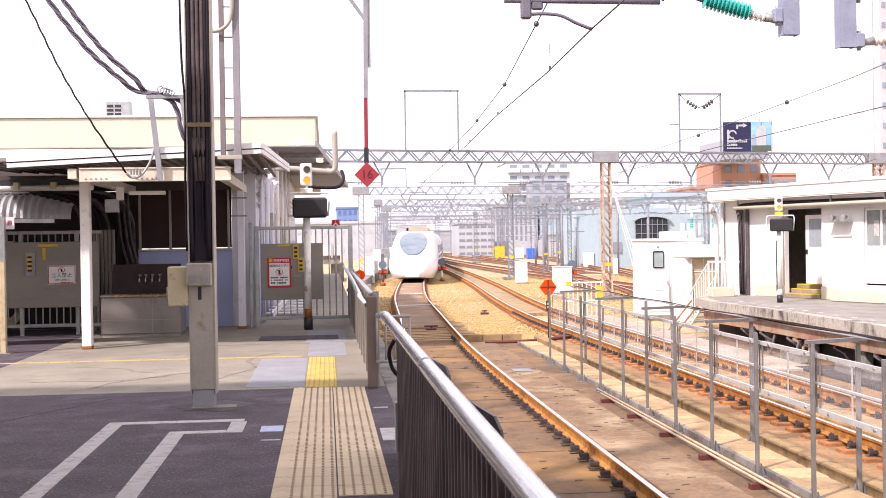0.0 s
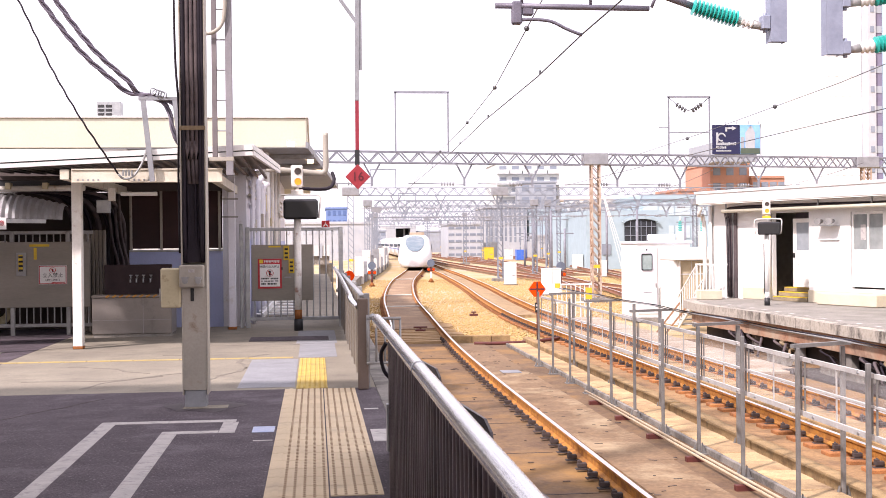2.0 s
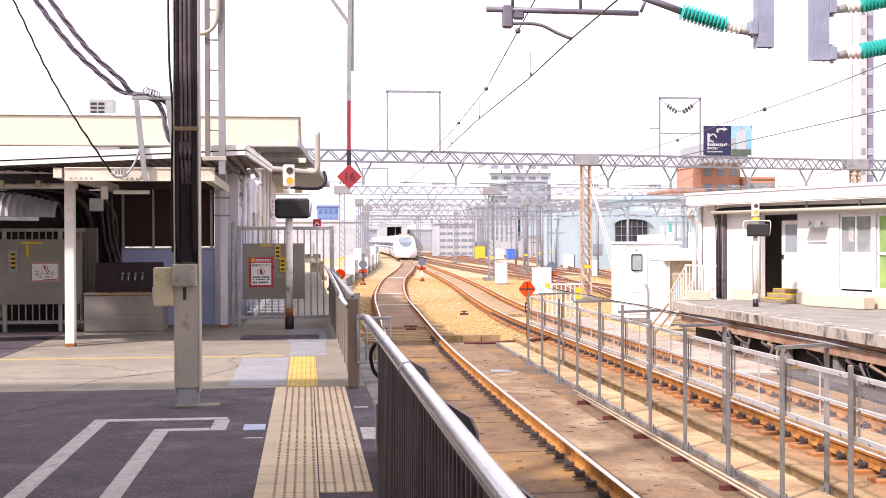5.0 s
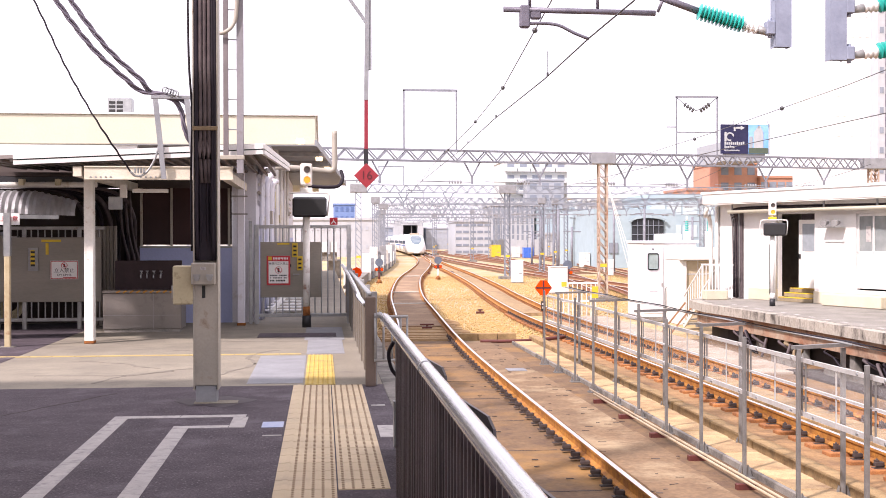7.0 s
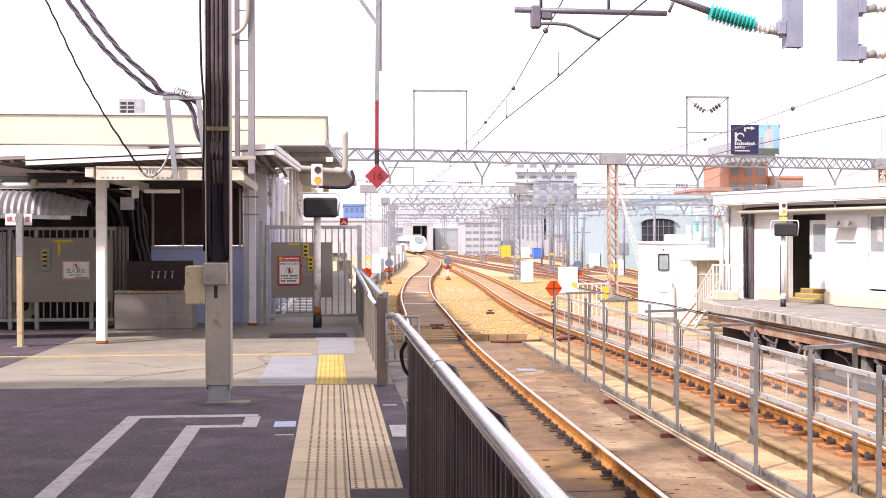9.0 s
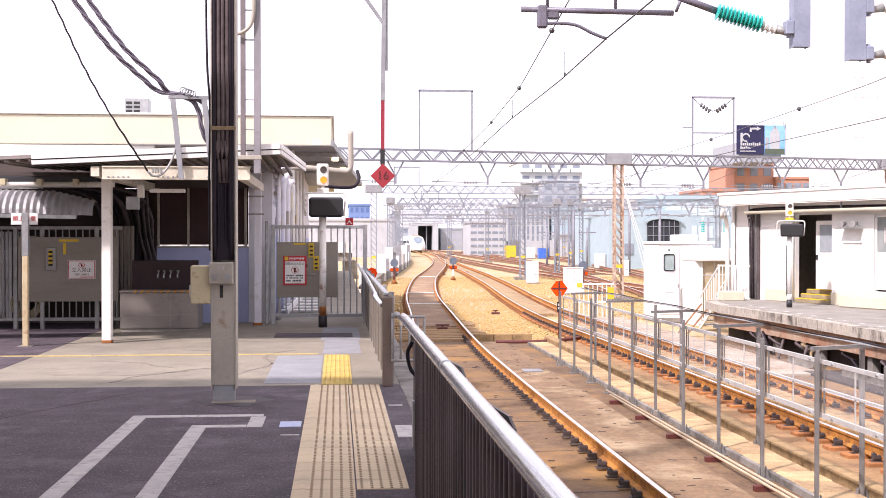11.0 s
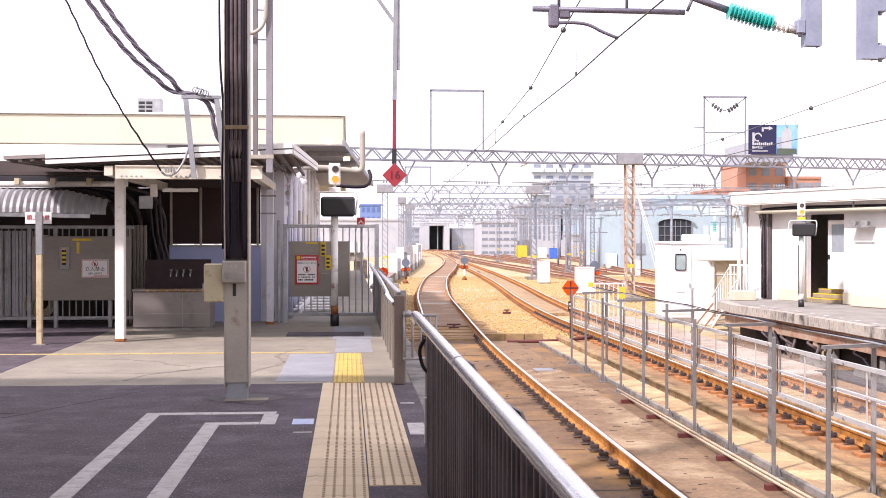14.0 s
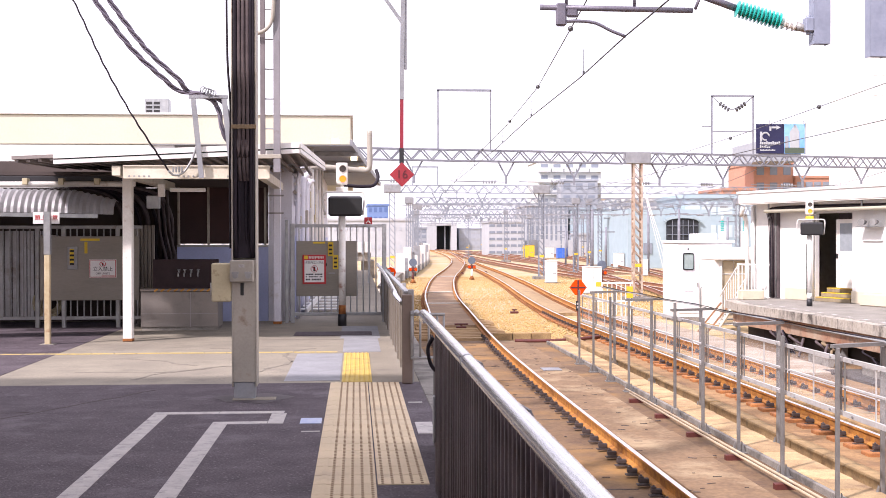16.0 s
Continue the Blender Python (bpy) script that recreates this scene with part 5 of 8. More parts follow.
def signal_post(at, z_top, label, hood_w, rusty=True, rz=0.0):
    """A crew signal: post, dark display under a bent hood tube, and a two-lens lamp above."""
    t = thing("signal_post", label, "signal", at, rz)
    k = hood_w / 0.62
    bm = bmesh.new()
    rod(bm, (0, 0, 0.36), (0, 0, z_top), 0.062, 14)
    part("post", bm, mat("flaking_white_paint", (0.84, 0.82, 0.79), (0.78, 0.75, 0.68), 0.6, scale=4, fine=40, bump=0.05, stain=(0.26, 0.07, 0.02), stain_scale=5.0, stain_amt=0.3) if rusty else WHITE, t, "white post with rust patches" if rusty else "plain white post")
    bm = bmesh.new()
    rod(bm, (0, 0, 0), (0, 0, 0.21), 0.078, 14)
    part("foot_sleeve", bm, DARK, t, "black foot sleeve")
    if rusty:
        bm = bmesh.new()
        rod(bm, (0, 0, 0.2), (0, 0, 0.37), 0.064, 14)
        part("rusty_band", bm, RUST, t, "rusty band above the foot")
    else:
        bm = bmesh.new()
        rod(bm, (0, 0, 0.2), (0, 0, 0.37), 0.063, 14)
        part("lower_band", bm, WHITE, t)
    d = part("display", bmesh_box(-0.31 * k + 0.07 * k, 0.31 * k + 0.07 * k - 0.02, -0.2, 0.12, z_top - 0.02, z_top + 0.33, 0.035), DARK, t, "dark display box")
    part("screen", bmesh_box(-0.2 * k, 0.33 * k, -0.204, -0.198, z_top + 0.03, z_top + 0.28), BLACK, d)
    bm = bmesh.new()
    tube(bm, smooth_path([(-0.3 * k, -0.05, z_top), (-0.33 * k, -0.05, z_top + 0.2), (-0.31 * k, -0.05, z_top + 0.38), (-0.2 * k, -0.05, z_top + 0.41), (0.3 * k, -0.05, z_top + 0.41), (0.38 * k, -0.05, z_top + 0.39), (0.4 * k, -0.05, z_top + 0.3), (0.37 * k, -0.05, z_top + 0.0)], 4), 0.016, 8)
    part("hood_tube", bm, WHITE_WORN, t, "bent white guard tube")
    bm = bmesh.new()
    box(bm, -0.11, 0.11, -0.05, 0.07, z_top + 0.42, z_top + 0.5, bevel=0.01)
    part("bracket", bm, WHITE_WORN if rusty else YELLOW, t)
    h = part("lamp_head", bmesh_box(-0.105, 0.105, -0.02, 0.14, z_top + 0.54, z_top + 0.93, 0.02), WHITE_WORN, t, "white two-lens lamp head")
    bm = bmesh.new()
    rod(bm, (0, 0.05, z_top + 0.48), (0, 0.05, z_top + 0.55), 0.03, 8)
    part("lamp_stem", bm, WHITE_WORN, t)
    for i, dz in enumerate((0.64, 0.82)):
        bm = bmesh.new()
        rod(bm, (0.015, -0.03, z_top + dz), (0.015, -0.02, z_top + dz), 0.058, 16)
        part("lens", bm, (glow("amber_lens", (1.0, 0.24, 0.015), 1.0) if "amber_lens" not in bpy.data.materials else bpy.data.materials["amber_lens"]) if i == 0 else mat("grey_lens", (0.16, 0.13, 0.12), (0.12, 0.1, 0.09), 0.2), h, "lit amber lens" if i == 0 else "unlit lens")
        bm = bmesh.new()
        arc = []
        for q in range(11):
            a = math.pi * q / 10
            arc.append([bm.verts.new((0.015 + r * math.cos(a), y, z_top + dz + r * math.sin(a))) for r, y in ((0.063, -0.085), (0.069, -0.085), (0.069, -0.015), (0.063, -0.015))])
        for p, q in zip(arc, arc[1:]):
            for j in range(4):
                bm.faces.new((p[j], p[(j + 1) % 4], q[(j + 1) % 4], q[j]))
        bm.faces.new(arc[0])
        bm.faces.new(list(reversed(arc[-1])))
        part("lens_hood", bm, WHITE_WORN, h)
    return t


signal_post((-0.2, 21.5, 0), 1.97, "white crew signal post with dark display and amber lamp", 0.62)
signal_post((12.45, 32.2, -0.32), 1.97, "white crew signal post on the opposite platform", 0.62, rusty=False, rz=-20)


def diamond_sign():
    t = thing("car_stop_sign", "dark red diamond sign on a hanging pole", "sign", (0.81, 20.0, 0))
    bm = bmesh.new()
    bar(bm, (-0.005, 0.03, 2.75), (0.0, 0.03, 3.86), 0.06, 0.05)
    part("lower_pole", bm, mat("crimson_paint", (0.28, 0.018, 0.035), (0.22, 0.015, 0.03), 0.6, scale=5, fine=40, bump=0.03), t, "crimson painted lower pole")
    bm = bmesh.new()
    bar(bm, (-0.005, 0.03, 2.8), (-0.005, 0.03, 3.05), 0.075, 0.062)
    part("pole_sleeve", bm, DARK, t)
    bm = bmesh.new()
    bar(bm, (0.0, 0.03, 3.86), (0.03, 0.03, 6.2), 0.07, 0.06)
    part("upper_pole", bm, GREY_STEEL, t, "grey upper pole")
    bm = bmesh.new()
    bar(bm, (0.06, 0.04, 4.36), (0.06, 0.04, 6.2), 0.06, 0.05)
    part("hanger", bm, GREY_STEEL, t)
    bm = bmesh.new()
    bar(bm, (0.0, 0.03, 5.15), (-0.75, 0.03, 6.2), 0.05, 0.05)
    part("brace", bm, GREY_STEEL, t)
    bm = bmesh.new()
    box(bm, -0.146, 0.146, -0.006, 0.006, -0.146, 0.146, bevel=0.004)
    p = part("plate", bm, mat("faded_red_plate", (0.32, 0.025, 0.035), (0.25, 0.02, 0.03), 0.5, scale=5, fine=30), t, "faded dark red diamond plate")
    p.matrix_basis = pose(0, 0, 2.61, 0, 45, 0)
    writing("lettering", "16", 0.2, pose(0, -0.01, 2.61) @ FACING, mat("faded_maroon", (0.1, 0.008, 0.015), (0.08, 0.008, 0.012), 0.6), t)
    # crossbeam that carries it, above the view
    bm = bmesh.new()
    bar(bm, (0.15, -0.05, 6.24), (-2.2, 2.1, 6.24), 0.1, 0.12)
    part("top_beam", bm, GREY_STEEL, t)
    bm = bmesh.new()
    bar(bm, (-0.75, 0.03, 6.2), (-0.1, 0.03, 6.24), 0.06, 0.06)
    part("brace_seat", bm, GREY_STEEL, t)


diamond_sign()


def left_cables():
    """Cable bundles that come down to the bracket above the canopy."""
    t = thing("cable_bracket", "grey steel frame leading twisted cables onto the canopy", "cable bracket")
    bm = bmesh.new()
    bar(bm, (-2.28, 17.5, 3.58), (-2.16, 17.5, 2.42), 0.07, 0.05)
    part("leg", bm, GREY_STEEL, t)
    bm = bmesh.new()
    bar(bm, (-1.84, 17.5, 3.58), (-1.72, 17.5, 2.42), 0.07, 0.05)
    part("leg", bm, GREY_STEEL, t)
    part("crossbar", bmesh_box(-2.34, -1.78, 17.47, 17.53, 3.56, 3.61, 0.005), GREY_STEEL, t)
    rng = random.Random(3)
    for i, (x, tx) in enumerate(((-2.27, -3.62), (-2.15, -3.42))):
        pts = smooth_path([(tx - 0.2, 17.0, 5.4), (tx, 17.1, 4.95), (tx + 0.5, 17.25, 4.25), (tx + 0.95, 17.4, 3.82), (x - 0.2, 17.5, 3.66), (x, 17.5, 3.63), (x + 0.3, 17.6, 3.5), (x + 0.4, 17.6, 3.1), (x + 0.48, 17.7, 2.95)], 5)
        pts = resample(pts, 0.05)
        for s in range(3):
            bm = bmesh.new()
            w = []
            for k, p in enumerate(pts):
                a = k * 0.42 + s * 2.094
                w.append(p + Vector((math.cos(a) * 0.02, math.sin(a) * 0.02, math.sin(a + 1) * 0.012)))
            tube(bm, w, 0.017, 6)
            part("twisted_cable", bm, mat("grey_cable", (0.16, 0.14, 0.18), (0.11, 0.095, 0.125), 0.5) if i == 0 and s == 0 else bpy.data.materials["grey_cable"], t)
    for k in range(5):
        bm = bmesh.new()
        a0 = Vector((-2.13 + k * 0.035, 17.46 + 0.02 * (k % 2), 3.66 - 0.012 * k))
        tube(bm, [a0 + Vector((0.045 * math.cos(q * 0.7 + k), 0.02 * math.sin(q * 1.4), 0.02 + 0.045 * math.sin(q * 0.7 + k))) for q in range(10)], 0.008, 5)
        part("coil_tie", bm, GREY_STEEL, t)
    u = thing("guy_wire", "thin black twisted wire slanting to the canopy beam", "cable")
    bm = bmesh.new()
    pts = resample(smooth_path([(-4.35, 17.0, 5.65), (-3.88, 17.0, 4.92), (-3.43, 17.0, 3.96), (-3.08, 17.0, 3.32), (-2.84, 17.1, 2.92), (-2.61, 17.4, 2.52)], 6), 0.04)
    tube(bm, [p + Vector((0.004 * math.cos(i), 0, 0.004 * math.sin(i))) for i, p in enumerate(pts)], 0.013, 6)
    part("wire", bm, CABLE, u)
    bm = bmesh.new()
    tube(bm, smooth_path([(-2.62, 17.45, 2.52), (-2.55, 17.5, 2.46), (-2.42, 17.5, 2.5), (-2.3, 17.5, 2.68), (-2.22, 17.5, 2.92)], 4), 0.017, 6)
    part("slack_wire", bm, GALV, u)
    bm = bmesh.new()
    for k in range(4):
        rod(bm, (-2.56 + k * 0.04, 17.48, 2.5), (-2.56 + k * 0.04, 17.48, 2.58), 0.014, 6)
    part("wire_grips", bm, GALV, u)


left_cables()


# ---- between the tracks: the clear panel fence ----
def panel_fence():
    f = thing("panel_fence", "galvanised steel fence with clear panels between the tracks", "fence")
    ys = [12.6, 14.27, 15.95, 17.62, 19.2, 20.75, 22.5, 24.15, 25.9, 27.55]
    x = 5.2
    top = 0.36
    bm = bmesh.new()
    box(bm, -0.021, 0.021, -0.024, 0.024, BED_Z + 0.01, top, bevel=0.005)
    post = finish(bm, "post", FENCE_POST)
    bm = bmesh.new()
    box(bm, -0.1, 0.1, -0.1, 0.1, BED_Z, BED_Z + 0.015)
    for s in (-1, 1):
        v = [bm.verts.new(p) for p in ((s * 0.045, -0.02, BED_Z + 0.015), (s * 0.095, -0.02, BED_Z + 0.015), (s * 0.045, -0.02, BED_Z + 0.16), (s * 0.045, 0.02, BED_Z + 0.015), (s * 0.095, 0.02, BED_Z + 0.015), (s * 0.045, 0.02, BED_Z + 0.16))]
        for q in ((0, 1, 2), (3, 5, 4), (0, 3, 4, 1), (1, 4, 5, 2), (0, 2, 5, 3)):
            bm.faces.new([v[i] for i in q])
    shoe = finish(bm, "shoe", FENCE_POST)
    for i, y in enumerate(ys + [10.95, 9.3]):
        share("post", post, f, pose(x, y, 0.14 if i == 4 else 0))
        share("shoe", shoe, f, pose(x, y, 0))
    # rear braces with flat ties at the top
    for y in (12.95, 16.25, 20.0, 23.4, 26.8):
        b = part("rear_post", bmesh_box(x + 0.635, x + 0.685, y - 0.024, y + 0.024, BED_Z + 0.01, top - 0.02, 0.006), FENCE_POST, f)
        share("shoe", shoe, f, pose(x + 0.66, y, 0))
    for y in (12.6, 15.95, 19.2, 22.5, 25.9):
        part("tie", bar_mesh((x - 0.06, y, top + 0.02), (x + 0.72, y + 0.3, top + 0.02), 0.06, 0.04), FENCE_POST, f)
    for dx in (0.58, 0.68):
        bm = bmesh.new()
        tube(bm, [(x + dx, 9 + k * 1.9, top + 0.055 - 0.02 * (k % 2)) for k in range(11)], 0.012, 6)
        part("top_cable", bm, CABLE if dx > 0.6 else GALV_DARK, f, "dark cable laid along the fence ties")
    lo, hi = -0.34, 0.24
    ys2 = sorted(ys + [10.95, 9.3])
    for a, b in zip(ys2, ys2[1:]):
        for z, h in ((hi, 0.045), (lo, 0.055), (-0.05, 0.022)):
            part("rail", bar_mesh((x + 0.06, a + 0.03, z), (x + 0.06, b - 0.03, z), 0.03, h), FENCE_RAIL, f)
        m = (a + b) / 2
        part("stile", bar_mesh((x + 0.062, m, lo + 0.03), (x + 0.062, m, hi - 0.03), 0.014, 0.014), FENCE_RAIL, f)
        for y in (a + 0.05, b - 0.05):
            part("stile", bar_mesh((x + 0.062, y, lo + 0.03), (x + 0.062, y, hi - 0.03), 0.014, 0.02), FENCE_POST, f)
        p = part("clear_panel", bmesh_box(x + 0.085, x + 0.09, a + 0.04, b - 0.04, lo, hi), PLEXI, f, "scratched clear plastic panel")
        p.visible_shadow = False
        for z in (hi, lo):
            for y in (a + 0.3, b - 0.3):
                bm = bmesh.new()
                rod(bm, (x + 0.03, y, z), (x + 0.05, y, z), 0.014, 6)
                part("bolt", bm, GALV, f)


panel_fence()


def orange_target():
    t = thing("stop_target", "orange hexagonal target with dark cross on a rusty stake", "sign", (6.35, 33.9, BED_Z))
    bm = bmesh.new()
    rod(bm, (0, 0, 0), (0, 0, 1.35), 0.022, 8)
    part("stake", bm, DARKRED, t, "dark rusty stake")
    bm = bmesh.new()
    rod(bm, (0, 0, 0), (0, 0, 0.1), 0.14, 6, 0.05)
    box(bm, -0.2, 0.2, -0.1, 0.1, -0.01, 0.02)
    part("foot", bm, DARKRED, t)
    bm = bmesh.new()
    rim = [(0.25, 0), (0.09, 0.215), (-0.09, 0.215), (-0.25, 0), (-0.09, -0.215), (0.09, -0.215)]
    fa = [bm.verts.new((x, -0.03, 1.52 + z)) for x, z in rim]
    fb = [bm.verts.new((x, -0.015, 1.52 + z)) for x, z in rim]
    bm.faces.new(fa)
    bm.faces.new(list(reversed(fb)))
    for i in range(6):
        bm.faces.new((fa[i], fb[i], fb[(i + 1) % 6], fa[(i + 1) % 6]))
    part("plate", bm, ORANGE, t, "orange plate")
    bm = bmesh.new()
    box(bm, -0.21, 0.21, -0.038, -0.03, 1.495, 1.545)
    box(bm, -0.025, 0.025, -0.0385, -0.03, 1.31, 1.73)
    part("cross", bm, DARKRED, t, "dark cross")
    p = part("tag", bmesh_box(-0.065, 0.065, -0.035, -0.02, 0.86, 1.14, 0.006), BLACK, t, "black tag with two pale marks")
    for z in (0.93, 1.03):
        part("tag_mark", bmesh_box(-0.04, 0.04, -0.04, -0.035, z, z + 0.06), LINE_WHITE, p)
    # the second one, seen past the fence
    s = thing("side_target", "small orange disc target beside the fence", "sign", (1.78, 60.0, BED_Z))
    bm = bmesh.new()
    rod(bm, (0, 0, -0.1), (0, 0, 1.2), 0.03, 8)
    part("stake", bm, DARKRED, s)
    bm = bmesh.new()
    rod(bm, (0, -0.03, 1.25), (0, -0.01, 1.25), 0.27, 8)
    part("plate", bm, ORANGE, s)


orange_target()


def dwarf_signal(x, y, white_post, name_label):
    t = thing("dwarf_signal", name_label, "signal", (x, y, BED_Z))
    bm = bmesh.new()
    rod(bm, (0, 0, 0.05), (0, 0, 0.75), 0.07, 8)
    part("post", bm, WHITE if white_post else DARKRED, t)
    bm = bmesh.new()
    rod(bm, (0, 0, -0.02), (0, 0, 0.25), 0.22, 8, 0.07)
    part("foot", bm, RUST, t)
    part("lamp_box", bmesh_box(-0.28, 0.28, -0.12, 0.12, 0.78, 1.02, 0.03), DARKRED, t)
    for s in (-0.18, 0.18):
        bm = bmesh.new()
        rod(bm, (s, -0.135, 0.9), (s, -0.12, 0.9), 0.09, 10)
        part("lens", bm, ORANGE, t)
    bm = bmesh.new()
    rod(bm, (0, -0.08, 1.36), (0, 0.08, 1.36), 0.27, 16)
    part("disc", bm, mat("slate_disc", (0.12, 0.15, 0.2), (0.09, 0.11, 0.15), 0.5) if "slate_disc" not in bpy.data.materials else bpy.data.materials["slate_disc"], t, "slate-blue round signal head")
    bm = bmesh.new()
    rod(bm, (0, 0, 1.0), (0, 0, 1.15), 0.05, 8)
    part("neck", bm, DARKRED, t)


dwarf_signal(8.45, 87.0, True, "dwarf shunting signal on a white post between tracks")
dwarf_signal(3.85, 80.0, False, "rusty dwarf shunting signal beside the track")
dwarf_signal(14.6, 70.5, False, "dark dwarf shunting signal by the yard tracks")


def lineside():
    def cabinet(x, y, w, d, h, m, label, z=BED_Z - 0.08):
        t = thing("trackside_cabinet", label, "cabinet", (x, y, z))
        part("body", bmesh_box(-w / 2, w / 2, -d / 2, d / 2, 0.08, h, 0.02), m, t)
        part("base", bmesh_box(-w / 2 - 0.06, w / 2 + 0.06, -d / 2 - 0.06, d / 2 + 0.06, 0, 0.08, 0.01), OLD_CONCRETE, t)
        part("door_seam", bmesh_box(-0.008, 0.008, -d / 2 - 0.006, -d / 2, 0.15, h - 0.08), GREY_STEEL, t)
        part("vent", bmesh_box(w * 0.1, w * 0.4, -d / 2 - 0.008, -d / 2, h * 0.42, h * 0.46), GREY_STEEL, t)
        part("cap", bmesh_box(-w / 2 - 0.02, w / 2 + 0.02, -d / 2 - 0.03, d / 2 + 0.02, h, h + 0.04, 0.008), m, t)
    cabinet(13.2, 80.5, 0.75, 0.6, 1.5, WHITE, "white trackside relay cabinet on a concrete base")
    cabinet(12.8, 64.4, 0.95, 0.7, 1.45, WHITE, "wide white trackside cabinet beside the fence end")
    cabinet(27.0, 122.0, 1.0, 0.8, 1.5, WHITE, "white trackside cabinet far out in the yard")
    cabinet(27.1, 187.0, 1.6, 1.4, 2.0, YELLOW, "yellow equipment container in the yard")
    cabinet(31.6, 183.0, 1.5, 1.4, 1.6, BLUE, "blue equipment container in the yard")
    cabinet(30.2, 186.0, 1.2, 1.2, 1.7, WHITE_WORN, "pale equipment box in the yard")
    cabinet(23.0, 95.0, 0.7, 0.5, 1.3, WHITE, "small white trackside cabinet by the yard tracks")
    cabinet(33.0, 110.0, 0.8, 0.6, 1.4, WHITE_WORN, "weathered white cabinet by the yard tracks")
    cabinet(1.6, 66.0, 0.7, 0.6, 1.3, WHITE_WORN, "weathered cabinet beside the retaining wall")
    # low point markers between and beside the rails
    for x, y in ((3.42, 38.5), (8.9, 100.0), (11.2, 103.0), (6.26, 47.0), (7.6, 90.0)):
        t = thing("track_marker", "small rusty track device with pale top", "track device", (x, y, BED_Z + (0.05 if x == 3.42 else 0.0)))
        part("base", bmesh_box(-0.16, 0.16, -0.1, 0.1, -0.02, 0.06, 0.01), DARKRED, t)
        part("arm", bmesh_box(-0.1, 0.1, -0.04, 0.04, 0.1, 0.15, 0.008) if x != 3.42 else bmesh_box(-0.22, 0.22, -0.04, 0.04, 0.1, 0.15, 0.008), DARKRED, t)
        part("stem", bmesh_box(-0.03, 0.03, -0.03, 0.03, 0.06, 0.1), DARKRED, t)
    # short retaining wall and white stubs at the curve's inner side
    w = thing("trackside_wall", "pale stained concrete trackside wall with parapet pipe", "wall", kind="structure")
    P = [Vector((p.x - 2.6 - (p.y - 40) * 0.012, p.y, 0)) for p in resample(PA, 2.5) if 58 < p.y < 260]
    bm = bmesh.new()
    sweep(bm, P, [(-0.2, BED_Z - 0.1), (0.2, BED_Z - 0.1), (0.2, BED_Z + 0.45), (-0.2, BED_Z + 0.45)])
    part("wall", bm, OLD_CONCRETE, w)
    bm = bmesh.new()
    sweep(bm, P, [(-0.32, BED_Z + 0.45), (0.25, BED_Z + 0.45), (0.25, BED_Z + 0.58), (-0.32, BED_Z + 0.58)])
    part("coping", bm, OLD_CONCRETE, w)
    for i, p in enumerate(P):
        if p.y > 82 and i % 2 == 0:
            part("white_post", bmesh_box(p.x - 0.25, p.x + 0.35, p.y - 0.25, p.y + 0.25, BED_Z, BED_Z + 1.5 + 0.4 * (i % 3), 0.02), WHITE_WORN if i % 4 else GREY_STEEL, w)


lineside()


# ---- the opposite platform ----
RP_Z = -0.32


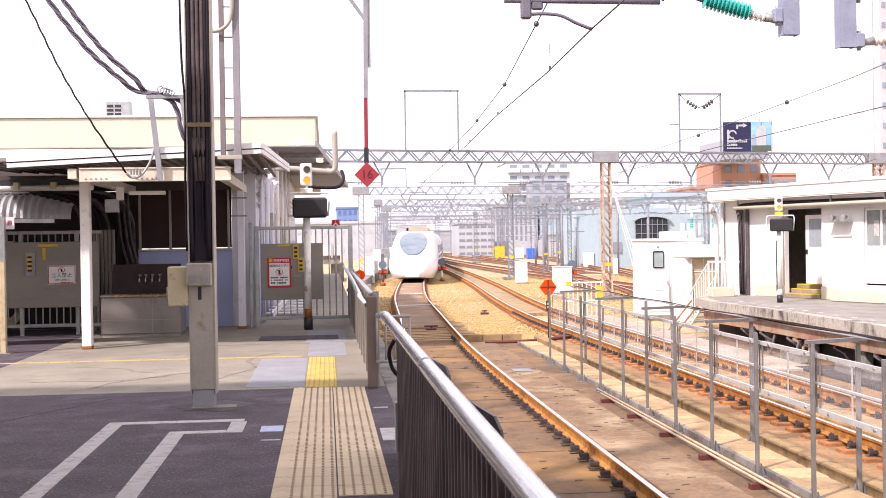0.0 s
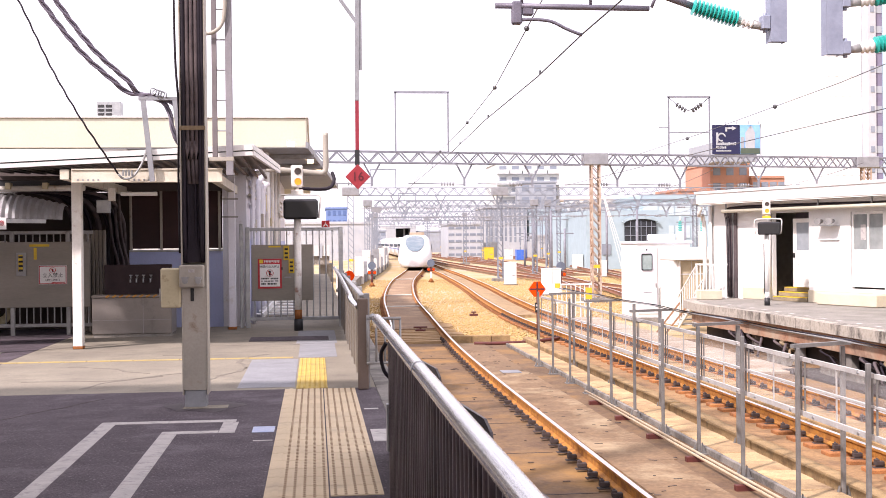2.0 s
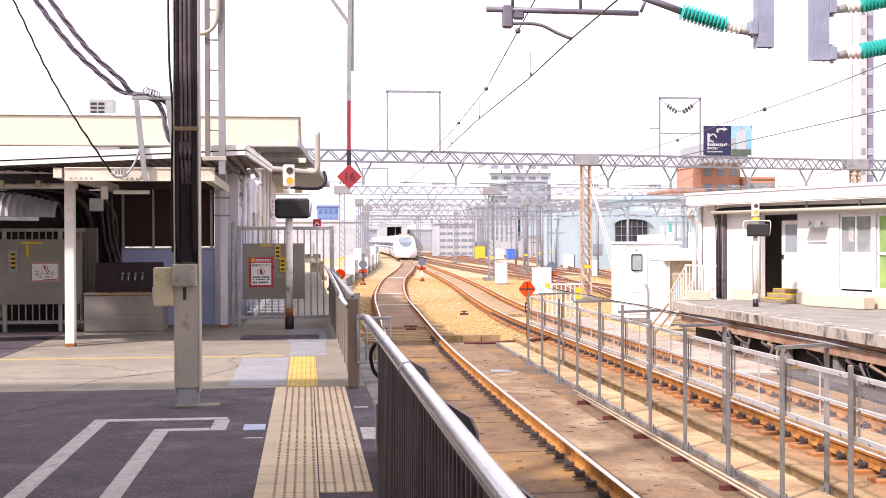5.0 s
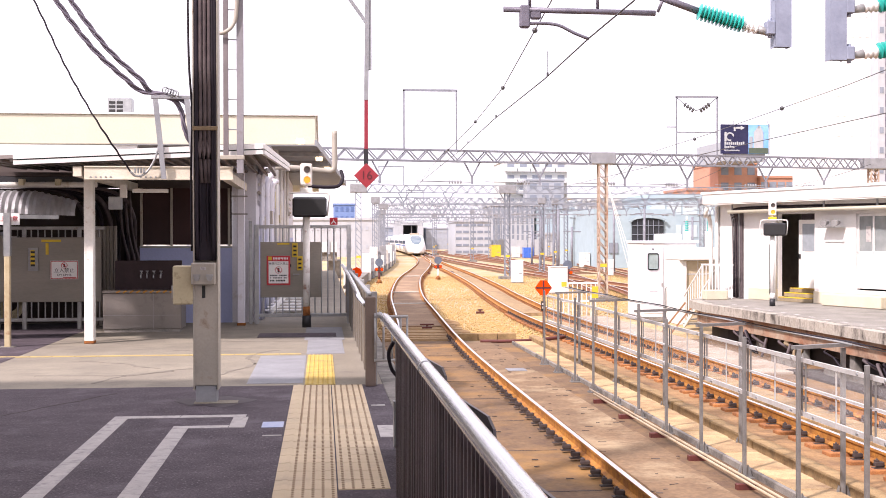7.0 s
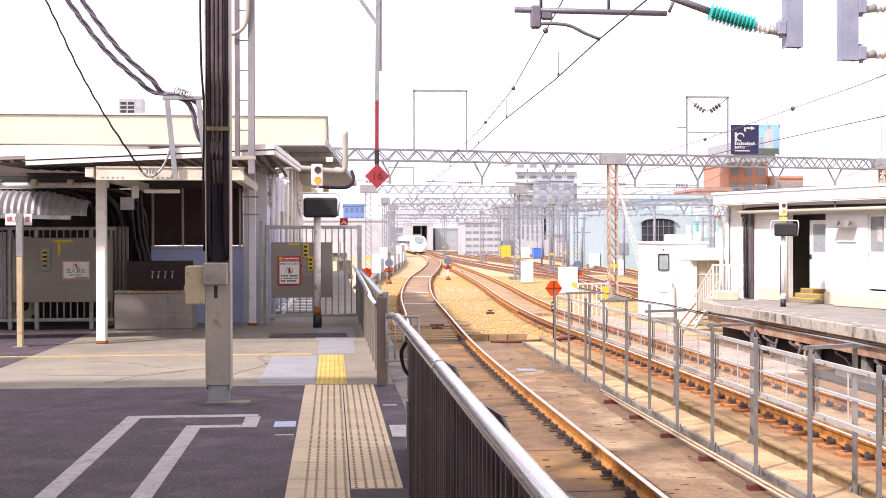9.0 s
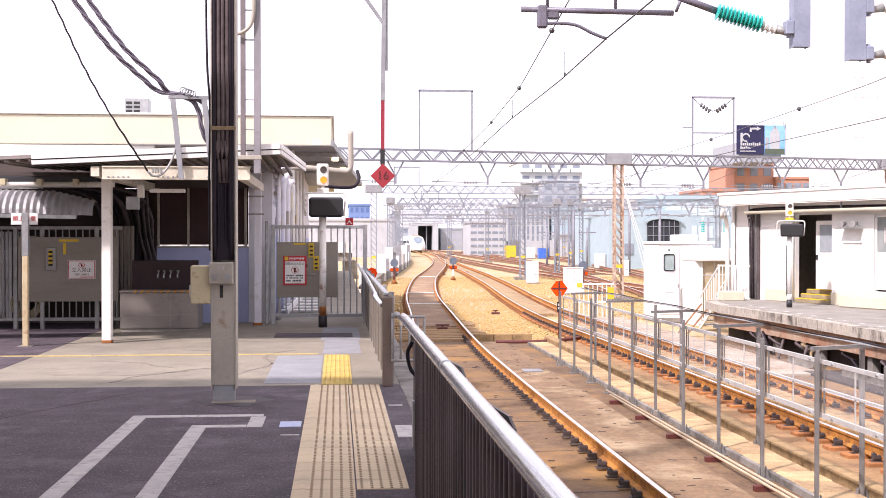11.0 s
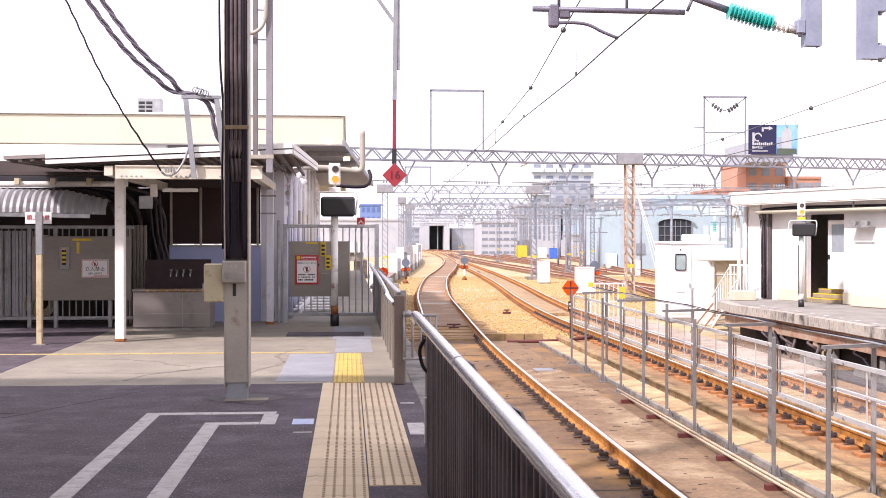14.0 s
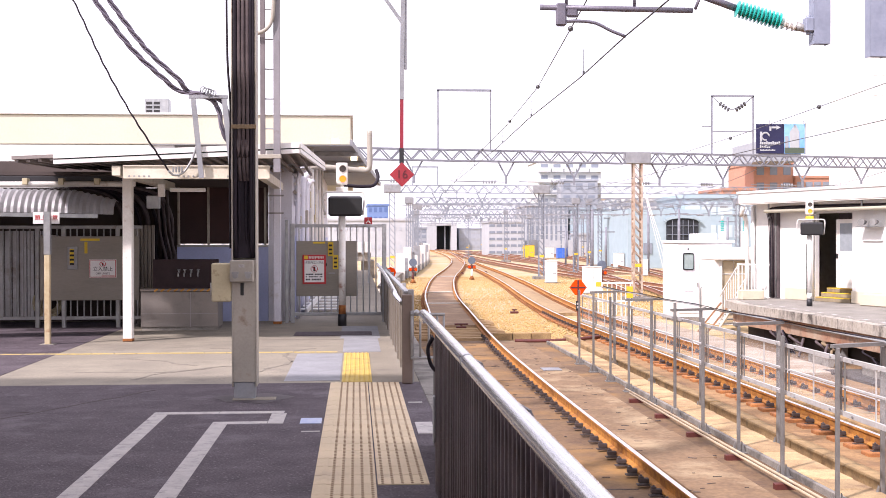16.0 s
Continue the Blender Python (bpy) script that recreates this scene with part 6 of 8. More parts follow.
def right_platform():
    t = thing("opposite_platform", "stained concrete opposite platform with underside coloured dark for shade", "platform", kind="structure")
    out = [(11.1, -12), (11.12, 22), (11.14, 28), (11.08, 31), (10.92, 33.6), (11.2, 35.8), (12.2, 37.6), (40, 37.6), (40, -12)]
    def slab(grow, z0, z1):
        bm = bmesh.new()
        a = [bm.verts.new((x + (grow if x < 30 else 0), y - (grow if y > 30 else 0), z0)) for x, y in out]
        b = [bm.verts.new((x + (grow if x < 30 else 0), y - (grow if y > 30 else 0), z1)) for x, y in out]
        bm.faces.new(a)
        bm.faces.new(b)
        for i in range(len(out)):
            j = (i + 1) % len(out)
            bm.faces.new((a[i], a[j], b[j], b[i]))
        return bm
    part("deck", slab(0, RP_Z - 0.23, RP_Z), DECK_EDGE, t, "weathered concrete deck edge")
    part("surface", slab(0.3, RP_Z, RP_Z + 0.006), mat("worn_grey_asphalt", (0.3, 0.28, 0.25), (0.21, 0.195, 0.17), 0.9, scale=1.5, fine=80, bump=0.3, stain=(0.16, 0.15, 0.14), stain_scale=0.8, stain_amt=0.35), t)
    part("rusty_girder", slab(0.2, RP_Z - 0.62, RP_Z - 0.235), mat("streaked_rusty_girder", (0.34, 0.15, 0.08), (0.42, 0.33, 0.24), 0.85, scale=1.5, fine=30, stain=(0.12, 0.05, 0.03), stain_scale=1.2, stain_amt=0.5), t, "rust-streaked girder")
    # near-black colour stands in for the shade under the deck
    part("underside", slab(0.55, BED_Z - 0.1, RP_Z - 0.625), mat("shade_dark_concrete", (0.035, 0.028, 0.026), (0.018, 0.014, 0.014), 0.9, scale=2, fine=40), t, "wall below the platform, coloured near-black for shade")
    for i in range(9):
        y = 8 + i * 2.8
        part("column", bmesh_box(11.42, 11.62, y, y + 0.25, BED_Z - 0.05, RP_Z - 0.6, 0.02), GALV_DARK if i % 2 else OLD_CONCRETE, t)
    for i in range(22):
        part("edge_mark", bmesh_box(11.6, 11.7, 14 + i * 0.9, 14.22 + i * 0.9, RP_Z, RP_Z + 0.011), LINE_WHITE, t)
    # dark ground strip added to paint the shadow along the platform foot
    part("oily_ground", bmesh_box(10.15, 11.62, 8, 25.5, BED_Z - 0.02, BED_Z + 0.055, 0.01), mat("shade_dark_gravel", (0.06, 0.045, 0.04), (0.03, 0.023, 0.022), 0.9, scale=5, fine=30, bump=0.5), t, "dark gravel strip painting the shade below the platform edge")
    rng = random.Random(11)
    for i in range(26):
        y = rng.uniform(14, 30)
        bm = bmesh.new()
        pts = [(10.55 + rng.uniform(0, .5), y, BED_Z + 0.03), (10.8 + rng.uniform(0, .25), y + 0.4, BED_Z + 0.3 + rng.uniform(0, .3)), (11.2, y + 0.9, BED_Z + 0.25), (11.1, y + 1.5, BED_Z + 0.4), (11.45, y + 2.2, RP_Z - 0.66)]
        tube(bm, smooth_path(pts, 4), 0.022 + 0.012 * (i % 2), 6)
        part("hanging_cable", bm, (CABLE, CONDUIT, CABLE, STRAP)[i % 4], t)
    for y, w in ((18.5, 1.4), (22.5, 2.0), (26.3, 1.2)):
        part("equipment_box", bmesh_box(10.6, 10.95, y, y + w, BED_Z, BED_Z + 0.22, 0.02), GALV_DARK if y < 22 else OLD_CONCRETE, t)


right_platform()


def station_building():
    t = thing("station_building", "white station building with broad roof on the opposite platform", "building", (15.1, 30.7, RP_Z), 19.27)
    H = 2.95
    # front wall pieces between the openings (local y runs along the wall, x into the building)
    for y0, y1, z0, z1 in ((-9, -3.2, 0, H), (-3.2, -0.12, 0, 0.56), (-0.12, 0.0, 0, H), (1.22, 2.85, 0, H), (0.0, 1.22, 2.56, H), (0.0, 1.22, 0, 0.45), (4.4, 6.45, 0, H), (2.85, 4.4, 2.6, H), (6.45, 7.3, 0, H), (-3.2, -0.12, 2.56, H)):
        part("wall", bmesh_box(0, 0.15, y0, y1, z0, z1), WHITE, t)
    part("plinth", bmesh_box(-0.05, -0.003, -9, 2.85, 0.01, 0.36, 0.01), mat("cream_plinth", (0.62, 0.55, 0.42), (0.52, 0.46, 0.35), 0.8, scale=2, fine=40), t, "cream plinth")
    part("plinth", bmesh_box(-0.05, -0.003, 4.4, 5.72, 0.01, 0.36, 0.01), bpy.data.materials["cream_plinth"], t)
    part("end_wall", bmesh_box(0, 6, 7.15, 7.3, 0, H), WHITE, t)
    # interior wall, its colour dimmed for the unlit inside
    part("inner_wall", bmesh_box(2.2, 2.35, -9, 7.13, 0, H), mat("dim_inner_wall", (0.3, 0.28, 0.25), (0.24, 0.22, 0.2), 0.8), t, "interior wall in a dimmed colour")
    # doorway with an open leaf and yellow-edged steps
    d = part("door", bmesh_box(0.18, 0.22, 2.86, 3.72, 0.42, 2.42, 0.01), WHITE_WORN, t, "half-open white door with a glazed top")
    part("door_glass", bmesh_box(0.172, 0.18, 3.0, 3.55, 1.5, 2.3), mat("frosted_pane", (0.3, 0.33, 0.35), (0.25, 0.28, 0.3), 0.15), d)
    part("handle", bmesh_box(0.14, 0.18, 3.62, 3.67, 1.28, 1.42, 0.005), BLACK, d)
    # dark sheet across the doorway in place of an unlit passage
    part("dark_passage", bmesh_box(0.9, 0.95, 2.9, 4.4, 0.3, 2.6), mat("dark_interior", (0.13, 0.105, 0.125), (0.09, 0.075, 0.09), 0.8), t, "dark sheet for the unlit passage inside")
    for i in range(3):
        s = part("step", bmesh_box(-0.05 + i * 0.22, 0.9, 2.9, 4.35, 0.01 + 0.13 * i, 0.135 + 0.13 * i, 0.005), mat("tan_step", (0.3, 0.24, 0.15), (0.22, 0.17, 0.11), 0.8) if i == 0 else bpy.data.materials["tan_step"], t)
        part("step_edge", bmesh_box(-0.054 + i * 0.22, 0.12 + i * 0.22, 2.92, 4.33, 0.12 + 0.13 * i, 0.14 + 0.13 * i), YELLOW, s, "yellow step edge")
    # sliding windows; one pane has a green reflection painted into its colour
    for y0, y1, mt in ((0.02, 1.2, PANE), (-2.4, -0.16, PANE), (-3.15, -2.45, PANE)):
        w = part("window", bmesh_box(0.06, 0.07, y0 + 0.05, y1 - 0.05, 0.52 if y1 < 0 else 1.5, 2.54), mat("painted_reflection_pane", (0.35, 0.5, 0.12), (0.2, 0.3, 0.12), 0.2, scale=1.5, fine=4) if (y0 == -2.4) else mat("light_grey_pane", (0.3, 0.32, 0.31), (0.2, 0.22, 0.22), 0.15, scale=2, fine=6, bump=0), t, "glazed sliding window")
        for y in (y0 + 0.03, (y0 + y1) / 2, y1 - 0.03):
            part("stile", bmesh_box(0.02, 0.058, y - 0.03, y + 0.03, 0.5, 2.55, 0.005), WHITE, w)
        part("top_rail", bmesh_box(0.02, 0.058, y0, y1, 2.48, 2.555, 0.005), WHITE, w)
        part("mid_rail", bmesh_box(0.02, 0.058, y0, y1, 1.44, 1.52, 0.005), WHITE, w)
        if y1 > 0:
            part("lower_panel", bmesh_box(0.025, 0.055, y0 + 0.06, y1 - 0.06, 0.5, 1.44, 0.005), WHITE, w)
            part("notice", bmesh_box(0.05, 0.058, 0.72, 0.9, 1.78, 2.2), LINE_WHITE, w, "paper notice behind glass")
    part("bench_block", bmesh_box(-0.62, -0.2, -0.3, 1.9, 0.012, 0.34, 0.02), bpy.data.materials["cream_plinth"], t, "cream concrete bench block")
    part("vent_cover", bmesh_box(-0.062, -0.05, 1.35, 1.6, 0.08, 0.28, 0.005), GALV_DARK, t)
    # roof slab with deep white fascia
    part("roof", bmesh_box(-0.65, 8, -9, 7.22, H, H + 0.36, 0.02), WHITE, t, "white flat roof with deep fascia")
    part("roof_lip", bmesh_box(-0.69, -0.63, -9, 7.26, H + 0.31, H + 0.39, 0.01), WHITE, t)
    part("soffit", bmesh_box(-0.63, 0, -9, 7.14, H - 0.02, H - 0.003), WHITE_WORN, t, "grey soffit")
    # service pipe and cables under the eave
    bm = bmesh.new()
    rod(bm, (-0.42, -9, 2.7), (-0.42, 6.2, 2.7), 0.055, 10)
    part("service_pipe", bm, CREAM, t, "cream service pipe under the eave")
    for i in range(8):
        part("pipe_hanger", bmesh_box(-0.44, -0.4, -8 + i * 2, -7.96 + i * 2, 2.7, H - 0.02), GALV, t)
    for i in range(5):
        bm = bmesh.new()
        z = 2.74 + 0.025 * i
        tube(bm, smooth_path([(-0.35 + 0.03 * i, -9, z), (-0.35 + 0.03 * i, -2, z - 0.05), (-0.3 + 0.03 * i, 3, z), (-0.3 + 0.03 * i, 5.8, z), (-0.28, 6.05 + 0.05 * i, z - 0.15), (-0.15, 6.1 + 0.06 * i, 2.2), (-0.12, 6.1 + 0.06 * i, 0.05)], 4), 0.016, 6)
        part("cable", bm, CABLE if i % 2 else CONDUIT, t)
    for i in range(4):
        part("cable_duct", bmesh_box(-0.09, -0.004, 5.98 + i * 0.11, 6.06 + i * 0.11, 0.02, 2.8, 0.01), GALV_DARK if i % 2 else CONDUIT, t)
    for y in (4.45, 7.22):
        bm = bmesh.new()
        rod(bm, (-0.08, y, 0.02), (-0.08, y, H - 0.05), 0.06, 10)
        part("drain_pipe", bm, WHITE, t)
    part("dark_ladder_rail", bmesh_box(-0.2, -0.15, 4.52, 4.56, 0.2, 1.7), BLACK, t)
    # loudspeakers on a shelf
    sp = part("speaker_shelf", bmesh_box(-0.35, -0.02, 1.6, 2.35, 2.18, 2.2, 0.005), GALV, t)
    for y in (1.75, 2.2):
        bm = bmesh.new()
        rod(bm, (-0.12, y, 2.32), (-0.34, y - 0.05, 2.3), 0.05, 12, 0.1)
        part("horn", bm, GALV_DARK, sp, "grey horn loudspeaker")
    part("sill_ledge", bmesh_box(-0.05, -0.003, 1.65, 2.4, 1.78, 1.82, 0.005), WHITE, t)
    # downpipe and pipes at the corner eave
    bm = bmesh.new()
    tube(bm, smooth_path([(-0.55, 7.1, H - 0.1), (-0.5, 7.25, 2.6), (-0.2, 7.4, 2.4), (-0.15, 7.4, 0.2)], 3), 0.07, 8)
    part("downpipe", bm, WHITE_WORN, t)


station_building()


def end_stair():
    t = thing("platform_stair", "white railed stair down from the platform end", "stair")
    # level railing on the platform
    for i in range(10):
        a = i / 9
        x, y = 12.0 + 0.65 * a, 36.9 - 0.8 * a
        bm = bmesh.new()
        rod(bm, (x, y, RP_Z + 0.02), (x, y, RP_Z + 1.05), 0.016, 6)
        part("baluster", bm, WHITE, t)
    part("handrail", bar_mesh((11.97, 36.94, RP_Z + 1.06), (12.68, 36.06, RP_Z + 1.06), 0.05, 0.05), WHITE, t)
    # sloping flight
    a, b = Vector((12.0, 37.0, RP_Z)), Vector((12.1, 39.2, BED_Z))
    for side in (0, 0.75):
        o = Vector((side * 0.86, side * 0.5, 0))
        part("stringer", bar_mesh(a + o, b + o, 0.05, 0.16), WHITE_WORN, t, "stringer")
        part("sloping_rail", bar_mesh(a + o + Vector((0, 0, 1.0)), b + o + Vector((0, 0, 1.0)), 0.045, 0.045), WHITE, t)
        for i in range(9):
            p = a.lerp(b, i / 8) + o
            bm = bmesh.new()
            rod(bm, p, p + Vector((0, 0, 1.0)), 0.014, 6)
            part("baluster", bm, WHITE, t)
    for i in range(6):
        p = a.lerp(b, (i + 0.5) / 6)
        part("tread", bar_mesh(p, p + Vector((0.65, 0.38, 0)), 0.24, 0.03), GALV, t)
    for x in (0, 0.32):
        part("prop", bar_mesh((11.25 + x, 36.3, RP_Z - 0.1), (10.55 + x, 36.5, BED_Z), 0.14, 0.05), mat("brown_board", (0.36, 0.2, 0.11), (0.26, 0.14, 0.08), 0.8) if x == 0 else bpy.data.materials["brown_board"], t, "brown board propping the platform end")
    for x, y in ((12.05, 35.9),):
        bm = bmesh_box(x - 0.35, x + 0.35, y - 0.2, y + 0.2, RP_Z + 0.006, RP_Z + 0.3, 0.02)
        solo("concrete_block", bm, bpy.data.materials["cream_plinth"], "cream concrete block standing on the platform end", "block")


end_stair()


def huts():
    t = thing("equipment_hut", "white metal equipment hut with a narrow windowed door", "hut", (12.05, 42.6, BED_Z - 0.08))
    part("body", bmesh_box(-0.43, 1.55, 0, 2.2, 0.15, 2.82, 0.02), WHITE, t)
    part("base", bmesh_box(-0.47, 1.58, -0.05, 2.25, 0, 0.15), OLD_CONCRETE, t)
    part("roof", bmesh_box(-0.47, 1.62, -0.06, 2.26, 2.82, 2.92, 0.015), LILAC_WHITE, t)
    part("roof_unit", bmesh_box(0.3, 1.1, 0.3, 1.2, 2.92, 3.17, 0.03), WHITE, t)
    d = part("door", bmesh_box(-0.41, 0.32, -0.03, -0.002, 0.3, 2.72, 0.01), LILAC_WHITE, t, "white door with rounded window")
    part("window_gasket", bmesh_box(-0.27, 0.13, -0.042, -0.03, 1.86, 2.47, 0.04), DARK, d)
    part("door_window", bmesh_box(-0.24, 0.1, -0.05, -0.042, 1.9, 2.43, 0.03), mat("grey_green_pane", (0.3, 0.37, 0.37), (0.22, 0.28, 0.28), 0.15), d)
    part("door_louvre", bmesh_box(-0.2, 0.1, -0.04, -0.03, 1.35, 1.72, 0.005), WHITE, d)
    part("door_lamp", bmesh_box(-0.1, -0.05, -0.045, -0.03, 2.58, 2.64), DARK, d)
    part("latch_slot", bmesh_box(-0.2, 0.1, -0.036, -0.03, 1.06, 1.085), GREY_STEEL, d)
    part("handle", bmesh_box(0.24, 0.28, -0.07, -0.03, 1.25, 1.4, 0.006), GALV_DARK, d)
    bm = bmesh.new()
    tube(bm, smooth_path([(0.36, -0.08, 0.4), (0.36, -0.08, 1.15), (0.42, -0.08, 1.22), (0.5, -0.08, 1.22)], 3), 0.02, 6)
    part("grab_rail", bm, GALV, t)
    s = thing("low_annex", "white annex with beige shutter doors below the platform end", "building", (13.58, 40.9, BED_Z - 0.08))
    part("wall", bmesh_box(-1.13, 1.6, 0, 1.55, 0, 2.3), WHITE, s)
    part("roof", bmesh_box(-1.16, 1.9, -0.3, 1.6, 2.25, 2.67, 0.02), WHITE, s)
    for i in range(2):
        for k in range(2):
            part("shutter_door" if k == 0 else "transom", bmesh_box(-0.87 + i * 0.41, -0.49 + i * 0.41, -0.03, -0.002, 0.1 + k * 1.68, 1.74 + k * 0.48, 0.01), mat("beige_shutter", (0.5, 0.42, 0.29), (0.42, 0.35, 0.24), 0.6) if (i, k) == (0, 0) else bpy.data.materials["beige_shutter"], s)
    part("frame", bmesh_box(-0.95, 0.0, -0.05, -0.003, 1.745, 1.775), WHITE, s)
    for x in (-0.94, 0.02):
        bm = bmesh.new()
        rod(bm, (x, -0.1, 0.02), (x, -0.1, 2.25), 0.04, 8)
        part("drain_pipe", bm, WHITE_WORN, s)
    # teal insulators on the roof behind
    for x, y in ((14.6, 47.0), (15.5, 47.0)):
        q = thing("roof_insulator", "teal and white insulator stack on a steel stand", "insulator", (x, y, 1.15))
        bm = bmesh.new()
        for k in range(6):
            rod(bm, (0, 0, 0.7 + k * 0.07), (0, 0, 0.75 + k * 0.07), 0.085, 10, 0.05)
        tagged(part("insulator_body", bm, TEAL, q), kind="stuff")
        part("stand", bmesh_box(-0.12, 0.12, -0.12, 0.12, -2.7, 0.7, 0.01), WHITE_WORN, q)
        bm = bmesh.new()
        rod(bm, (0, 0, 1.1), (0, 0, 1.3), 0.04, 8)
        part("cap", bm, WHITE_WORN, q)
    # railing beside the hut
    r = thing("yard_railing", "white railing with yellow tag beside the hut", "railing")
    for i in range(9):
        part("baluster", bmesh_box(9.2 + i * 0.18, 9.23 + i * 0.18, 46.0, 46.03, BED_Z - 0.1, -0.2), WHITE, r)
    for z in (-0.2, -0.9):
        part("rail", bmesh_box(9.15, 10.75, 45.985, 46.045, z, z + 0.06, 0.005), WHITE, r)
    part("yellow_tag", bmesh_box(10.5, 10.75, 45.95, 45.98, -0.75, -0.3), YELLOW, r)
    part("yellow_tag", bmesh_box(9.3, 9.5, 45.95, 45.98, -0.3, -0.12), YELLOW, r)


huts()


# ---- overhead line ----
def cantilever():
    t = thing("overhead_cantilever", "grey overhead-line cantilever with teal insulators on a drop post", "cantilever", (0, 13.5, 0))
    for x0, x1, zb in ((5.26, 5.45, 3.76), (5.92, 6.11, 3.62)):
        bm = bmesh.new()
        box(bm, x0, x0 + 0.012, -0.08, 0.08, zb, 8.0)
        box(bm, x1 - 0.012, x1, -0.08, 0.08, zb, 8.0)
        box(bm, x0 + 0.012, x1 - 0.012, -0.006, 0.006, zb, 8.0)
        box(bm, x0, x1, -0.085, -0.078, zb, 8.0)
        part("drop_post", bm, mat("slate_steel", (0.29, 0.32, 0.41), (0.22, 0.245, 0.32), 0.5, 0.2, scale=4, fine=30) if x0 < 5.5 else bpy.data.materials["slate_steel"], t, "slate-grey drop post")
    for x, zs in ((5.16, (3.98,)), (6.11, (3.7, 4.24))):
        for z in zs:
            bm = bmesh.new()
            box(bm, x, x + 0.1, -0.09, 0.03, z - 0.08, z + 0.08, bevel=0.012)
            for dz in (-0.11, 0.11):
                rod(bm, (x + 0.05, -0.03, z + dz), (x + 0.05, -0.03, z + dz * 0.5), 0.026, 8)
            part("hinge", bm, bpy.data.materials["slate_steel"], t)
    def stack(a, b, n, r):
        a, b = Vector(a), Vector(b)
        i0 = part("insulator", insul_mesh(a, b, n, r), TEAL, t, "teal ribbed insulator")
        bm = bmesh.new()
        d = (b - a).normalized()
        for k in range(3):
            p = b + d * (0.03 + 0.06 * k)
            rod(bm, p, p + d * 0.03, 0.085 - 0.008 * k, 14, 0.05)
        rod(bm, b, b + d * 0.22, 0.045, 12)
        part("collar", bm, WHITE, i0, "white porcelain collar")
        bm = bmesh.new()
        rod(bm, b + d * 0.18, b + d * 0.36, 0.055, 10, 0.03)
        part("end_fitting", bm, GALV_DARK, i0)
    stack((4.37, 0, 4.165), (4.9, 0, 4.02), 12, 0.098)
    stack((7.05, 0, 3.84), (6.52, 0, 3.74), 12, 0.098)
    stack((7.05, 0, 4.4), (6.52, 0, 4.28), 12, 0.098)
    bm = bmesh.new()
    rod(bm, (3.9, 0, 4.33), (4.38, 0, 4.165), 0.04, 10)
    part("stay_tube", bm, mat("violet_grey_steel", (0.17, 0.16, 0.2), (0.13, 0.12, 0.15), 0.5, 0.3), t)
    bm = bmesh.new()
    rod(bm, (2.12, 0, 4.15), (3.87, 0, 4.135), 0.032, 10)
    part("registration_tube", bm, bpy.data.materials["violet_grey_steel"], t, "registration tube")
    bm = bmesh.new()
    rod(bm, (2.42, 0, 4.17), (2.42, 0, 4.6), 0.018, 8)
    rod(bm, (3.2, 0, 4.15), (3.2, 0, 4.6), 0.018, 8)
    rod(bm, (3.9, 0, 4.15), (3.98, 0, 4.34), 0.018, 8)
    part("hanger", bm, bpy.data.materials["violet_grey_steel"], t)
    bm = bmesh.new()
    box(bm, 2.3, 2.42, -0.04, 0.04, 3.94, 4.2, bevel=0.02)
    box(bm, 2.42, 2.55, -0.03, 0.03, 4.04, 4.14, bevel=0.02)
    part("drop_bracket", bm, bpy.data.materials["violet_grey_steel"], t)
    bm = bmesh.new()
    tube(bm, smooth_path([(2.36, 0, 3.99), (2.55, 0, 4.0), (2.75, 0, 3.98), (2.92, 0, 3.9), (3.1, 0, 3.83)], 4), 0.019, 8)
    part("steady_arm", bm, bpy.data.materials["violet_grey_steel"], t, "curved steady arm")
    # the beam above the view that carries the drop posts, on its mast
    part("portal_beam", bmesh_box(-1.5, 9.2, -0.15, 0.15, 8.0, 8.4, 0.02), bpy.data.materials["slate_steel"], t)
    part("portal_mast", bmesh_box(9.0, 9.3, -0.15, 0.15, BED_Z, 8.0, 0.02), bpy.data.materials["slate_steel"], t)


def insul_mesh(a, b, n, r):
    """One ribbed insulator body, turned about its axis."""
    bm = bmesh.new()
    d = (b - a).normalized()
    u = d.cross(Vector((0, 1, 0))).normalized()
    v = d.cross(u)
    prof = [(0.0, r * 0.5)]
    for k in range(n):
        prof += [((k + 0.12) / n, r * 0.58), ((k + 0.42) / n, r), ((k + 0.52) / n, r), ((k + 0.8) / n, r * 0.58)]
    prof.append((1.0, r * 0.5))
    rings = []
    for f, q in prof:
        c = a.lerp(b, f)
        rings.append([bm.verts.new(c + (u * math.cos(x * math.pi / 8) + v * math.sin(x * math.pi / 8)) * q) for x in range(16)])
    for p, q in zip(rings, rings[1:]):
        for x in range(16):
            bm.faces.new((p[x], p[(x + 1) % 16], q[(x + 1) % 16], q[x]))
    bm.faces.new(rings[0])
    bm.faces.new(rings[-1])
    bmesh.ops.recalc_face_normals(bm, faces=bm.faces)
    return bm


cantilever()


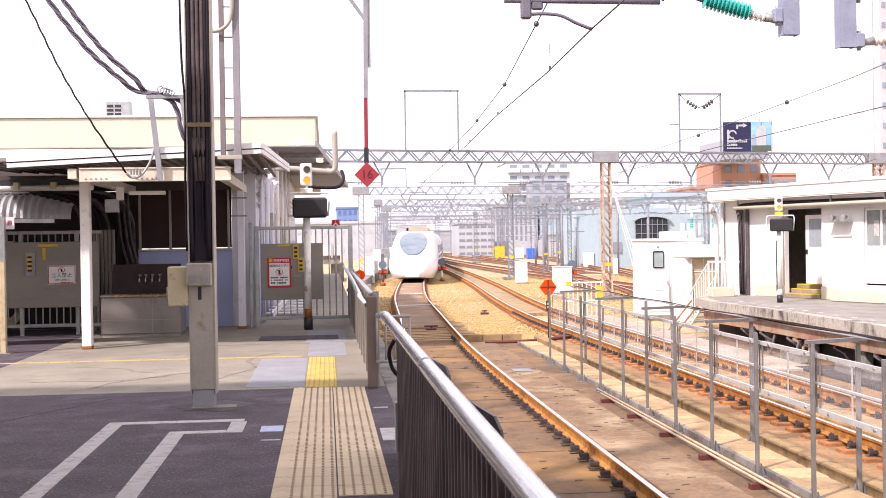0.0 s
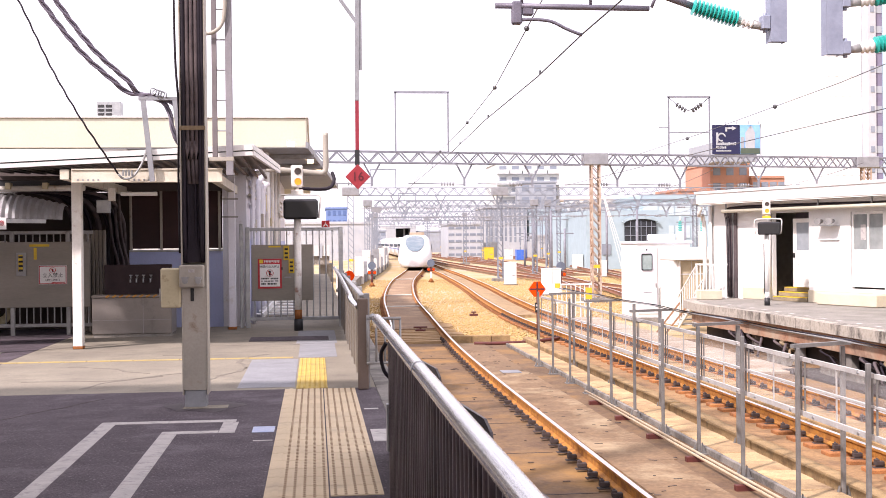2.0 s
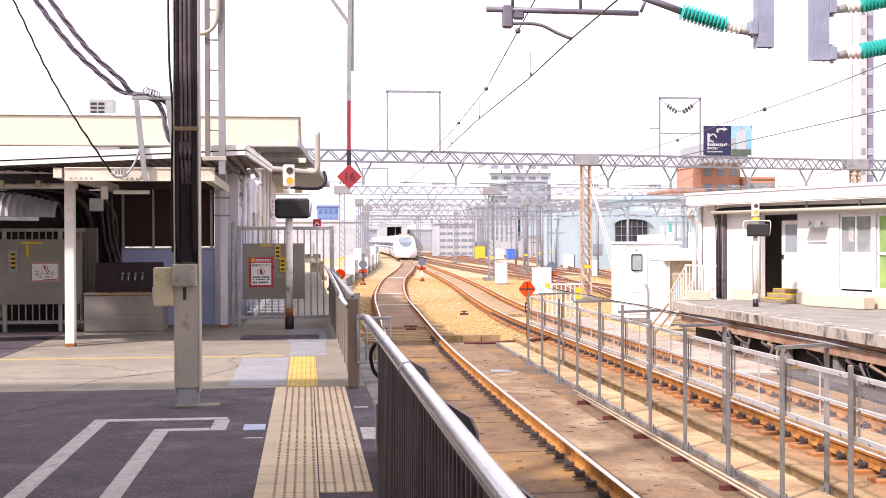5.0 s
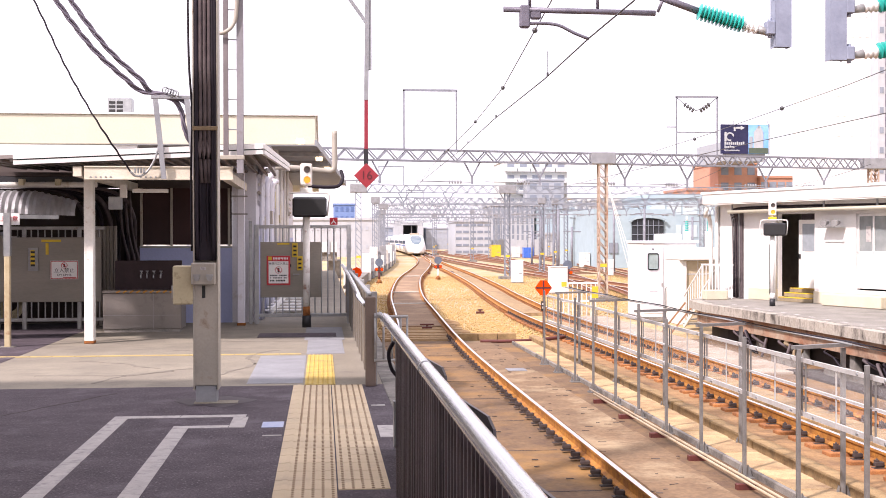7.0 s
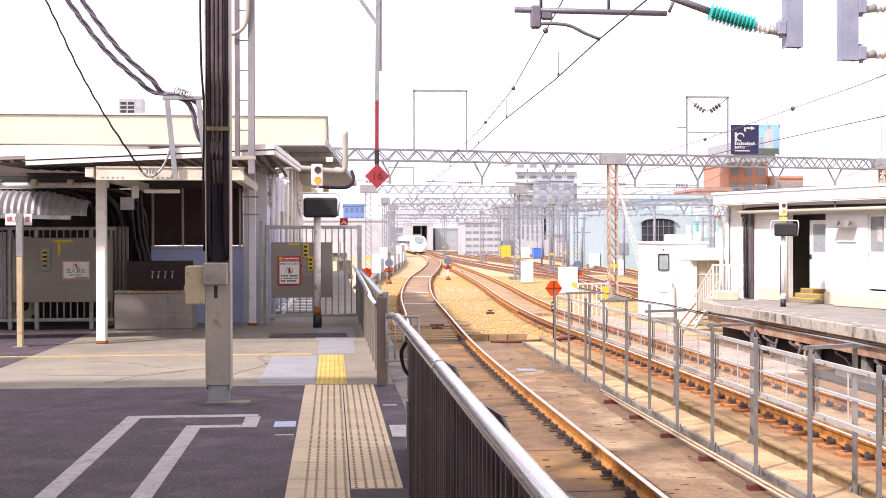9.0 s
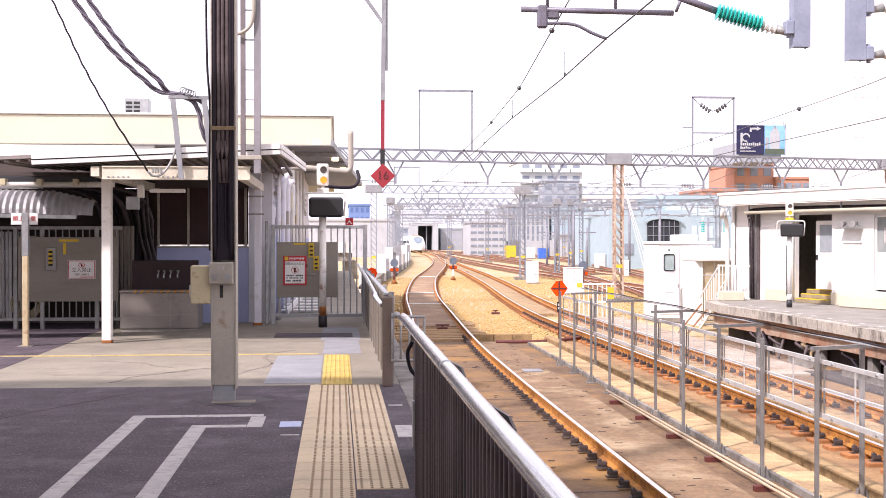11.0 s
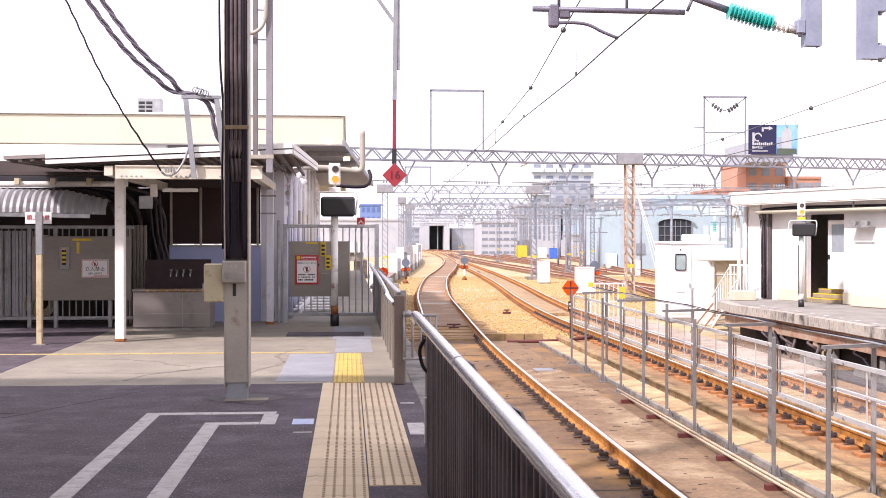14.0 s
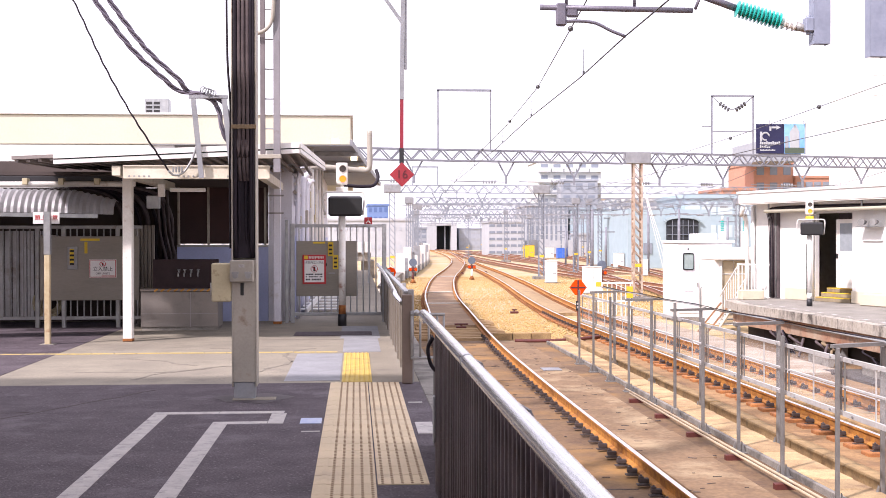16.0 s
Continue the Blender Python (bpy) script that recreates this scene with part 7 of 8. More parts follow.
def wires():
    def run(name, label, pts, r, sag=0.0):
        t = thing(name, label, "wire")
        bm = bmesh.new()
        full = []
        for a, b in zip(pts, pts[1:]):
            full += catenary(a, b, sag, 10)[:-1]
        full.append(Vector(pts[-1]))
        tube(bm, full, r, 5)
        part("wire", bm, WIRE, t)
        return t
    CW = [(2.6, -10, 3.85), (3.1, 13.5, 3.84), (3.24, 17, 3.84), (3.35, 23, 3.84), (3.6, 30, 3.84), (4.3, 57, 3.9), (6.9, 90, 3.9), (12.5, 145, 3.9)]
    MW = [(2.6, -10, 4.85), (3.0, 13.5, 4.85), (3.85, 25, 4.72), (4.3, 34, 4.74), (5.2, 57, 4.95), (6.9, 90, 4.9), (12.5, 145, 4.9)]
    c = run("contact_wire", "thin dark contact wire above the near track", CW, 0.009)
    m = run("messenger_wire", "thin messenger wire with clamps above the near track", MW, 0.009)
    at = lambda L, y, k: float(np.interp(y, [p[1] for p in L], [p[k] for p in L]))
    for y in (16.7, 22.5, 28.6, 38, 48):
        bm = bmesh.new()
        rod(bm, (at(CW, y, 0), y, at(CW, y, 2)), (at(CW, y, 0), y, at(CW, y, 2) + 0.35), 0.004, 4)
        box(bm, at(CW, y, 0) - 0.012, at(CW, y, 0) + 0.012, y - 0.02, y + 0.02, at(CW, y, 2) + 0.0, at(CW, y, 2) + 0.05)
        part("dropper", bm, WIRE, c)
    for y in (18.5, 25, 32.5, 44):
        bm = bmesh.new()
        bmesh.ops.create_uvsphere(bm, u_segments=8, v_segments=6, radius=0.045, matrix=Matrix.Translation((at(MW, y, 0), y, at(MW, y, 2))))
        part("clamp", bm, WIRE, m)
    w = run("feeder_wire", "thin feeder wire with clamps beyond the opposite platform", [(10.2, 12, 5.0), (11.5, 25.4, 4.9), (12.4, 37.6, 4.9), (14, 58, 5.1)], 0.01)
    for x, y in ((11.85, 30), (12.55, 39.5)):
        bm = bmesh.new()
        bmesh.ops.create_uvsphere(bm, u_segments=8, v_segments=6, radius=0.06, matrix=Matrix.Translation((x, y, 4.9)))
        part("clamp", bm, WIRE, w)
    run("feeder_wire", "thin lower wire beyond the opposite platform", [(10.4, 12, 3.84), (10.3, 22.7, 3.84), (10.3, 30, 3.84), (11, 57, 3.9)], 0.01)
    for x in (18, 23, 30, 36):
        run("contact_wire", "thin contact wire over a yard track", [(x - 3, 57, 3.9), (x + 0.5, 88, 3.9), (x + 3, 115, 3.9), (x + 8, 160, 3.9)], 0.014)
        run("messenger_wire", "thin messenger wire over a yard track", [(x - 3, 57, 5.2), (x + 0.5, 88, 5.0), (x + 3, 115, 5.0), (x + 8, 160, 5.0)], 0.014, 0.4)


wires()


def lattice(bm, a, b, w, h, n, r=0.05, up=Vector((0, 0, 1))):
    """A lattice girder from a to b: four chords and zigzag lacing."""
    a, b = Vector(a), Vector(b)
    d = (b - a).normalized()
    s = d.cross(up).normalized() * w / 2
    u = s.cross(d).normalized() * h / 2
    for i in (-1, 1):
        for j in (-1, 1):
            bar(bm, a + s * i + u * j, b + s * i + u * j, r, r)
    for k in range(n):
        p, q = a.lerp(b, k / n), a.lerp(b, (k + 1) / n)
        m = a.lerp(b, (k + 0.5) / n)
        for i in (-1, 1):
            bar(bm, p + s * i - u, m + s * i + u, r * 0.8, r * 0.8)
            bar(bm, m + s * i + u, q + s * i - u, r * 0.8, r * 0.8)
        if w < h * 1.6:
            for j in (-1, 1):
                bar(bm, p - s + u * j, q + s + u * j, r * 0.6, r * 0.6)


def gantry(y0, slope, x0, x1, z, posts, label, frames=(), n=80, h=0.52, rust=None):
    t = thing("catenary_gantry", label, "gantry")
    # farther gantries take the copy with haze in its colour
    steel = LATTICE if y0 < 70 else HAZED_LATTICE
    rust = rust or steel
    yy = lambda x: y0 + slope * x
    xs = [x0] + posts + [x1]
    for a, b in zip(xs, xs[1:]):
        if b - a < 0.5:
            continue
        bm = bmesh.new()
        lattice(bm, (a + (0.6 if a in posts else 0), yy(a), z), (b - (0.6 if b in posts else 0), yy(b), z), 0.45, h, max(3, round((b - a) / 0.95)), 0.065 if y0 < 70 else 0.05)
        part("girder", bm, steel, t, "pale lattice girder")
    for x in posts:
        bm = bmesh.new()
        lattice(bm, (x, yy(x), BED_Z - 0.1), (x, yy(x), z - h / 2), 0.38, 0.38, round((z + 1.2) / 0.42), 0.07 if y0 < 70 else 0.055, Vector((0, 1, 0)))
        part("mast", bm, rust, t, "lattice mast")
        jw = 0.6 if y0 < 90 else 0.3
        part("junction", bmesh_box(x - jw, x + jw, yy(x) - 0.3, yy(x) + 0.3, z - h / 2 - 0.02, z + h / 2 + 0.05, 0.03), GREY_STEEL, t, "grey plated joint box")
        part("mast_base", bmesh_box(x - 0.6, x + 0.6, yy(x) - 0.6, yy(x) + 0.6, BED_Z - 0.12, BED_Z + 0.15, 0.03), OLD_CONCRETE, t)
        part("band", bmesh_box(x - 0.16, x + 0.16, yy(x) - 0.24, yy(x) - 0.2, 0.2, 0.36), YELLOW, t, "yellow band")
    for fx, w_, hh in frames:
        f = part("wire_frame", bar_mesh((fx, yy(fx), z + h / 2), (fx, yy(fx), z + hh), 0.07, 0.07), steel, t, "upright wire frame")
        part("frame_post", bar_mesh((fx + w_, yy(fx), z + h / 2), (fx + w_, yy(fx), z + hh), 0.07, 0.07), steel, f)
        part("frame_top", bar_mesh((fx - 0.05, yy(fx), z + hh), (fx + w_ + 0.05, yy(fx), z + hh), 0.07, 0.1), steel, f)
    # V hangers with insulators below the girder
    x = x0 + 3.4
    k = 0
    while x < x1 - 2:
        bm = bmesh.new()
        y = yy(x)
        bar(bm, (x - 0.38, y, z - h / 2), (x, y, z - h / 2 - 0.72), 0.07, 0.07)
        bar(bm, (x + 0.38, y, z - h / 2), (x, y, z - h / 2 - 0.72), 0.07, 0.07)
        bar(bm, (x, y, z - h / 2 - 0.65), (x, y, z - h / 2 - 1.05), 0.09, 0.09)
        hng = part("hanger", bm, steel, t, "V-shaped hanger")
        bm = bmesh.new()
        rod(bm, (x, y, z - h / 2 - 0.95), (x - 2.6, y, z - h / 2 - 0.9), 0.022, 6)
        for q in range(5):
            rod(bm, (x - 0.5 - q * 0.13, y, z - h / 2 - 0.94), (x - 0.56 - q * 0.13, y, z - h / 2 - 0.94), 0.085, 8)
        part("arm", bm, GREY_STEEL, hng, "arm with insulators")
        x += 4.3 if k % 2 else 3.3
        k += 1
    return t


g1 = gantry(54.0, 0.2, -4, 46, 5.38, [13.45, 28.4], "pale lattice catenary gantry on a rusty lattice mast", frames=((3.8, 2.4, 2.95), (17.32, 2.05, 3.1)), h=0.5, rust=LATTICE_RUST)


def frame_insulators():
    fx, y, z = 17.32, 54 + 0.2 * 17.32, 8.21
    f = [o for o in g1.children if o.name.startswith("wire_frame")][-1]
    bm = bmesh.new()
    tube(bm, [(fx, y, z + 0.25), (fx + 0.5, y, z - 0.2), (fx + 1.0, y, z - 0.4), (fx + 1.5, y, z - 0.2), (fx + 2.05, y, z + 0.25)], 0.02, 5)
    for k in range(4):
        for c, s in ((0.4, 1), (1.65, -1)):
            p = Vector((fx + c + s * k * 0.13, y, z - 0.1 - 0.09 * k))
            rod(bm, p, p + Vector((0.06 * s, 0, -0.03)), 0.11, 8)
    part("insulator_string", bm, WIRE, f, "dark insulator string")
    part("cross_tie", bar_mesh((fx, y, 6.75), (fx + 2.05, y, 6.75), 0.06, 0.06), LATTICE, f)
    part("side_hook", bar_mesh((fx - 0.5, y, 7.0), (fx, y, 7.0), 0.05, 0.05), LATTICE, f)


frame_insulators()
gantry(87.0, 0.1, 2.6, 60, 5.2, [2.7, 13.75], "pale lattice catenary gantry spanning the yard tracks", frames=((4.2, 1.8, 1.6),), h=0.55)
gantry(113.0, 0.08, 5.0, 70, 5.15, [5.2, 22.5, 40], "pale lattice catenary gantry farther out in the yard", h=0.6)
gantry(140.0, 0.08, 7.0, 80, 5.3, [7.5, 31, 52], "pale lattice catenary gantry deep in the yard", h=0.6)
gantry(170.0, 0.05, 8.0, 90, 5.3, [8.5, 24, 44], "pale lattice catenary gantry deep in the yard", h=0.6)
gantry(187.0, 0.06, 8.5, 95, 5.2, [9.2, 17.5, 27.5, 36, 48], "distant pale lattice catenary gantry", h=0.6)
gantry(226.0, 0.05, 9.5, 105, 5.9, [11.0, 21.5, 34, 45], "distant pale lattice catenary gantry", h=0.7)
gantry(285.0, 0.03, 12.0, 115, 6.3, [14.0, 30, 38.5, 52, 66], "pale lattice catenary gantry at the end of the yard", h=0.8)
gantry(99.0, 0.09, 4.2, 64, 4.75, [4.4, 18.6, 33], "pale lattice catenary gantry between two taller ones", h=0.45)
gantry(127.0, 0.08, 6.2, 74, 5.0, [6.4, 26.5, 46], "pale lattice catenary gantry over the middle of the yard", frames=((9.0, 1.8, 1.7), (20.0, 1.8, 1.6)), h=0.5)
gantry(155.0, 0.06, 7.5, 84, 5.0, [8.0, 19.6, 37, 56], "pale lattice catenary gantry over the middle of the yard", frames=((12.0, 2.0, 1.8), (33.0, 2.0, 1.8)), h=0.5)
gantry(205.0, 0.05, 9.0, 100, 5.5, [10.5, 30, 55], "distant pale lattice catenary gantry", h=0.7)
gantry(250.0, 0.05, 10.0, 110, 5.7, [11.5, 28, 60], "distant pale lattice catenary gantry", h=0.7)


def stays():
    """Pale stay wires of the rusty mast."""
    t = thing("mast_stay", "three thin pale stay wires slanting from the rusty mast", "wire")
    for k in range(3):
        bm = bmesh.new()
        rod(bm, (13.6 + 0.02 * k, 56.5 - 0.1 * k, 4.35 - 0.12 * k), (15.0 + 0.22 * k, 56.2, BED_Z - 0.1), 0.016, 5)
        part("wire", bm, WHITE, t)


stays()


def poles():
    rng = random.Random(21)
    for i in range(44):
        y = rng.uniform(95, 240)
        x = rng.uniform(0.16, 0.36) * y + 2
        bm = bmesh.new()
        h = rng.uniform(3, 6.5)
        t = thing("yard_pole", "slim grey pole with crossarm in the railway yard", "pole", (x, y, BED_Z - 0.1))
        rod(bm, (0, 0, 0), (0, 0, h), 0.11, 8)
        part("shaft", bm, LATTICE, t)
        part("crossarm", bar_mesh((-0.9, 0, h - 0.5), (0.9, 0, h - 0.5), 0.1, 0.1), LATTICE, t)


poles()


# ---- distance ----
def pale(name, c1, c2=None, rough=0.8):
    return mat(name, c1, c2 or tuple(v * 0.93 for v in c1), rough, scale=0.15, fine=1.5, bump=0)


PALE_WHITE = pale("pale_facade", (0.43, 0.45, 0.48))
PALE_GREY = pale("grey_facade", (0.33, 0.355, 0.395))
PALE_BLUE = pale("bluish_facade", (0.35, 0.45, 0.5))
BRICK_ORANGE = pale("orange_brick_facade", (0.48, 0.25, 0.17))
# far panes lightened in base colour for haze; door bars share it
HAZED_GREY = mat("haze_lightened_grey", (0.25, 0.28, 0.33), (0.19, 0.22, 0.27), 0.15, scale=0.3, fine=2, bump=0)
# near-black colour stands in for unlit shed and doorway interiors
SHED_SHADE = mat("shed_shade", (0.03, 0.035, 0.045), (0.02, 0.025, 0.03), 0.8, scale=0.3, fine=2, bump=0)


def block_of_flats(x, y, w, d, h, floors, cols, m, label, wm=None, z0=BED_Z - 0.1, name="office_building", frac=(0.55, 0.5), rz=0.0, cat="building", bal=False):
    t = thing(name, label, cat, (x, y, z0), rz)
    part("wall", bmesh_box(0, w, 0, d, 0, h), m, t)
    part("roof", bmesh_box(-0.2, w + 0.2, -0.2, d, h, h + 0.4), m, t)
    fh, cw = h / floors, w / cols
    bm = bmesh.new()
    box(bm, -cw * frac[0] / 2, cw * frac[0] / 2, -0.06, 0.04, -fh * frac[1] / 2, fh * frac[1] / 2)
    me = finish(bm, "window", wm or HAZED_GREY)
    bm = bmesh.new()
    box(bm, -cw * 0.46, cw * 0.46, -0.9, 0, -fh * 0.45, -fh * 0.08)
    mb = finish(bm, "balcony", m)
    for i in range(cols):
        for k in range(floors):
            p = share("window", me, t, pose((i + 0.5) * cw, 0, (k + 0.55) * fh))
            if bal:
                share("balcony", mb, t, pose((i + 0.5) * cw, 0, (k + 0.55) * fh))
    return t


def distance():
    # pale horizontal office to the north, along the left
    # its panes are paled in colour for haze
    block_of_flats(-14, 205, 24, 14, 6.2, 2, 26, PALE_WHITE, "long white building with rows of small windows", frac=(0.4, 0.2), wm=pale("haze_paled_glass", (0.4, 0.43, 0.48)), name="office_building")
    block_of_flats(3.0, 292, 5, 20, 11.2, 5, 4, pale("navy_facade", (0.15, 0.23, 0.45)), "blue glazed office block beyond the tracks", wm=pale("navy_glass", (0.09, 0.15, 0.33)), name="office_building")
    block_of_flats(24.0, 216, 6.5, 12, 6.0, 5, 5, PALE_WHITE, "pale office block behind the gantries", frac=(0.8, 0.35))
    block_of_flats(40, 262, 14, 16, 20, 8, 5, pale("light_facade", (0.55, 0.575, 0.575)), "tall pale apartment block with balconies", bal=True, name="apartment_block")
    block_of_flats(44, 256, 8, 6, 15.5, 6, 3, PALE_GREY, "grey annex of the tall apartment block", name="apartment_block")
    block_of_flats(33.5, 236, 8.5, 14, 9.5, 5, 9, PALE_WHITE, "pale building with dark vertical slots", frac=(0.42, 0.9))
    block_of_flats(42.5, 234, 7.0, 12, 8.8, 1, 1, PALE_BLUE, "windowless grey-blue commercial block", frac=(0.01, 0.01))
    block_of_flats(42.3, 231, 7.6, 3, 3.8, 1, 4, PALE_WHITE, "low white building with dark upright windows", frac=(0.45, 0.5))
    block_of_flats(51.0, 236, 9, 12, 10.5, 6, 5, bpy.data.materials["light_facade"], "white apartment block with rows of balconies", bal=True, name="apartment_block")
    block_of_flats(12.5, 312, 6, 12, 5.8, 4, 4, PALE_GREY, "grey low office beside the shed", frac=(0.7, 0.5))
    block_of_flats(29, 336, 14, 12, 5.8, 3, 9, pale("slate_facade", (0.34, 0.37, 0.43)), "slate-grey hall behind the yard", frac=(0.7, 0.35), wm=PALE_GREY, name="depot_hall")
    block_of_flats(60, 300, 30, 16, 13, 6, 10, pale("tan_facade", (0.5, 0.42, 0.33)), "tan office building behind the gantries", frac=(0.75, 0.4))
    # train shed mouth
    s = thing("train_shed", "pale train shed with a dark square mouth", "train shed", (22.4, 332, BED_Z - 0.1))
    part("left_wall", bmesh_box(-2.6, 0, 0, 30, 0, 7.6), PALE_WHITE, s)
    part("right_wall", bmesh_box(4.0, 5.6, 0, 30, 0, 7.6), PALE_WHITE, s)
    part("lintel", bmesh_box(0, 4.0, 0, 30, 6.8, 7.6), PALE_WHITE, s)
    part("dark_interior", bmesh_box(0, 4.0, 6, 6.3, 0, 6.8), SHED_SHADE, s, "dark sheet for the unlit interior")
    part("inner_column", bmesh_box(2.3, 2.6, 2, 2.3, 0, 6.7), PALE_GREY, s)
    part("ceiling", bmesh_box(0, 4.0, 0.2, 6, 6.7, 6.79), SHED_SHADE, s)
    # depot wall across the back
    w = thing("yard_wall", "long white panelled wall closing the yard", "wall", kind="structure")
    for i in range(34):
        part("panel", bmesh_box(24 + i * 1.9, 25.84 + i * 1.9, 224 - i * 1.2, 224.15 - i * 1.2, BED_Z - 0.1, 1.3 + 0.12 * (i % 3)), PALE_WHITE, w)
    # blue-grey hall with an arched opening
    h = thing("depot_hall", "pale blue-grey depot hall with an arched dark doorway", "depot hall", (28.2, 120, BED_Z - 0.1))
    part("wall", bmesh_box(-0.6, 8.0, 0.5, 18, 0, 6.0), PALE_BLUE, h)
    # flat dark sheet on the wall in place of a shaded opening
    bm = bmesh.new()
    box(bm, 3.35, 6.65, 0.3, 0.48, 1.6, 4.7)
    for k in range(8):
        a, b = math.pi * k / 8, math.pi * (k + 1) / 8
        v = [bm.verts.new(p) for p in ((5.0, 0.3, 4.7), (5.0 + 1.65 * math.cos(a), 0.3, 4.7 + 0.4 * math.sin(a)), (5.0 + 1.65 * math.cos(b), 0.3, 4.7 + 0.4 * math.sin(b)))]
        bm.faces.new(v)
    part("dark_doorway", bm, SHED_SHADE, h, "arched doorway sheet coloured dark for shade")
    for x in (3.9, 4.45, 5.0, 5.55, 6.1):
        part("door_bar", bmesh_box(x, x + 0.05, 0.2, 0.28, 1.6, 4.9), HAZED_GREY, h)
    for z in (2.4, 3.4, 4.3):
        part("door_rail", bmesh_box(3.35, 6.65, 0.19, 0.27, z, z + 0.05), HAZED_GREY, h)
    bm = bmesh.new()
    for k in range(10):
        a, b = math.pi * k / 10, math.pi * (k + 1) / 10
        bar(bm, (5.0 + 1.85 * math.cos(a), 0.2, 4.75 + 0.5 * math.sin(a)), (5.0 + 1.85 * math.cos(b), 0.2, 4.75 + 0.5 * math.sin(b)), 0.25, 0.25)
    part("arch_trim", bm, PALE_BLUE, h)
    part("window", bmesh_box(1.0, 1.9, 0.4, 0.48, 1.5, 2.6), HAZED_GREY, h)
    block_of_flats(35.5, 128, 9, 12, 7.4, 3, 5, PALE_BLUE, "glassy blue-grey block beside the depot hall", frac=(0.9, 0.55), wm=pale("pale_glass", (0.5, 0.6, 0.65), rough=0.2))
    # orange brick building with the billboard on top
    b = block_of_flats(62.0, 200, 6.0, 14, 11.2, 4, 4, BRICK_ORANGE, "orange brick building behind the opposite platform")
    block_of_flats(68.1, 202, 7.0, 14, 15.8, 6, 3, BRICK_ORANGE, "taller orange brick block below a billboard")
    block_of_flats(75.2, 201, 12, 14, 13.4, 5, 8, BRICK_ORANGE, "long orange brick building with pale roof clutter", frac=(0.8, 0.4))
    q = thing("billboard", "dark rooftop billboard with a white arrow and tower picture", "billboard", (64.5, 190, 15.3))
    part("panel", bmesh_box(0, 4.6, 0, 0.25, 0, 4.75), mat("navy_panel", (0.018, 0.018, 0.07), (0.016, 0.016, 0.06), 0.5, scale=0.4, fine=3, bump=0), q, "dark navy panel")
    part("picture", bmesh_box(4.6, 8.0, 0, 0.25, 0, 4.75), pale("sky_blue_print", (0.1, 0.32, 0.75), (0.35, 0.6, 0.85)), q, "sky-blue printed picture")
    bm = bmesh.new()
    box(bm, 5.5, 7.1, -0.06, 0, 0.9, 3.5)
    v = [bm.verts.new(p) for p in ((5.5, -0.05, 3.5), (7.1, -0.05, 3.5), (6.6, -0.05, 4.5), (6.3, -0.05, 4.6))]
    bm.faces.new(v)
    part("printed_tower", bm, PALE_WHITE, q)
    part("printed_tower", bmesh_box(4.75, 5.3, -0.05, 0, 0.6, 2.8), PALE_GREY, q)
    part("printed_trees", bmesh_box(4.65, 7.9, -0.07, 0, 0.05, 0.95), pale("print_green", (0.08, 0.11, 0.08)), q)
    bm = bmesh.new()
    box(bm, 2.15, 3.3, -0.05, 0, 4.05, 4.35)
    box(bm, 2.15, 2.45, -0.05, 0, 3.65, 4.05)
    v = [bm.verts.new(p) for p in ((3.3, -0.04, 3.85), (4.0, -0.04, 4.2), (3.3, -0.04, 4.55))]
    bm.faces.new(v)
    part("arrow", bm, PALE_WHITE, q, "white arrow")
    bm = bmesh.new()
    for k in range(20):
        a, c = math.pi * 2 * k / 20, math.pi * 2 * (k + 1) / 20
        if k < 16:
            bar(bm, (1.5 + 0.6 * math.cos(a), -0.04, 2.75 + 0.6 * math.sin(a)), (1.5 + 0.6 * math.cos(c), -0.04, 2.75 + 0.6 * math.sin(c)), 0.07, 0.24)
    box(bm, 0.6, 0.95, -0.05, 0, 2.0, 3.5)
    part("emblem", bm, PALE_WHITE, q, "white round emblem")
    bm = bmesh.new()
    for z, w_, hh in ((1.45, 3.2, 0.4), (0.9, 1.6, 0.34), (0.42, 2.4, 0.2)):
        x = 0.6
        k = 0
        while x < 0.6 + w_:
            box(bm, x, x + hh * 0.62, -0.05, 0, z, z + hh * (1.0 if k % 3 else 1.25))
            x += hh * 0.85
            k += 1
    part("illegible_text", bm, PALE_WHITE, q)
    part("frame", bmesh_box(7.98, 8.2, -0.1, 0.3, -0.1, 4.95), PALE_WHITE, q)
    for x in (2.0, 3.9, 5.9, 7.6):
        part("flood_lamp", bar_mesh((x, -0.4, 4.75), (x, -0.4, 5.3), 0.12, 0.12), PALE_GREY, q)
    part("support", bmesh_box(0.5, 7.5, 0.3, 14, -1.2, 2.0), PALE_GREY, q)
    part("support_leg", bmesh_box(1.0, 1.5, 12.2, 12.8, -1.0, 0.0), PALE_GREY, q)
    # high tower on the far side
    t = block_of_flats(71.9, 150, 1.0, 14, 52, 20, 1, PALE_WHITE, "tall white tower with a dark stair slot", frac=(0.5, 0.3), name="tower")
    # flank wall and panes in two close whitish tones
    block_of_flats(66.9, 152, 4.95, 14, 52, 20, 5, pale("whitish_facade", (0.8, 0.8, 0.8)), "whitish flank of a tall tower", frac=(0.6, 0.5), wm=pale("whitish_glass", (0.68, 0.71, 0.74)), name="tower")
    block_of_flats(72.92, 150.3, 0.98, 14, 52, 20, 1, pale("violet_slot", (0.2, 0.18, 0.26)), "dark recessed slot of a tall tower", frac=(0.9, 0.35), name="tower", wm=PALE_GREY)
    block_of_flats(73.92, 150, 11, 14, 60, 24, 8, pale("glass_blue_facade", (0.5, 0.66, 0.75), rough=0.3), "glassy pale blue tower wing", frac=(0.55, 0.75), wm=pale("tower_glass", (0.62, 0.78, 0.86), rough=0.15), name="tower")
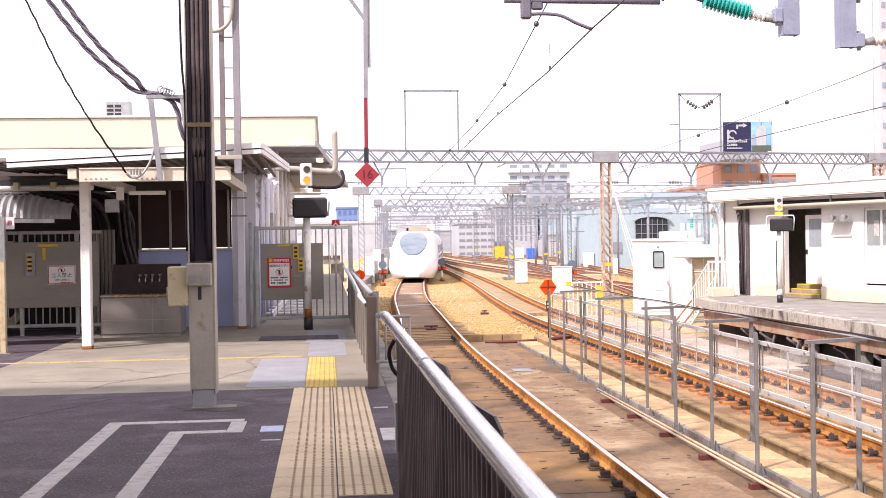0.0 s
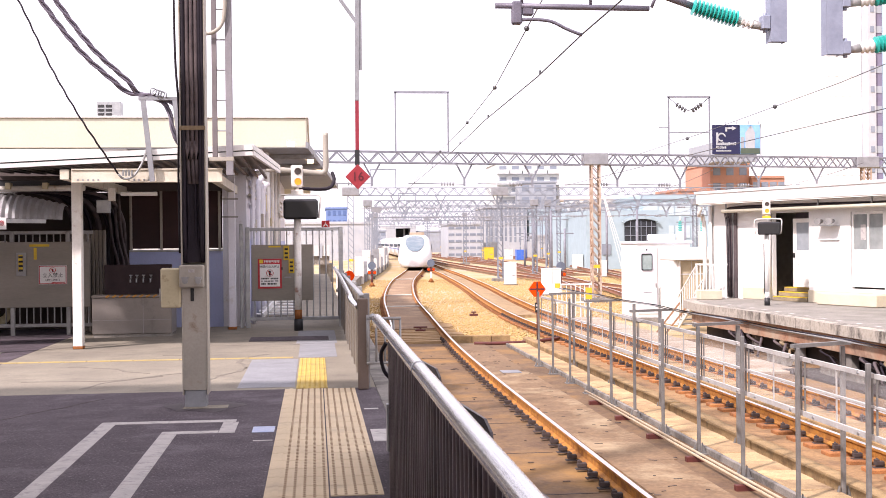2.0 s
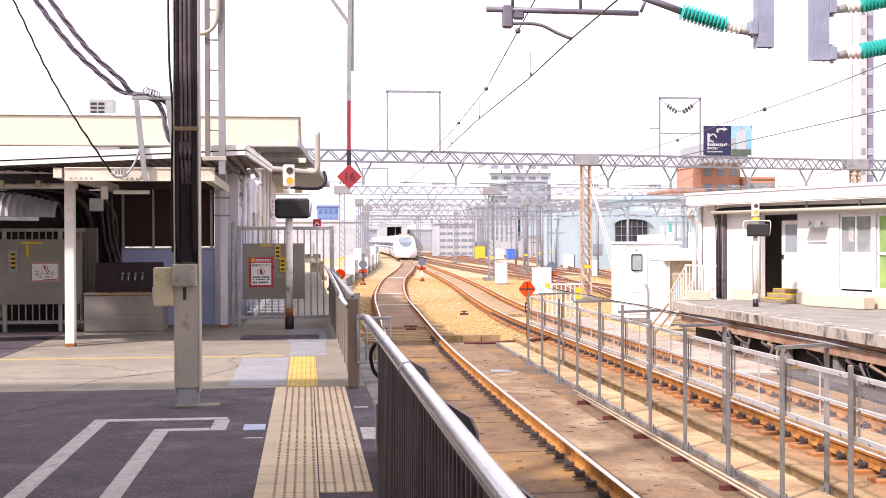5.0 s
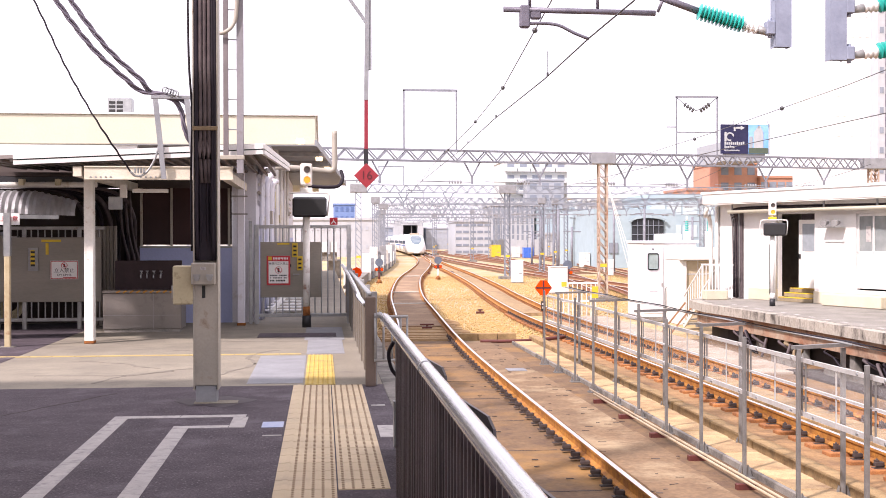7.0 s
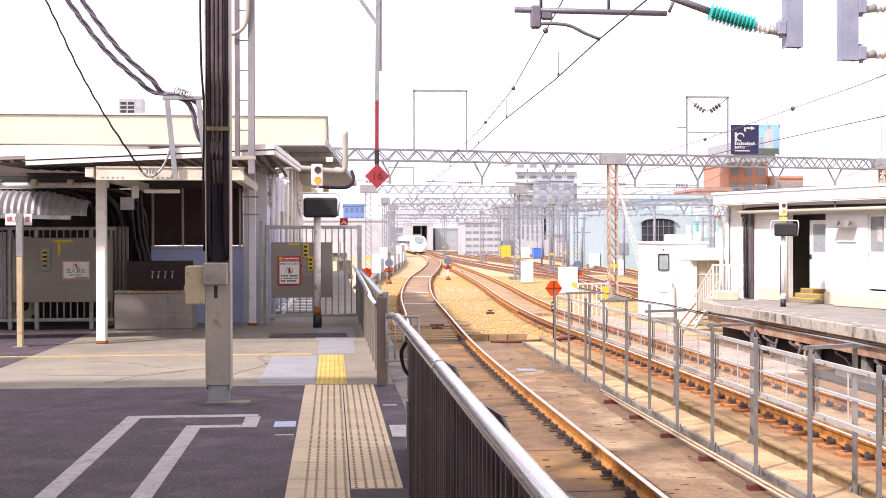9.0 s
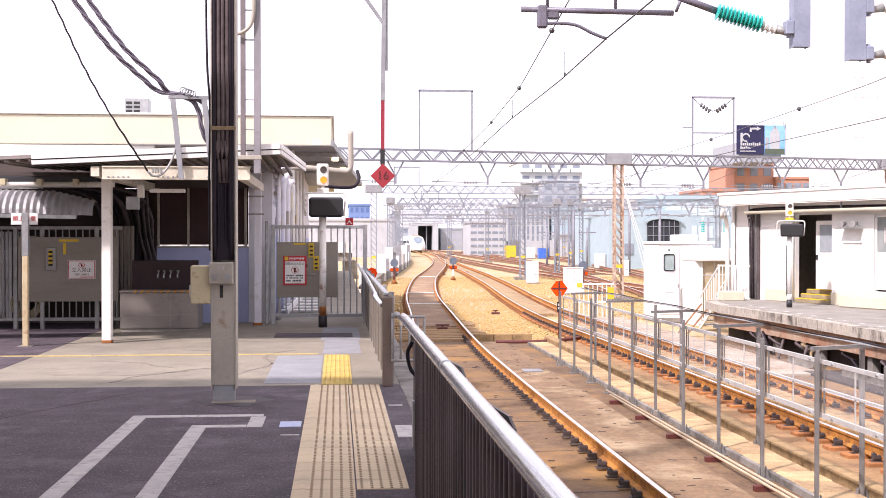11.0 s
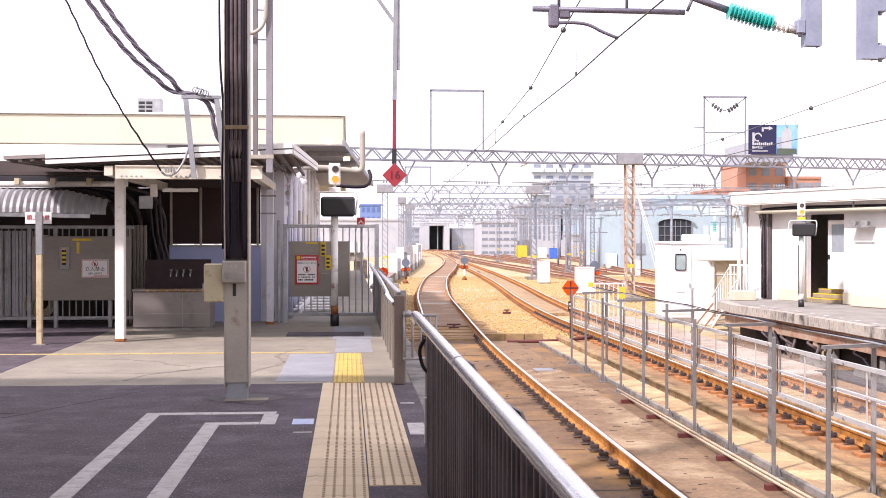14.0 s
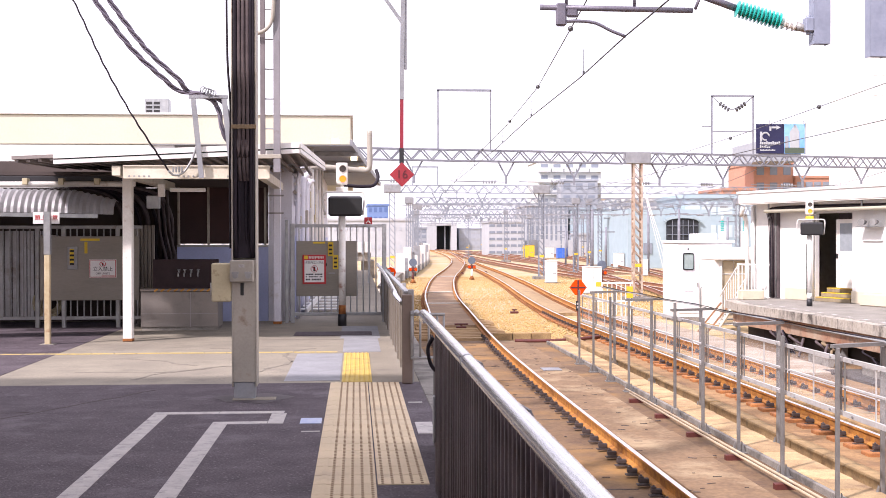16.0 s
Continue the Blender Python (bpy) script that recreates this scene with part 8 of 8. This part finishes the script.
    # elevated road and walls along the left
    v = thing("viaduct", "grey concrete viaduct beyond the platform end", "viaduct")
    part("deck", bmesh_box(-60, 1.2, 92, 101, -0.1, 0.55), OLD_CONCRETE, v)
    part("parapet", bmesh_box(-60, 1.2, 91.8, 92, 0.55, 1.35), pale("parapet_grey", (0.55, 0.55, 0.54)), v)
    for i in range(16):
        part("pier", bmesh_box(-58 + i * 3.9, -57 + i * 3.9, 93, 99, BED_Z - 3, -0.1), OLD_CONCRETE, v)
    for i in range(40):
        part("parapet_post", bmesh_box(-58 + i * 1.5, -57.85 + i * 1.5, 91.7, 91.8, 0.4, 1.5), PALE_GREY, v)
    # red plate lamp beyond the gate
    r = thing("red_route_sign", "small red plate sign with a white figure", "sign", (0.33, 40, 2.03))
    part("plate", bmesh_box(0, 0.26, 0, 0.04, 0, 0.24, 0.01), RED, r)
    part("mark", bar_mesh((0.13, -0.005, 0.2), (0.13, -0.005, 0.12), 0.01, 0.03), WHITE, r)
    part("mark", bar_mesh((0.13, -0.005, 0.13), (0.05, -0.005, 0.04), 0.01, 0.03), WHITE, r)
    part("mark", bar_mesh((0.13, -0.005, 0.13), (0.21, -0.005, 0.04), 0.01, 0.03), WHITE, r)
    part("stem", bmesh_box(0.11, 0.15, 0.04, 0.08, -1.93, 0.2), GALV, r)


distance()


def roof_over():
    """An unseen station roof above and behind the camera, added to shade the near platform."""
    t = thing("station_roof", "broad unseen canopy added over the platform behind the view for shade", "canopy", kind="structure")
    part("roof_slab", bmesh_box(-14, -0.9, -40, 10.6, 4.6, 4.8), WHITE_WORN, t)
    for y in (-4, -14, -24):
        part("column", bmesh_box(-3.6, -3.3, y, y + 0.3, 0, 4.6, 0.02), BEIGE_STEEL, t)


roof_over()


# ---- the train ----
def car_section(w, h, n=18):
    """Half-rounded car cross-section, from the skirt on one side over the roof to the other."""
    pts = []
    for k in range(n + 1):
        a = math.pi * k / n
        c, s = math.cos(a), math.sin(a)
        z = h * max(0.0, s) ** 0.62
        pts.append((w / 2 * math.copysign(abs(c) ** 0.34, c) * (0.84 + 0.16 * min(1.0, z / 0.9)), z))
    return pts


def train_cars():
    L, W, H = 25.0, 3.36, 3.26
    cars = []
    bz = 0.14
    # tail car with its long rounded nose, looking to -y; the origin lies on the rail under the nose tip
    t = thing("train_car", "white bullet-train end car with a long rounded nose", "train", group="cars of the train")
    bm = bmesh.new()
    rings = []
    steps = [0.0, 0.04, 0.12, 0.25, 0.45, 0.7, 1.0, 1.35, 1.7, 2.1, 2.6, 3.1, 3.6, 4.2, 4.8, 5.5, 6.2, 7.0, 8.0, 25.0]
    for s in steps:
        wf = 0.30 + 0.70 * math.sqrt(max(0.0, 1 - (1 - min(1, s / 2.4)) ** 2))
        hf = 0.34 + 0.66 * (math.sin(min(1.0, s / 8.0) * math.pi / 2)) ** 0.9
        low = 0.12 * (1 - min(1, s / 1.0))
        rings.append([bm.verts.new((x * wf, s, bz + low + (z - 0) * (hf if z > 0 else 1))) for x, z in car_section(W, H)])
    for a, b in zip(rings, rings[1:]):
        for i in range(len(a) - 1):
            bm.faces.new((a[i], a[i + 1], b[i + 1], b[i])).smooth = True
        bm.faces.new((a[-1], a[0], b[0], b[-1]))
    bm.faces.new(rings[0])
    bm.faces.new(rings[-1])
    part("body", bm, TRAIN_WHITE, t, "glossy white body shell")
    # cab window: a rounded dark pane on the slope
    bm = bmesh.new()
    grid = []
    for i in range(13):
        s = 0.95 + 5.0 * i / 12
        half = 0.95 * math.sqrt(max(0.02, 1 - ((i - 6) / 6.3) ** 2))
        wf = 0.30 + 0.70 * math.sqrt(max(0.0, 1 - (1 - min(1, s / 2.4)) ** 2))
        hf = 0.34 + 0.66 * (math.sin(min(1.0, s / 8.0) * math.pi / 2)) ** 0.9
        row = []
        for k in range(7):
            x = half * (k - 3) / 3
            c = min(1.0, abs(x) / (W * wf / 2)) ** (1 / 0.34)
            z = H * hf * max(0, math.sqrt(max(0, 1 - c * c))) ** 0.62
            row.append(bm.verts.new((x, s - 0.1, bz + z + 0.04)))
        grid.append(row)
    for a, b in zip(grid, grid[1:]):
        for k in range(6):
            bm.faces.new((a[k], a[k + 1], b[k + 1], b[k])).smooth = True
    w = part("cab_window", bm, mat("cab_glass", (0.2, 0.24, 0.27), (0.1, 0.15, 0.19), 0.12, scale=0.9, fine=4, bump=0, spec=0.25), t, "curved grey cab window")
    part("skirt", bmesh_box(-1.05, 1.05, 2.2, 24.6, 0.05, bz + 0.02), DARK, t, "dark underframe")
    for s in (-1, 1):
        bm = bmesh.new()
        bmesh.ops.create_uvsphere(bm, u_segments=10, v_segments=6, radius=0.16, matrix=Matrix.Translation((s * 1.02, 1.55, 1.02)))
        part("tail_lamp", bm, mat("lamp_glass", (0.6, 0.6, 0.58), (0.5, 0.5, 0.5), 0.1, bump=0) if s < 0 else bpy.data.materials["lamp_glass"], t)
        part("stripe", bmesh_box(s * 1.685 - 0.006, s * 1.685 + 0.006, 9.5, 24.9, 1.35, 1.55), TRAIN_BLUE, t, "blue side stripe")
        for i in range(9):
            part("side_window", bmesh_box(s * 1.68 - 0.01, s * 1.68 + 0.01, 11 + i * 1.5, 11.9 + i * 1.5, 1.75, 2.35), PANE, t)
    part("roof_hatch", bmesh_box(-0.7, 0.9, 13.0, 15.5, H + bz - 0.1, H + bz + 0.3, 0.05), mat("tan_fairing", (0.4, 0.31, 0.22), (0.32, 0.25, 0.18), 0.6), t, "cream roof fairing")
    cars.append(t)
    # middle car
    m = thing("train_car", "white bullet-train middle car with side windows", "train", group="cars of the train")
    bm = bmesh.new()
    sec = car_section(W, H)
    ra = [bm.verts.new((x, 0.15, bz + z)) for x, z in sec]
    rb = [bm.verts.new((x, 24.85, bz + z)) for x, z in sec]
    for i in range(len(ra) - 1):
        bm.faces.new((ra[i], ra[i + 1], rb[i + 1], rb[i])).smooth = True
    bm.faces.new((ra[-1], ra[0], rb[0], rb[-1]))
    bm.faces.new(ra)
    bm.faces.new(rb)
    part("body", bm, TRAIN_WHITE, m)
    part("skirt", bmesh_box(-1.2, 1.2, 0.3, 24.7, 0.05, bz + 0.02), DARK, m, "dark underframe")
    for s in (-1, 1):
        part("stripe", bmesh_box(s * 1.685 - 0.006, s * 1.685 + 0.006, 0.3, 24.7, 1.35, 1.55), TRAIN_BLUE, m, "blue side stripe")
        for i in range(15):
            part("side_window", bmesh_box(s * 1.68 - 0.01, s * 1.68 + 0.01, 1.3 + i * 1.5, 2.2 + i * 1.5, 1.75, 2.35), PANE, m)
    part("gangway", bmesh_box(-0.7, 0.7, -0.15, 0.15, 0.4, 2.7), DARK, m)
    part("roof_unit", bmesh_box(-0.9, 0.9, 8, 16, H + bz - 0.08, H + bz + 0.2, 0.05), WHITE_WORN, m)
    cars.append(m)
    for i in range(6):
        cars.append(copy_thing(m, pose(0, 0, 0)))
    return cars


CARS = train_cars()


def along(pts, s):
    for a, b in zip(pts, pts[1:]):
        L = (b - a).length
        if s <= L:
            return a.lerp(b, s / L)
        s -= L
    return pts[-1]


def motions():
    """The train draws away along its track and round the curve."""
    start = 0.0
    for a, b in zip(PA, PA[1:]):
        if b.y > 80.5:
            start += (b - a).length * (80.5 - a.y) / (b.y - a.y)
            break
        start += (b - a).length
    stops = [(0, 0), (1, 18.5), (2, 37), (3, 55.5), (4, 73.5), (5, 91), (6, 108), (7, 124), (8, 141), (9, 157), (10, 174), (11, 190), (12, 206), (13, 222), (14, 238), (15, 254), (16, 270)]
    for i, car in enumerate(CARS):
        rows = []
        for t, d in stops:
            s0 = start + d + i * 25.0
            a, b = along(PA, s0 + 2.5), along(PA, s0 + 22.5)
            e = (b - a).normalized()
            o = a - e * 2.5
            rows.append((t, Matrix.Translation((o.x, o.y, RAIL_Z)) @ Matrix.Rotation(math.atan2(-e.x, e.y), 4, "Z")))
        walk(car, rows)


motions()
